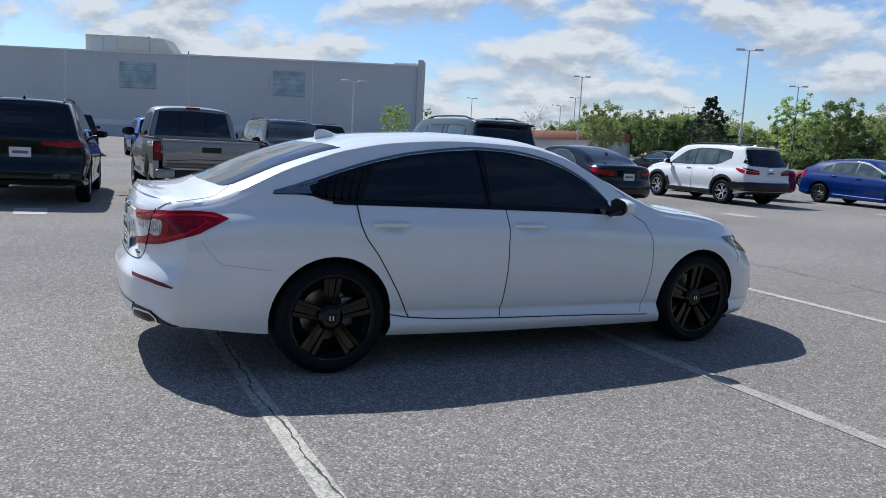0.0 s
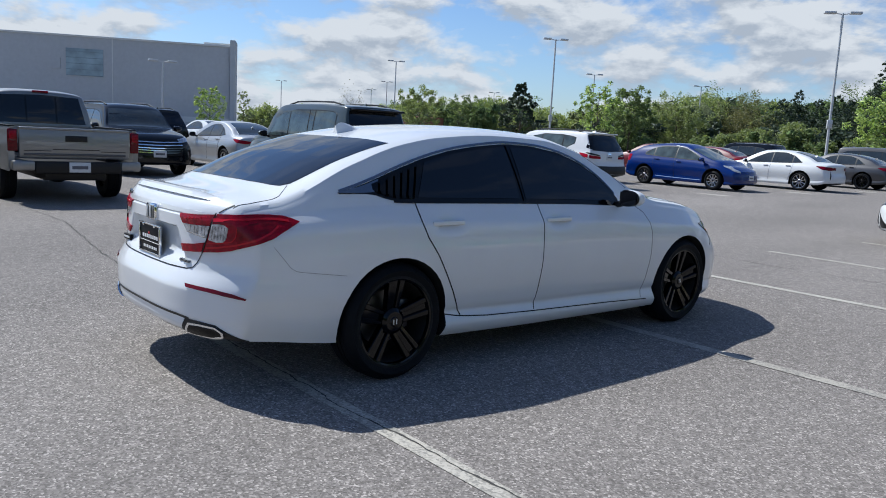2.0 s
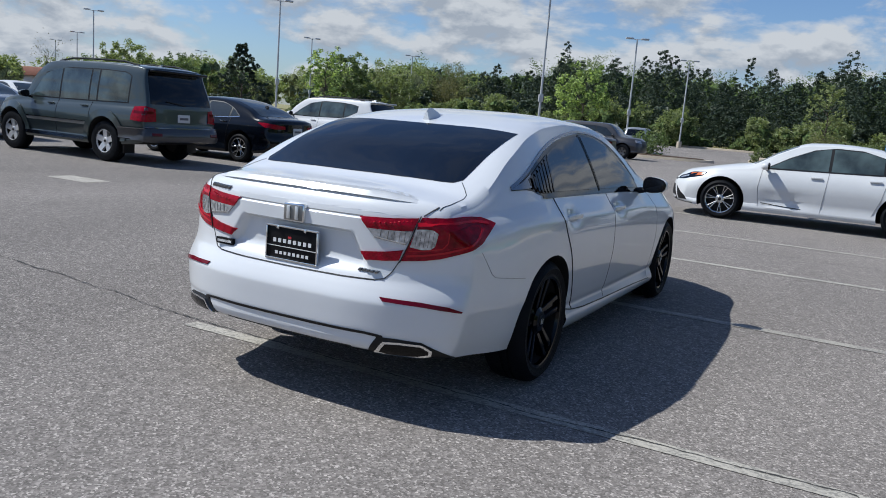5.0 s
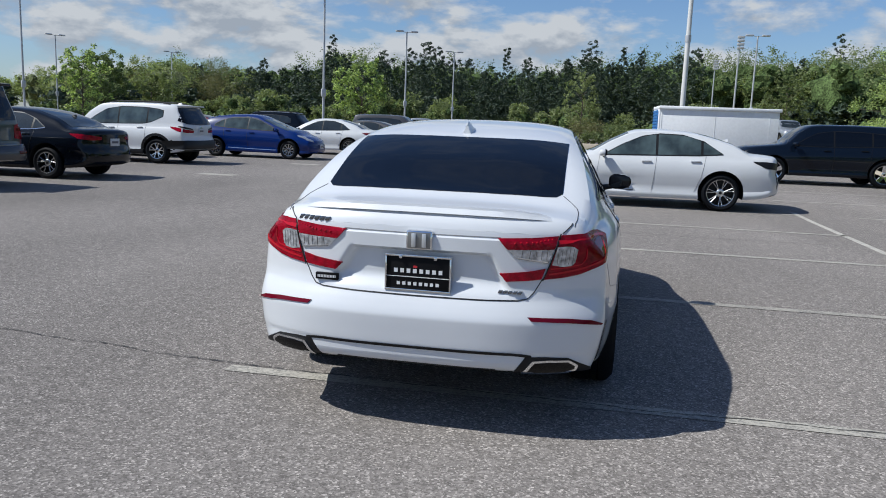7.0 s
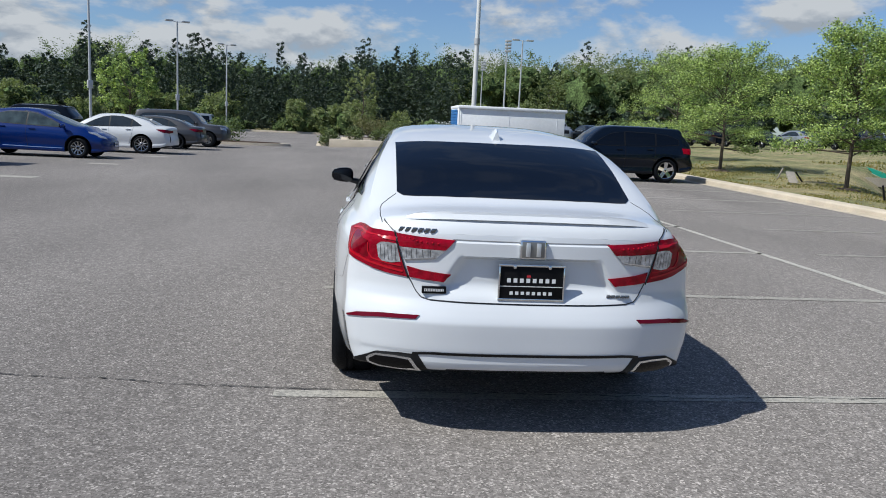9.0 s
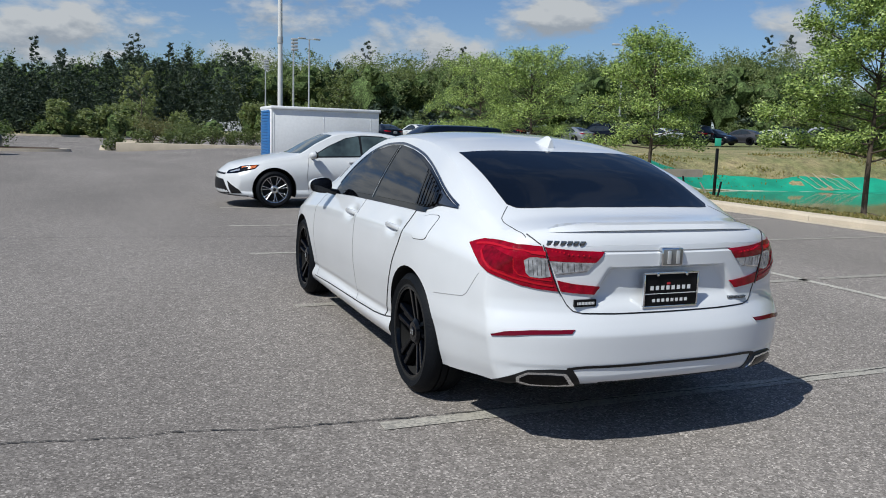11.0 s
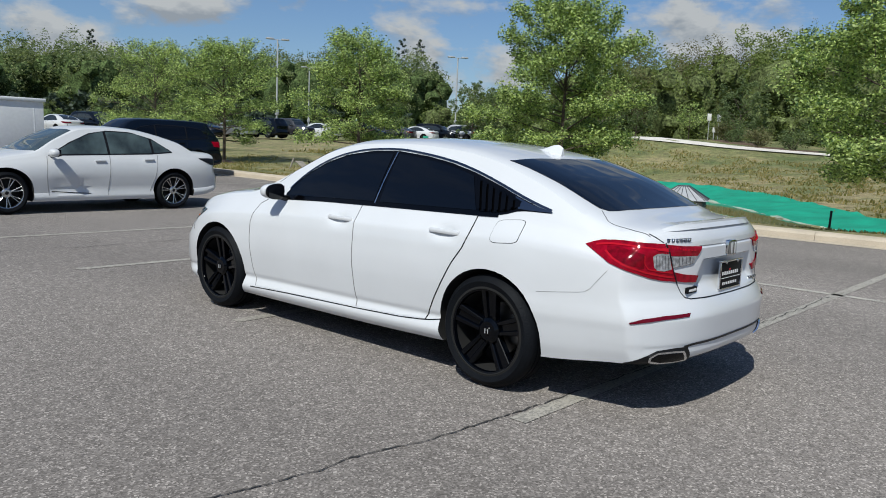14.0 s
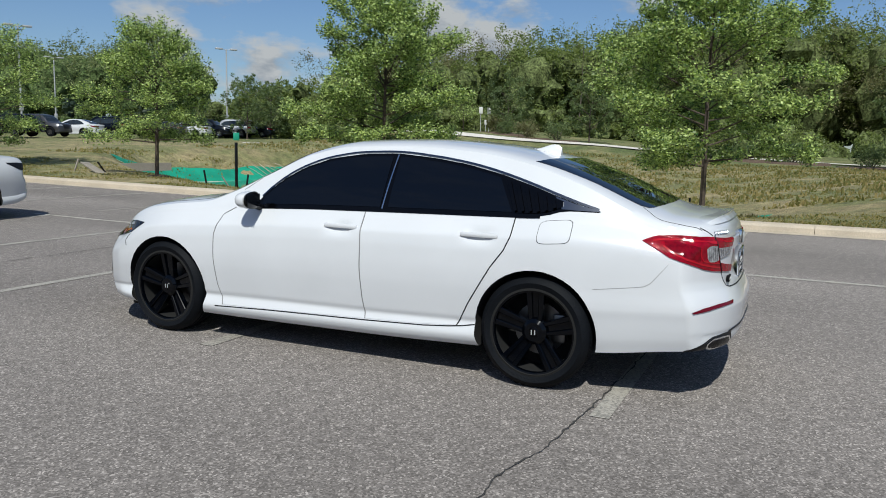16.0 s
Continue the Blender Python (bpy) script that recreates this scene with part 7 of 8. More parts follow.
pr = sedan(4.58, 1.745, 1.49, 2.70, 0.98, roof=(-0.75, 0.0), cowl=1.30, hood=0.72, deck=1.12, glass_b=-2.0, deck_end=1.06)
pr.update(bow_f=(0.30, 2.8), bow_r=(0.20, 3.2))
prius = plain_car("blue_hatchback", "deep blue hybrid hatchback parked nose outwards", pr, BLUE_P, facing(-10.98, 20.3, -90), (10, "plain"), 0.315, 0.215, ALLOY, glass=GLASS_L,
          dlo=([(0.98, 0.93), (0.3, 0.94), (-0.9, 0.99), (-1.42, 1.03)], [(0.96, 0.945), (0.55, 1.15), (0.1, 1.33), (-0.3, 1.38), (-0.75, 1.37), (-1.15, 1.27), (-1.42, 1.12)]), splits=(-1.05, -0.18),
          rg=([(-0.52, -1.85), (0, -1.92), (0.52, -1.85)], [(-0.46, -0.95), (0, -0.9), (0.46, -0.95)]), ws=((1.40, 0.70), (0.40, 0.55)),
          tails=(([(0.70, 0.80), (1.02, 0.80)], [(0.70, 1.02), (1.02, 1.02)], RED_L),), heads=(([(0.50, 0.60), (0.9, 0.66), (1.30, 0.78)], [(0.48, 0.68), (0.9, 0.76), (1.36, 0.83)], CLEAR_L),),
          doors=(((-0.13, 0.28), (-0.16, 0.6), (-0.18, 0.94)), ((-0.90, 0.33), (-1.0, 0.6), (-1.05, 0.97))), front_plate=0.45)
sh_p = Shell(pr)
for mode in "RL":
    sh_p.ribbon("sill_chrome", mode, [(-0.86, 0.325), (0, 0.305), (0.90, 0.295)], 0.020, CHROME, prius, 0.008, 20, "chrome strip along the sill")
    sh_p.ribbon("roof_chrome", mode, [(0.96, 0.955), (0.55, 1.165), (0.1, 1.345), (-0.3, 1.395)], 0.012, DCHROME, prius, 0.006, 20)
sh_p.bm.free()
jr = suv(4.89, 1.88, 1.69, 2.89, 1.0, belt=1.06, hood=0.98, lean=0.36, tumble=0.34)
plain_car("navy_suv", "dark navy people carrier with chrome wheels parked by the kerb", jr, NAVY_P, facing(6.98, 18.3, 91), (5, "five"), 0.37, 0.265, CHROME, arch=0.43, glass=TINT,
          dlo=([(0.95, 1.06), (0.2, 1.05), (-0.9, 1.08), (-1.85, 1.14)], [(0.93, 1.075), (0.6, 1.29), (0.3, 1.44), (-0.2, 1.51), (-0.9, 1.50), (-1.5, 1.45), (-1.85, 1.32)]), splits=(-1.1, -0.12),
          rear_glass="B", rg=([(-0.62, 1.14), (0, 1.12), (0.62, 1.14)], [(-0.52, 1.5), (0, 1.53), (0.52, 1.5)]), ws=((1.25, 0.76), (0.62, 0.62)),
          tails=(([(0.74, 0.88), (1.20, 0.90)], [(0.74, 1.06), (1.24, 1.06)], RED_L),), doors=(((-0.10, 0.36), (-0.12, 0.7), (-0.12, 1.05)), ((-0.95, 0.40), (-1.06, 0.7), (-1.08, 1.06))), chrome_window=False)
fr = suv(4.80, 1.92, 1.78, 2.79, 1.05, belt=1.10, hood=1.06, lean=0.2, tumble=0.26, clear=0.32)
FR_KW = dict(arch=0.45, dlo=([(0.90, 1.11), (0.2, 1.11), (-0.9, 1.12), (-1.9, 1.14)], [(0.88, 1.125), (0.6, 1.36), (0.42, 1.52), (-0.2, 1.60), (-0.9, 1.60), (-1.7, 1.57), (-1.9, 1.46)]), splits=(-1.1, -0.12), rear_glass="B",
             rg=([(-0.66, 1.16), (0, 1.15), (0.66, 1.16)], [(-0.58, 1.6), (0, 1.62), (0.58, 1.6)]), ws=((1.12, 0.78), (0.62, 0.64)), tails=(([(0.70, 0.88), (1.1, 0.88)], [(0.70, 1.08), (1.1, 1.08)], RED_L),),
             heads=(([(0.48, 0.84), (1.05, 0.88)], [(0.48, 0.97), (1.1, 1.0)], CLEAR_L),), grille=(([(-0.45, 0.66), (0, 0.65), (0.45, 0.66)], [(-0.45, 0.95), (0, 0.96), (0.45, 0.95)], TRIM),), doors=(((-0.1, 0.4), (-0.12, 1.08)), ((-0.95, 0.45), (-1.05, 1.1))))
plain_car("grey_suv", "dark grey off-road SUV parked nose outwards", fr, DGREY_P, facing(-10.0, 35.2, -90), (5, "five"), 0.38, 0.22, DISC, **FR_KW)
plain_car("silver_suv", "silver off-road SUV standing alone near the far kerb", fr, SILVER_P, facing(-12.6, 53.2, 6), (5, "five"), 0.38, 0.22, DISC, **FR_KW)


# ---- the pickup truck ----
def pickup():
    car = thing("pickup_truck", "grey pickup truck with a closed tailgate, parked rear outwards", "pickup truck", "parked cars", facing(-11.4, -0.45, 90))
    f, W = 2.62, 0.945
    cab = dict(rear=-0.66, front=f, wb=3.24, H=1.79, W=1.89, stations=40,
               top=((-0.66, 1.74), (-0.4, 1.77), (0.1, 1.79), (0.6, 1.74), (0.95, 1.55), (1.30, 1.24), (1.55, 1.17), (2.2, 1.10), (2.5, 1.02), (f, 0.9)),
               belt=((-0.66, 1.17), (0.6, 1.14), (1.3, 1.08), (2.2, 0.95), (f, 0.8)), sill=((-0.66, 0.40), (f, 0.42)), half=((-0.66, W * 0.98), (0.5, W), (1.6, W), (2.2, W * 0.96), (f, W * 0.9)),
               tail_lean=((0.3, 0.0), (1.1, 0.0), (1.7, 0.10)), bow_r=(0.03, 3.0), bow_f=(0.32, 2.6), lean_reach_r=0.5, tumble=0.24, crown=0.09)
    sh = Shell(cab)
    sh.body(GREY_P, car, 0.46, (1.62,), 0.385, 0.5)
    for mode in "RL":
        sh.patch("window_surround", mode, [(1.05, 1.17), (0.2, 1.17), (-0.56, 1.19)], [(1.03, 1.19), (0.75, 1.42), (0.5, 1.60), (-0.1, 1.66), (-0.5, 1.62), (-0.56, 1.5)], TRIM, car, 0.002, 24, 6)
        sh.patch("side_window", mode, [(0.98, 1.19), (0.28, 1.19)], [(0.97, 1.205), (0.72, 1.41), (0.5, 1.575), (0.28, 1.60)], GLASS, car, 0.005, 14, 6)
        sh.patch("side_window", mode, [(0.22, 1.19), (-0.52, 1.21)], [(0.22, 1.60), (-0.46, 1.6)], GLASS, car, 0.005, 12, 6)
        sh.ribbon("door_gap", mode, [(0.25, 0.5), (0.25, 1.16)], 0.009, TRIM, car, 0.001, 8)
        mirror(car, 1 if mode == "R" else -1, (1 if mode == "R" else -1) * 1.06, 0.95, 1.24, GREY_P, 1.2)
    sh.patch("rear_window", "B", [(-0.72, 1.20), (0.72, 1.20)], [(-0.62, 1.66), (0, 1.69), (0.62, 1.66)], TINT, car, 0.004, 14, 6, "dark sliding rear window")
    for x in (-0.24, 0.24):
        sh.ribbon("window_divider", "B", [(x, 1.22), (x, 1.66)], 0.025, GLOSS_BLACK, car, 0.008, 6)
    sh.patch("windscreen", "T", [(-0.76, 1.24), (0, 1.34), (0.76, 1.24)], [(-0.66, 0.72), (0, 0.76), (0.66, 0.72)], GLASS, car, 0.003, 12, 6)
    hit, _ = sh.cast("T", 0, -0.5)
    part("high_brake_lamp", box_bm(-0.13, 0.13, -0.585, -0.55, 1.725, 1.76, 0.01), RED_L, car)
    sh.bm.free()
    # load bed: two sides, floor, bulkhead, arches cut by the sides' own outline
    y0, y1 = -2.68, -0.68
    for sg in (-1, 1):
        verts, faces = [], []
        ys = list(np.linspace(y0, y1, 41))
        for y in ys:
            d = 0.47**2 - (y + 1.62) ** 2
            zb = max(0.50, 0.385 + math.sqrt(d)) if d > 0 else 0.50
            for x, z in ((0.935, zb), (0.945, min(zb + 0.05, 1.0)), (0.945, 0.80 if zb < 0.78 else zb + 0.02), (0.93, 1.10), (0.92, 1.155), (0.86, 1.165), (0.86, max(zb, 0.62))):
                verts.append((sg * x, y, z))
        for i in range(len(ys) - 1):
            for k in range(7):
                a = i * 7
                faces.append((a + k, a + (k + 1) % 7, a + 7 + (k + 1) % 7, a + 7 + k))
        bm = bmesh.new()
        vs = [bm.verts.new(v) for v in verts]
        for q in faces:
            try:
                bm.faces.new([vs[i] for i in q])
            except ValueError:
                pass
        bm.faces.new([vs[k] for k in range(7)])
        bm.faces.new([vs[-7 + k] for k in range(7)])
        bmesh.ops.recalc_face_normals(bm, faces=bm.faces)
        part("bed_side", bm, GREY_P, car, angle=30)
        part("bed_rail_cap", box_bm(sg * 0.89 - 0.045, sg * 0.89 + 0.045, y0 + 0.05, y1, 1.166, 1.185, 0.006), TRIM, car)
        part("tail_lamp", box_bm(sg * 0.885 - 0.068, sg * 0.885 + 0.068, y0 - 0.025, y0 + 0.02, 0.80, 1.13, 0.018), RED_K, car, "dark red upright tail lamp")
        part("brake_light", box_bm(sg * 0.885 - 0.045, sg * 0.885 + 0.045, y0 - 0.030, y0 - 0.0255, 0.98, 1.10, 0.0015), RED_L, car)
        part("bumper_corner", box_bm(min(sg * 0.62, sg * 0.93), max(sg * 0.62, sg * 0.93), y0 - 0.20, y0 - 0.02, 0.52, 0.67, 0.035), GREY_P, car, "grey bumper end")
        part("inner_arch", box_bm(min(sg * 0.60, sg * 0.85), max(sg * 0.60, sg * 0.85), -2.1, -1.14, 0.75, 0.92, 0.04), TRIM, car)
    part("bed_floor", box_bm(-0.86, 0.86, y0 + 0.05, y1, 0.56, 0.62), TRIM, car)
    part("bulkhead", box_bm(-0.86, 0.86, y1 - 0.04, y1, 0.62, 1.16), GREY_P, car)
    gate = part("tailgate", box_bm(-0.80, 0.80, y0 - 0.02, y0 + 0.05, 0.70, 1.15, 0.02), GREY_P, car, "closed tailgate")
    part("gate_handle", box_bm(-0.16, 0.16, y0 - 0.035, y0 - 0.021, 0.96, 1.05, 0.005), TRIM, gate)
    part("gate_step", box_bm(-0.74, 0.74, y0 - 0.032, y0 - 0.021, 0.74, 0.775, 0.005), DGREY_P, gate)
    # pressed creases drawn as dark bars in place of their shade
    for sg in (-1, 1):
        part("gate_crease", box_bm(min(sg * 0.36, sg * 0.74), max(sg * 0.36, sg * 0.74), y0 - 0.030, y0 - 0.021, 0.808, 0.818, 0.003), TRIM, gate)
    part("gate_crease", box_bm(-0.34, 0.34, y0 - 0.030, y0 - 0.021, 0.832, 0.842, 0.003), TRIM, gate)
    part("gate_top_lip", box_bm(-0.80, 0.80, y0 - 0.045, y0 + 0.04, 1.13, 1.165, 0.012), GREY_P, gate)
    part("bumper_step", box_bm(-0.617, 0.617, y0 - 0.19, y0 - 0.03, 0.48, 0.66, 0.02), TRIM, car)
    pl = part("number_plate", box_bm(-0.155, 0.155, y0 - 0.205, y0 - 0.192, 0.50, 0.655, 0.003), PLATE_W, car)
    part("print", box_bm(-0.115, 0.115, y0 - 0.2065, y0 - 0.2055, 0.55, 0.60), INK_K, pl, smooth=False)
    part("chassis", box_bm(-0.45, 0.45, y0, 1.0, 0.36, 0.55, 0.03), TRIM, car)
    for x in (-0.80, 0.80):
        for y in (-1.62, 1.62):
            wheel(car, x, y, 0.385, 0.21, 0.25, (5, "five"), ALLOY, TRIM, detail=False)


pickup()

# ---- cars far behind: the same kinds again ----
rng = random.Random(5)
far_kinds = [o for o in scene.objects if o.parent is None and o.get("group") == "parked cars" and o.name.split(".")[0] in
             ("white_sedan", "grey_sedan", "black_sedan", "silver_sedan", "blue_suv", "dark_suv", "black_suv", "grey_suv", "silver_suv", "red_sedan")]
by = {o.name: o for o in far_kinds}


def again(kind, x, y, heading, label, z=None):
    c = copy_thing(by[kind], facing(x, y, heading, z))
    tagged(c, label, group="far cars")
    return c


again("dark_suv", -23.5, 5.6, 90, "dark SUV two rows back")
again("black_sedan", -27.5, -2.6, 90, "dark saloon two rows back")
again("black_suv", -33.0, -2.2, 90, "black SUV far back in the rows")
again("white_sedan", -31.0, 24.0, 90, "white saloon a row back")
again("silver_sedan", -27.0, 19.5, 90, "silver saloon a row back")
again("white_sedan", -29.0, 15.5, -90, "white saloon a row back, nose outwards")
again("black_sedan", -30.0, 28.5, 90, "black saloon a row back")
again("red_sedan", -19.0, 29.5, 90, "dark red saloon behind the blue hatchback")
again("white_sedan", -35.0, 13.0, 92, "white saloon far back")
again("dark_suv", -17.5, 35.5, 90, "dark SUV behind the front row")
again("red_sedan", -17.5, 32.0, 90, "dark red car behind the white saloon")
# the next lot beyond the grass
for k, kind in enumerate(("silver_suv", "black_sedan", "white_sedan", "dark_suv", "grey_sedan", "black_suv", "black_sedan", "silver_sedan", "dark_suv", "grey_suv", "white_sedan", "black_suv", "black_sedan", "grey_sedan", "white_sedan", "dark_suv", "silver_suv", "black_sedan")):
    t = k / 17
    x, y = 14.5 + 46 * t, 57.5 - 8.0 * t
    again(kind, x, y, (8 if k % 3 else 188) + 12 * t, "parked car in the next lot beyond the grass", grass_z(x, y) + 0.12)

# ---- trees ----
def leaf_cloud(centres, radii, n, size, rng, weight=None, corners=4, lift=0.0):
    """Leaves as small folded blades scattered through clumps."""
    k = len(centres)
    pick = rng.integers(0, k, n) if weight is None else rng.choice(k, n, p=weight / weight.sum())
    d = rng.normal(size=(n, 3))
    d /= np.linalg.norm(d, axis=1)[:, None]
    rad = rng.random(n) ** 0.45
    c = centres[pick] + d * (radii[pick] * rad)[:, None]
    a = rng.normal(size=(n, 3))
    a[:, 2] *= 0.6
    a /= np.linalg.norm(a, axis=1)[:, None]
    b = np.cross(a, d + [0, 0, lift] + 0.6 * rng.normal(size=(n, 3)))
    b /= np.linalg.norm(b, axis=1)[:, None] + 1e-9
    s = size * (0.6 + 0.8 * rng.random(n))[:, None]
    up = np.cross(a, b)
    if corners == 3:
        return np.stack([c - a * s, c + b * s * 0.85, c + a * s], 1).reshape(-1, 3)
    v = np.stack([c - a * s, c + b * s * 0.5 + up * s * 0.12, c + a * s, c - b * s * 0.5 + up * s * 0.12], 1)
    return v.reshape(-1, 3)


CROWN = curve(((0.0, 0.80), (0.15, 1.0), (0.32, 1.0), (0.55, 0.80), (0.78, 0.50), (1.0, 0.16)))


def young_tree(x, y, H, spread_r, seed, base=1.0, n=24000, label="young street tree in fresh leaf on a thin trunk", shoots=14):
    rng = np.random.default_rng(seed)
    e = thing("street_tree", label, "tree", "verge trees", Matrix.Translation((x, y, grass_z(x, y) - 0.05)))
    bm = bmesh.new()
    trunk = [Vector((0, 0, -0.2))]
    for k in range(1, 9):
        t = k / 8
        trunk.append(Vector((0.10 * math.sin(t * 4 + seed) * t, 0.08 * math.cos(t * 3 + seed) * t, H * 0.88 * t)))
    for i, (a, b) in enumerate(zip(trunk, trunk[1:])):
        add_tube(bm, a, b, 0.060 * (1 - i / 9) + 0.008, 0.060 * (1 - (i + 1) / 9) + 0.008, 9, False)
    tips, rad = [], []
    nl = 36
    for k in range(nl):
        t = k / (nl - 1)
        h = base + 0.1 + (H * 0.84 - base) * t
        f = h / (H * 0.88) * 8
        i = min(7, int(f))
        p = trunk[i].lerp(trunk[i + 1], 0.5)
        p.z = h
        ang = 2.4 * k + rng.normal() * 0.35
        reach = spread_r * CROWN(t) * (0.52 + 0.64 * rng.random())
        rise = 0.10 + 0.85 * t ** 1.3 + 0.12 * rng.normal()
        out = Vector((math.cos(ang), math.sin(ang), 0))
        mid = p + out * reach * 0.5 + Vector((0, 0, reach * rise * 0.55))
        tip = p + out * reach + Vector((0, 0, reach * rise * (0.75 if t < 0.5 else 1.0)))
        tip.z = max(tip.z, base + 0.05)
        r0 = 0.024 * (1 - 0.55 * t)
        add_tube(bm, p, mid, r0, r0 * 0.65, 6, False)
        add_tube(bm, mid, tip, r0 * 0.65, 0.005, 6, False)
        side = Vector((-out.y, out.x, 0))
        tips.append(tip)
        rad.append(0.16)
        m = max(4, int(7 * reach / spread_r + 2))
        for w in range(m):
            u = 0.30 + 0.7 * (w + rng.random()) / m
            j = p.lerp(mid, u * 2) if u < 0.5 else mid.lerp(tip, u * 2 - 1)
            ln = (0.24 + 0.34 * rng.random()) * (1.25 - 0.6 * u) * spread_r / 2.2
            q = j + side * ln * (1 if w % 2 else -1) + out * ln * 0.5 + Vector((0, 0, ln * (0.1 + 0.5 * rng.random() + 0.3 * t)))
            add_tube(bm, j, q, 0.007, 0.003, 4, False)
            tips += [q, j.lerp(q, 0.5)]
            rad += [0.13 + 0.10 * rng.random(), 0.10 + 0.08 * rng.random()]
    # upright shoots that stand out of the crown
    for k in range(shoots):
        a = rng.random() * 6.28
        c = trunk[5 + k % 3] + Vector((math.cos(a), math.sin(a), 0)) * spread_r * (0.20 + 0.55 * rng.random()) * (1.0 if k % 3 == 0 else 0.7)
        q = c + Vector((math.cos(a) * 0.35 + rng.normal() * 0.12, math.sin(a) * 0.35 + rng.normal() * 0.12, 0.6 + 0.7 * rng.random()))
        if k < 2:
            q = trunk[-1] + Vector((rng.normal() * 0.12, rng.normal() * 0.12, 0.12 * H))
        add_tube(bm, trunk[5] if k > 1 else trunk[-2], c, 0.012, 0.008, 5, False)
        add_tube(bm, c, q, 0.009, 0.003, 5, False)
        for u in (0.1, 0.35, 0.6, 0.8, 1.0):
            tips.append(c.lerp(q, u) + Vector(rng.normal(size=3) * 0.05))
            rad.append(0.17 - 0.08 * u)
    part("trunk", bm, BARK, e)
    rad = np.array(rad)
    v = leaf_cloud(np.array([tuple(t) for t in tips]), rad * 1.4, n, 0.037, rng, weight=rad ** 1.5, lift=0.7)
    crown = quads("crown", v, LEAF_PEAR)
    crown.parent = e
    bm = bmesh.new()
    bmesh.ops.create_cone(bm, cap_ends=True, segments=18, radius1=0.42, radius2=0.22, depth=0.08, matrix=Matrix.Translation((0, 0, 0.07)))
    part("mulch_ring", bm, MULCH, e)
    return e


young_tree(13.0, -0.75, 5.7, 2.65, 11, 0.95, 66000)
young_tree(13.0, 7.35, 5.5, 2.3, 12, 1.15, 62000)
young_tree(13.0, 15.3, 4.7, 2.15, 13, 0.9, 36000, "young street tree with long upright shoots in the verge", 20)
young_tree(12.6, 22.6, 4.7, 2.35, 14, 0.8, 30000, shoots=16)
young_tree(14.0, 30.5, 5.0, 2.9, 15, 0.8, 26000)
young_tree(13.5, -10.5, 5.6, 2.7, 16, 0.9, 24000)


def woods(name, mat, label, trees, rng, leaf, count, kind_shape, mass=None):
    """Many far trees of one sort in one mesh: lobes, on each lobe small clumps, in each clump leaves."""
    out, inner = [], []
    for x, y, z, h, r in trees:
        if kind_shape == "pine":
            m = 40
            t = 0.10 + 0.89 * np.linspace(0, 1.0, m) ** 0.9
            rr = r * (1.03 - t) ** 0.80 * (0.50 + 0.75 * rng.random(m)) + 0.12
            ang = 2.4 * np.arange(m) + rng.normal(size=m) * 0.3
            c = np.stack([x + np.cos(ang) * rr * 0.7, y + np.sin(ang) * rr * 0.7, z + h * t], 1)
            lr = rr * 0.44 + 0.08
        else:
            m = 13
            d = rng.normal(size=(m, 3))
            d /= np.linalg.norm(d, axis=1)[:, None]
            q = 0.45 + 0.45 * rng.random(m)
            low = 0.12 if kind_shape == "bush" else 0.26
            c = np.stack([x + d[:, 0] * r * q, y + d[:, 1] * r * q, z + h * (low + (1 - low) * (0.5 + 0.46 * d[:, 2] * q)) - 0.1 * r], 1)
            lr = r * (0.26 + 0.26 * rng.random(m))
        # facets of the darker inner colour, standing in for shade in the crown
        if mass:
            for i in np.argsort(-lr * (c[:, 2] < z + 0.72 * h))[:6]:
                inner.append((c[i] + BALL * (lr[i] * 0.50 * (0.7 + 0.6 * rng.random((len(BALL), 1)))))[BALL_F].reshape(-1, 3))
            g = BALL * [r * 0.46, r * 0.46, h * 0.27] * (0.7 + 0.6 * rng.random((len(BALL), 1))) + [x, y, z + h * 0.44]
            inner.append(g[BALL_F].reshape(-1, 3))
        # clumps on the lobes
        k = max(3, int(count / m / 14))
        cc = np.repeat(c, k, 0)
        cl = np.repeat(lr, k)
        dd = rng.normal(size=(m * k, 3))
        dd /= np.linalg.norm(dd, axis=1)[:, None]
        if kind_shape == "pine":
            dd[:, 2] *= 0.32
        cc = cc + dd * (cl * (0.50 + 0.35 * rng.random(m * k)))[:, None]
        out.append(leaf_cloud(cc, cl * 0.30 + leaf * 0.8, count, leaf, rng, corners=3))
    ob = quads(name, np.concatenate(out), mat, 3)
    tagged(ob, label, "woods", kind="stuff")
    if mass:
        tagged(quads(name + "_inside", np.concatenate(inner), mass, 3), "dense inner foliage of the woods, shade put into its colour", "woods", kind="stuff")
    return ob


def ball():
    """A unit sphere of small facets."""
    bm = bmesh.new()
    bmesh.ops.create_icosphere(bm, subdivisions=2, radius=1.0)
    v = np.array([tuple(p.co) for p in bm.verts])
    f = np.array([[p.index for p in q.verts] for q in bm.faces])
    bm.free()
    return v, f


BALL, BALL_F = ball()
R2 = np.random.default_rng(77)
EYE = np.array([0.5, -5.0])


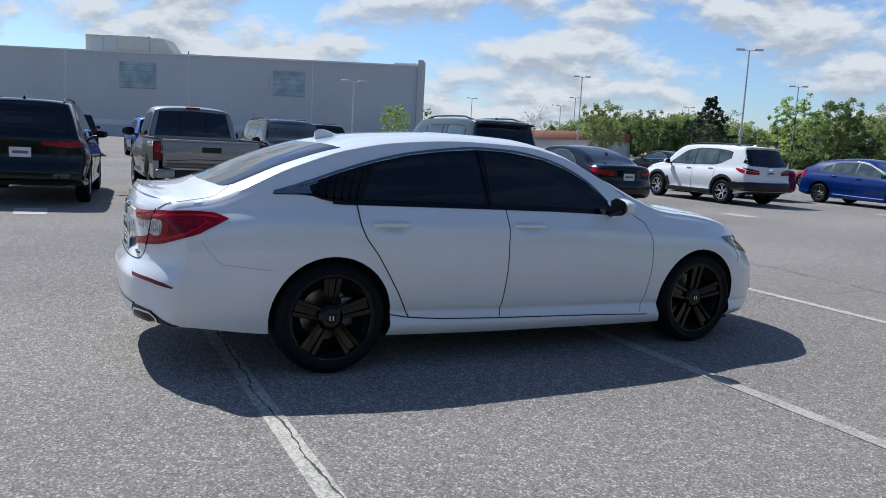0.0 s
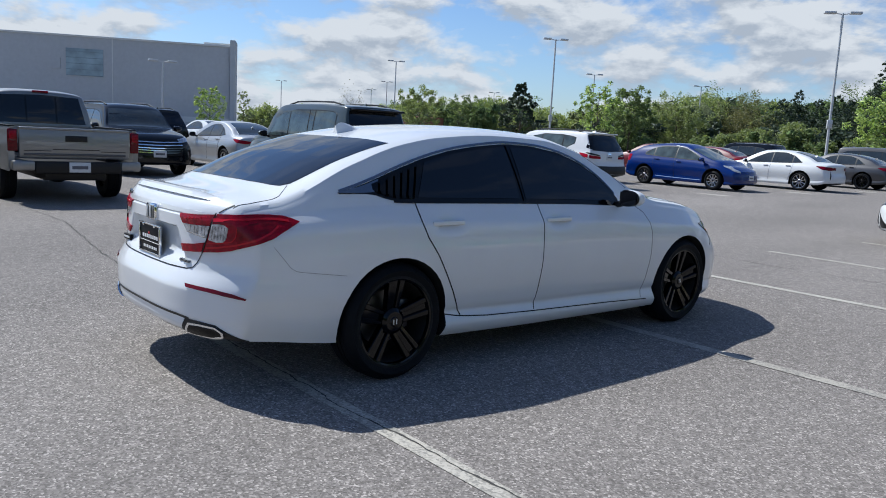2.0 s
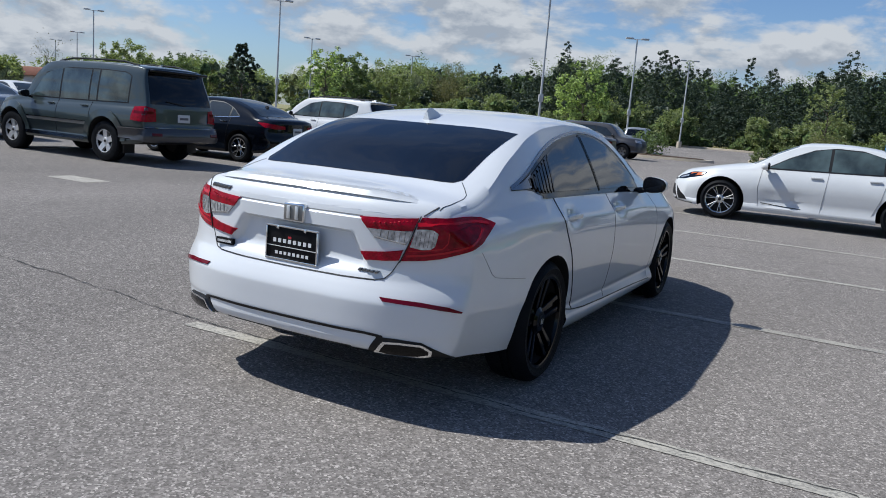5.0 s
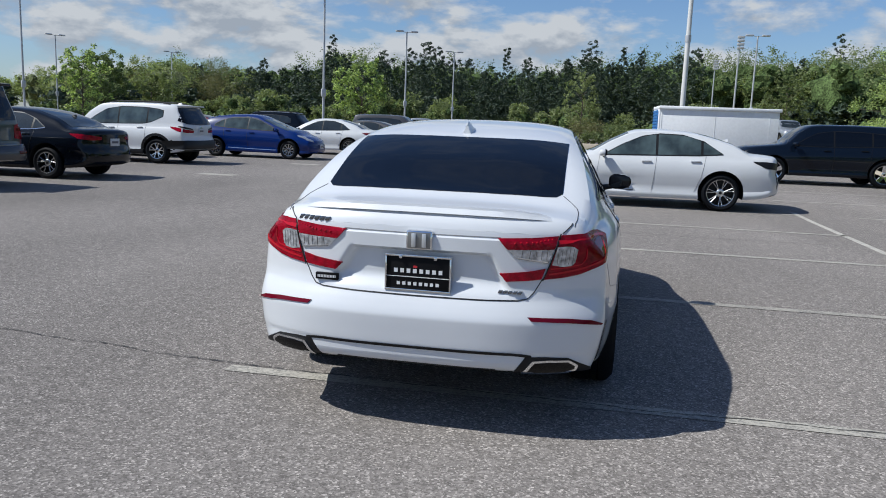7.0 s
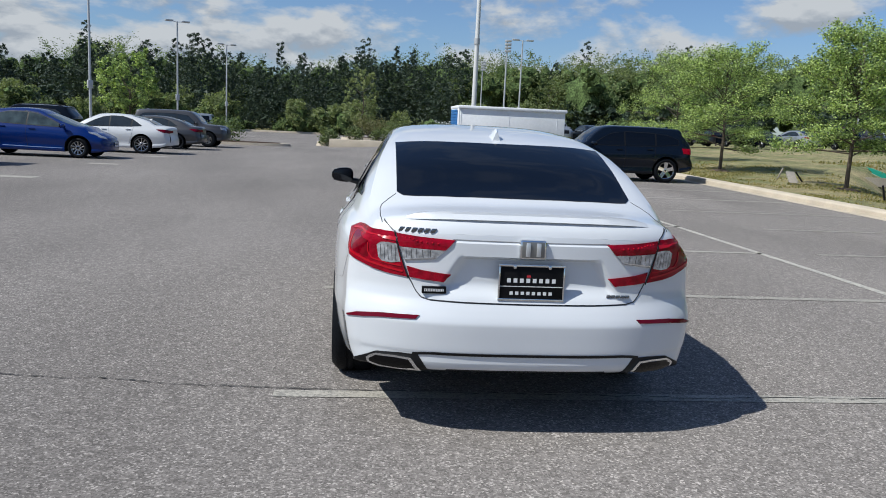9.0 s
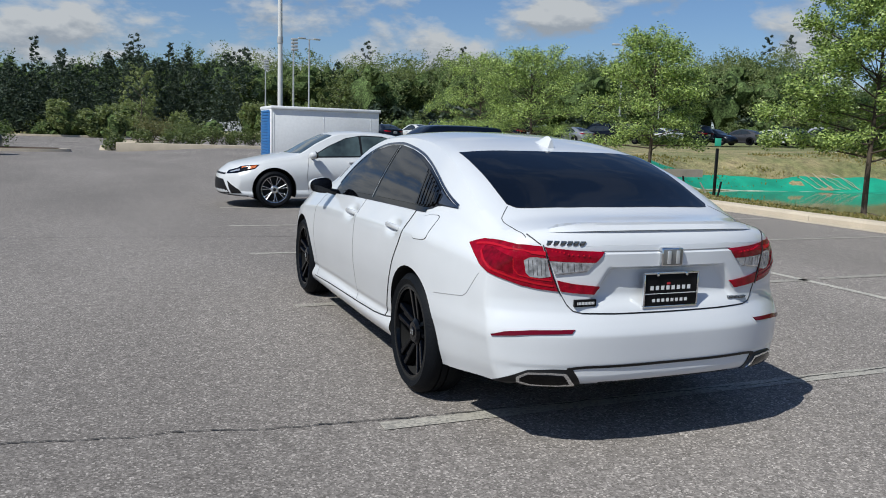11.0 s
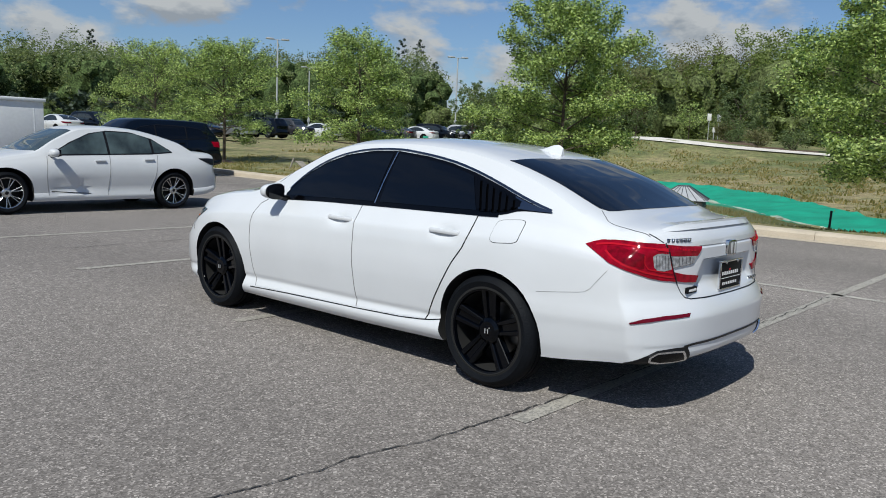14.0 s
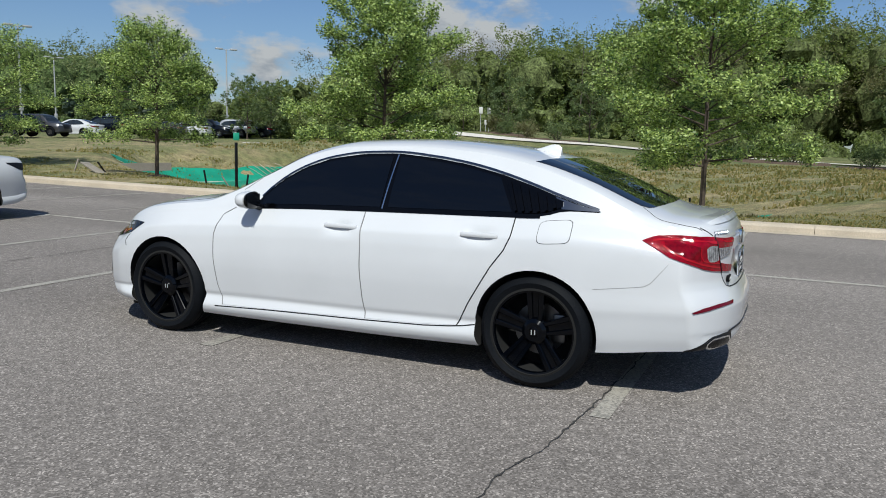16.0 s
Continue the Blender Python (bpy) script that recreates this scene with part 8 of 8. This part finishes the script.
def ring(az0, az1, d0, d1, n, el, hvar=0.18):
    """Far trees between two bearings, tall enough to reach the skyline's elevation there."""
    res = []
    ec = curve(el)
    for _ in range(n):
        az = az0 + (az1 - az0) * R2.random()
        d = d0 + (d1 - d0) * R2.random()
        x, y = EYE[0] + d * math.sin(radians(az)), EYE[1] + d * math.cos(radians(az))
        h = (d * math.tan(radians(ec(az))) + 1.4) * (1.06 + 0.14 * smoothstep(20, 50, az))
        base = 0.0 if x < 10 else min(2.2, max(0.0, grass_z(min(x, 60), min(y, 60))))
        res.append((x, y, base - 0.5, max(2.5, (h - base + 0.5) * (1 + hvar * (R2.random() - 0.75))), 0))
    return res


SKYLINE = ((-75, 0.5), (-65, 1.0), (-53, 2.1), (-45, 3.0), (-41, 2.7), (-33, 3.2), (-30, 4.0), (-24, 3.6), (-19, 4.9), (-12, 4.9), (-6.7, 4.2), (-1, 5.4), (5, 5.8), (12, 5.7), (22, 6.0), (35, 6.0), (44, 5.9), (48, 3.6), (53, 5.6),
           (59, 6.2), (69, 7.9), (77, 8.4), (91, 9.6), (110, 10.5), (130, 10.5))


def sized(rows, lo, hi, wide):
    return [(x, y, z, h, max(lo, min(hi, h * wide * (0.8 + 0.4 * R2.random())))) for x, y, z, h, _ in rows]


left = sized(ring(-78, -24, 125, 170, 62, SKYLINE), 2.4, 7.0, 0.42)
woods("woods_pale", LEAF_HAZED, "spring woods past the parked rows, haze put into their pale green", left, R2, 0.185, 1800, "round", MASS_PALE)
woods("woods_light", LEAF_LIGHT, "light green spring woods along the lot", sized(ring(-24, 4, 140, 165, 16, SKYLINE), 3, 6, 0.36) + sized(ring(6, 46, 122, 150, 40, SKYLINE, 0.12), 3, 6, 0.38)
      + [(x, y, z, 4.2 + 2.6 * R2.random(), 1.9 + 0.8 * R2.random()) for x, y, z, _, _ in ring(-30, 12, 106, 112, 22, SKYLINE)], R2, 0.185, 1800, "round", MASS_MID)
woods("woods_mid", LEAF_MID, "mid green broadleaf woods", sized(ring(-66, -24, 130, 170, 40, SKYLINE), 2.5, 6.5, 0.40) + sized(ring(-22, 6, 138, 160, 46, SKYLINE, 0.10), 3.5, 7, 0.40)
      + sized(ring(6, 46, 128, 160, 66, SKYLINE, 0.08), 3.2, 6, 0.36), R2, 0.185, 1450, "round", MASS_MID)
woods("woods_pine", LEAF_DARK, "dark pines in the wood's edge", [(x, y, z, h * (0.80 + 0.22 * R2.random()), r) for x, y, z, h, r in sized(ring(-25, 7, 113, 136, 92, SKYLINE, 0.34), 3.0, 5.6, 0.40)] + sized(ring(7, 46, 130, 150, 10, SKYLINE, 0.4), 2.4, 4.0, 0.30)
      + [(-44, 122, 0, 15.5, 3.6), (3.5, 116, 0, 13.6, 2.3), (-14.0, 117, 0, 13.4, 2.4)], R2, 0.180, 1500, "pine")
woods("woods_bare", LEAF_TAN, "brownish budding trees among the woods", sized(ring(-36, -26, 125, 140, 8, SKYLINE), 3, 7, 0.42) + sized(ring(52, 128, 84, 104, 36, SKYLINE, 0.25), 2.6, 4.8, 0.36), R2, 0.11, 2600, "round")
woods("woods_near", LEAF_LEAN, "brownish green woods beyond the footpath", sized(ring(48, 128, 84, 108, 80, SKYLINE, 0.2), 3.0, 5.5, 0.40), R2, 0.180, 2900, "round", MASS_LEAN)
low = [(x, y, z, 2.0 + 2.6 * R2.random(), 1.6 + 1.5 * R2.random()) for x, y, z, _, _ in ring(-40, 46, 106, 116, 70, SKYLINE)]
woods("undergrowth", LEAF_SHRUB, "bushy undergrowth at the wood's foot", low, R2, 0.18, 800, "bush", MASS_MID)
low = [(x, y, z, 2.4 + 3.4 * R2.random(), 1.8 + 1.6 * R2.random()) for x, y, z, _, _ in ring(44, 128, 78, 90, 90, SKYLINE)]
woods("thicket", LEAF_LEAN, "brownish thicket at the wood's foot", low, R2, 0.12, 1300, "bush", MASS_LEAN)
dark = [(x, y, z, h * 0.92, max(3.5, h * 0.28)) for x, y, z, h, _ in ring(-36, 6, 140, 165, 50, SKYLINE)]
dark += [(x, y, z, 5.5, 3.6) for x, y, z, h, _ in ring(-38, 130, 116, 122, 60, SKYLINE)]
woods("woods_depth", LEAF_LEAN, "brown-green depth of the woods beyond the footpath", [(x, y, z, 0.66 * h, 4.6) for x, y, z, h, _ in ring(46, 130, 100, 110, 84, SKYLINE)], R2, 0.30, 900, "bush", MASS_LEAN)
woods("woods_far", LEAF_HAZED, "far woods past the lot, haze put into their pale green", [(x, y, z, 0.92 * h, 4.5) for x, y, z, h, _ in ring(-76, -30, 172, 186, 64, SKYLINE)], R2, 0.36, 1100, "bush")
# backing bushes in the pines' dark colour, in place of shade behind the trees
woods("woods_interior", LEAF_DARK, "dark depth of the woods, shade put into the leaf colour", dark, R2, 0.46, 720, "bush")


def bare_limbs(bm, p, d, ln, r, depth, rng):
    """Limbs that fork into finer ones."""
    q = p + d * ln
    add_tube(bm, p, q, r, r * 0.62, 5 if depth > 2 else 3, False)
    if depth == 0:
        return
    for _ in range(3 if depth > 1 else 2):
        nd = (d + Vector(rng.normal(size=3)) * 0.42 + Vector((0, 0, 0.10))).normalized()
        bare_limbs(bm, p.lerp(q, 0.55 + 0.45 * rng.random()), nd, ln * (0.55 + 0.25 * rng.random()), r * 0.58, depth - 1, rng)


def bare_tree(x, y, h, seed, n, z=1.0, label="tall nearly bare tree with fine grey twigs"):
    rng = np.random.default_rng(seed)
    e = thing("tree", label, "tree", "bare trees", Matrix.Translation((x, y, z)))
    bm = bmesh.new()
    bare_limbs(bm, Vector((0, 0, -0.3)), Vector((0.04 * rng.normal(), 0.04 * rng.normal(), 1)).normalized(), h * 0.36, 0.0075 * h, 5, rng)
    part("trunk", bm, TWIG, e)
    c = rng.normal(size=(60, 3)) * [h * 0.14, h * 0.14, h * 0.15] + [0, 0, h * 0.72]
    quads("crown", leaf_cloud(c, np.full(60, 0.45), n, 0.07, rng), LEAF_TAN).parent = e


for k, (az, d, h) in enumerate(((66, 100, 14.5), (70.5, 102, 17.0), (73, 100, 16.2), (79, 104, 16.0), (91, 102, 17.5))):
    bare_tree(EYE[0] + d * math.sin(radians(az)), EYE[1] + d * math.cos(radians(az)), h, 200 + k, 900)
bare_tree(-62.4, 40.1, 5.9, 215, 160, 0.0, "nearly bare young tree beyond the parked cars")
tb = bmesh.new()
for x, y, z, h, _ in ring(50, 128, 82, 98, 16, SKYLINE):
    k = (x + R2.normal() * 0.6, y + R2.normal() * 0.6, z + h * 0.42)
    add_tube(tb, (x, y, z), k, 0.09, 0.06, 5, False)
    add_tube(tb, k, (k[0] + R2.normal() * 0.9, k[1] + R2.normal() * 0.9, z + h * 0.8), 0.06, 0.02, 5, False)
tagged(part("woods_trunks", tb, TWIG), "grey trunks and stems standing in the woods", "woods", kind="stuff")


def tree_far(x, y, h, r, mat, seed, label, n=2600, z=0.0, low=0.28, conifer=False):
    """A single tree that stands out before the woods."""
    rng = np.random.default_rng(seed)
    e = thing("tree", label, "tree", "lot trees", Matrix.Translation((x, y, z)))
    bm = bmesh.new()
    add_tube(bm, (0, 0, -0.4), (0.1, 0, h * 0.55), 0.03 * h * 0.5, 0.012 * h * 0.5, 8, False)
    cs, rs = [], []
    m = 46 if conifer else 22
    for k in range(m):
        t = low + ((0.97 if conifer else 0.90) - low) * k / (m - 1)
        a = 2.4 * k
        q = r * math.sin(math.pi * (0.12 + 0.83 * ((t - low) / (1 - low)))) ** 0.8 * (0.55 + 0.4 * rng.random())
        if conifer:
            q = r * (1.03 - (t - low) / (1 - low)) * (0.6 + 0.4 * rng.random())
        c = Vector((math.cos(a) * q, math.sin(a) * q, h * t))
        add_tube(bm, (0.05, 0, max(h * 0.2, h * t - q * 0.7)), c, 0.012 * h * 0.4, 0.01, 5, False)
        cs.append(tuple(c))
        rs.append(r * (0.20 + 0.20 * rng.random()) if not conifer else 0.22 + 0.34 * q * rng.random())
    part("trunk", bm, BARK, e)
    # twigs round each limb's end carry the leaves
    cc = np.repeat(np.array(cs), 7, 0)
    rr = np.repeat(np.array(rs), 7)
    cc = cc + rng.normal(size=cc.shape) * (rr * 0.62)[:, None] * ([1, 1, 0.45] if conifer else [1, 1, 0.9])
    crown = quads("crown", leaf_cloud(cc, rr * 0.42, int(n * 1.7), 0.017 * h, rng), mat)
    crown.parent = e


tree_far(-21.2, 64.9, 6.9, 2.6, LEAF_PEAR, 31, "bright green round tree by the far lamps", 5200)
tree_far(-55.3, 57.0, 7.2, 3.3, LEAF_DARK, 32, "dark green conifer behind the white SUV", 6500, low=0.16, conifer=True)
tree_far(-59.6, 52.3, 5.5, 1.7, LEAF_MID, 33, "small green tree beyond the parked cars", 3600)
tree_far(-70.3, 55.0, 6.7, 2.8, LEAF_LIGHT, 34, "light green spreading tree beyond the parked cars", 4600)
tree_far(-41.2, 52.4, 6.6, 1.9, LEAF_PEAR, 35, "yellow-green airy tree by a lamp", 2300)
tree_far(-61.0, 84.0, 9.0, 3.4, LEAF_MID, 36, "round dark green tree at the lot's end", 5200)
tree_far(-59.6, 24.0, 4.4, 1.4, LEAF_PEAR, 43, "small light tree before the grey building", 2600)
tree_far(-63.0, 28.7, 4.6, 0.55, LEAF_LIGHT, 44, "slim young tree beside the grey building", 700)
tree_far(-62.0, 96.5, 7.8, 4.2, LEAF_LIGHT, 45, "broad light green tree at the lot's end", 7000)
tree_far(20.0, 84.0, 7.5, 2.6, LEAF_SHRUB, 37, "yellow-green tree behind the storage container", 2400, 0.5)
tree_far(30.5, 62.0, 5.6, 2.4, LEAF_MID, 38, "dark green tree in the next lot", 2400, 1.2, 0.18)
tree_far(56.0, 46.5, 6.0, 2.3, LEAF_MID, 39, "dark round tree by the next lot", 2400, 1.8, 0.15)
tree_far(61.0, 47.5, 5.6, 2.2, LEAF_MID, 40, "dark round tree by the next lot", 2400, 1.8, 0.15)
tree_far(57.5, 24.4, 3.1, 1.25, LEAF_PEAR, 46, "small yellow-green tree on a thin trunk by the footpath", 1500, grass_z(57.5, 24.4), 0.34)
tree_far(61.0, 21.6, 4.9, 2.3, LEAF_MID, 47, "dark green tree behind the small signs", 3600, grass_z(61.0, 21.6), 0.10)
tree_far(55.6, 28.2, 4.4, 1.9, LEAF_MID, 48, "dark leafy tree on a thin trunk by the footpath", 2400, grass_z(55.6, 28.2), 0.30)
tree_far(58.0, 13.4, 5.2, 2.2, LEAF_MID, 49, "dark leafy tree beside the footpath", 3000, grass_z(58.0, 13.4), 0.22)
tree_far(46.5, -9.0, 6.5, 2.6, LEAF_MID, 41, "dark leafy tree beside the footpath", 3000, 0.8, 0.12)
tree_far(-1.2, 74.0, 7.0, 1.7, LEAF_LIGHT, 42, "slender light tree at the lot's end", 1400, 0.3, 0.2)


def shrub(x, y, h, r, seed, z, label="clipped green shrub in mulch", mat=LEAF_SHRUB, n=900):
    rng = np.random.default_rng(seed)
    e = thing("shrub", label, "shrub", "shrubs", Matrix.Translation((x, y, z)))
    cs = rng.normal(size=(16, 3))
    cs /= np.linalg.norm(cs, axis=1)[:, None]
    cs = cs * [r * 0.6, r * 0.6, h * 0.3] + [0, 0, h * 0.5]
    bm = bmesh.new()
    for c in cs[:8]:
        add_tube(bm, (0, 0, -0.1), c, 0.03, 0.01, 5, False)
    part("stem", bm, BARK, e)
    cr = quads("foliage", leaf_cloud(cs, np.full(16, r * 0.42), n, 0.07, rng), mat)
    cr.parent = e


for k, (x, h) in enumerate(((-1.6, 1.3), (0.2, 1.15), (1.4, 1.1), (2.5, 1.25), (3.8, 1.0), (5.0, 1.2), (-3.2, 1.2))):
    shrub(x, 45.4, h, 0.85, 60 + k, lot_z(x, 45))
shrub(-9.0, 41.5, 1.2, 1.4, 70, 0.2, "low dark shrub on a kerbed island", LEAF_MID, 1500)
shrub(-0.4, 64.0, 1.8, 1.9, 71, 0.5, "rounded brown-green shrub on a kerbed island", LEAF_TAN, 2200)
shrub(2.2, 66.0, 1.5, 1.6, 72, 0.5, "low shrub by the far kerb", LEAF_SHRUB, 1600)
for k, (x, y, h, r, mat) in enumerate(((59.6, 22.2, 1.5, 1.2, LEAF_TAN), (58.2, 20.6, 1.4, 1.1, LEAF_MID), (54.6, 17.5, 1.5, 1.3, LEAF_TAN), (55.4, 15.3, 1.6, 1.3, LEAF_MID),
                                       (52.5, 1.2, 1.2, 1.3, LEAF_MID), (53.0, -2.0, 1.5, 1.7, LEAF_MID), (50.5, -6.5, 1.4, 1.5, LEAF_MID), (48.6, -9.5, 1.3, 1.3, LEAF_MID), (46.5, -14, 1.3, 1.3, LEAF_MID))):
    shrub(x, y, h, r, 80 + k, grass_z(x, y), "dark low shrub beside the footpath" if mat is LEAF_MID else "pale brown-green shrub beside the footpath", mat, 1300)
    bm = bmesh.new()
    bmesh.ops.create_cone(bm, cap_ends=True, segments=20, radius1=r * 1.5, radius2=r * 1.3, depth=0.3, matrix=Matrix.Translation((x, y, grass_z(x, y) - 0.07)))
    tagged(part("mulch_bed", bm, MULCH), "round bed of brown mulch under a shrub", "mulch bed", "mulch beds")
for k, (x, y, h, w) in enumerate(((59.3, 23.5, 2.15, 0.16), (62.0, 23.8, 2.15, 0.16), (59.0, 22.9, 1.05, 0.11))):
    e = thing("road_sign", "small white sign on a thin post by the footpath", "sign", "far signs", Matrix.Translation((x, y, grass_z(x, y))) @ Matrix.Rotation(radians(22), 4, "Z"))
    part("post", box_bm(-0.022, 0.022, -0.022, 0.022, -0.3, h), GALV, e)
    part("sign_face", box_bm(-0.05, -0.03, -w, w, h - 3.6 * w, h, 0.005), WALL_W, e)
# low red-brown roof far off between the cars
far_b = thing("far_building", "low far building with a red-brown roof edge", "building")
part("wall", box_bm(-118, -100, 75, 84, -0.5, 2.6), WALL_W, far_b)
part("roof", box_bm(-118.5, -99.5, 74.5, 84.5, 2.6, 4.0, 0.1), BRICK, far_b)
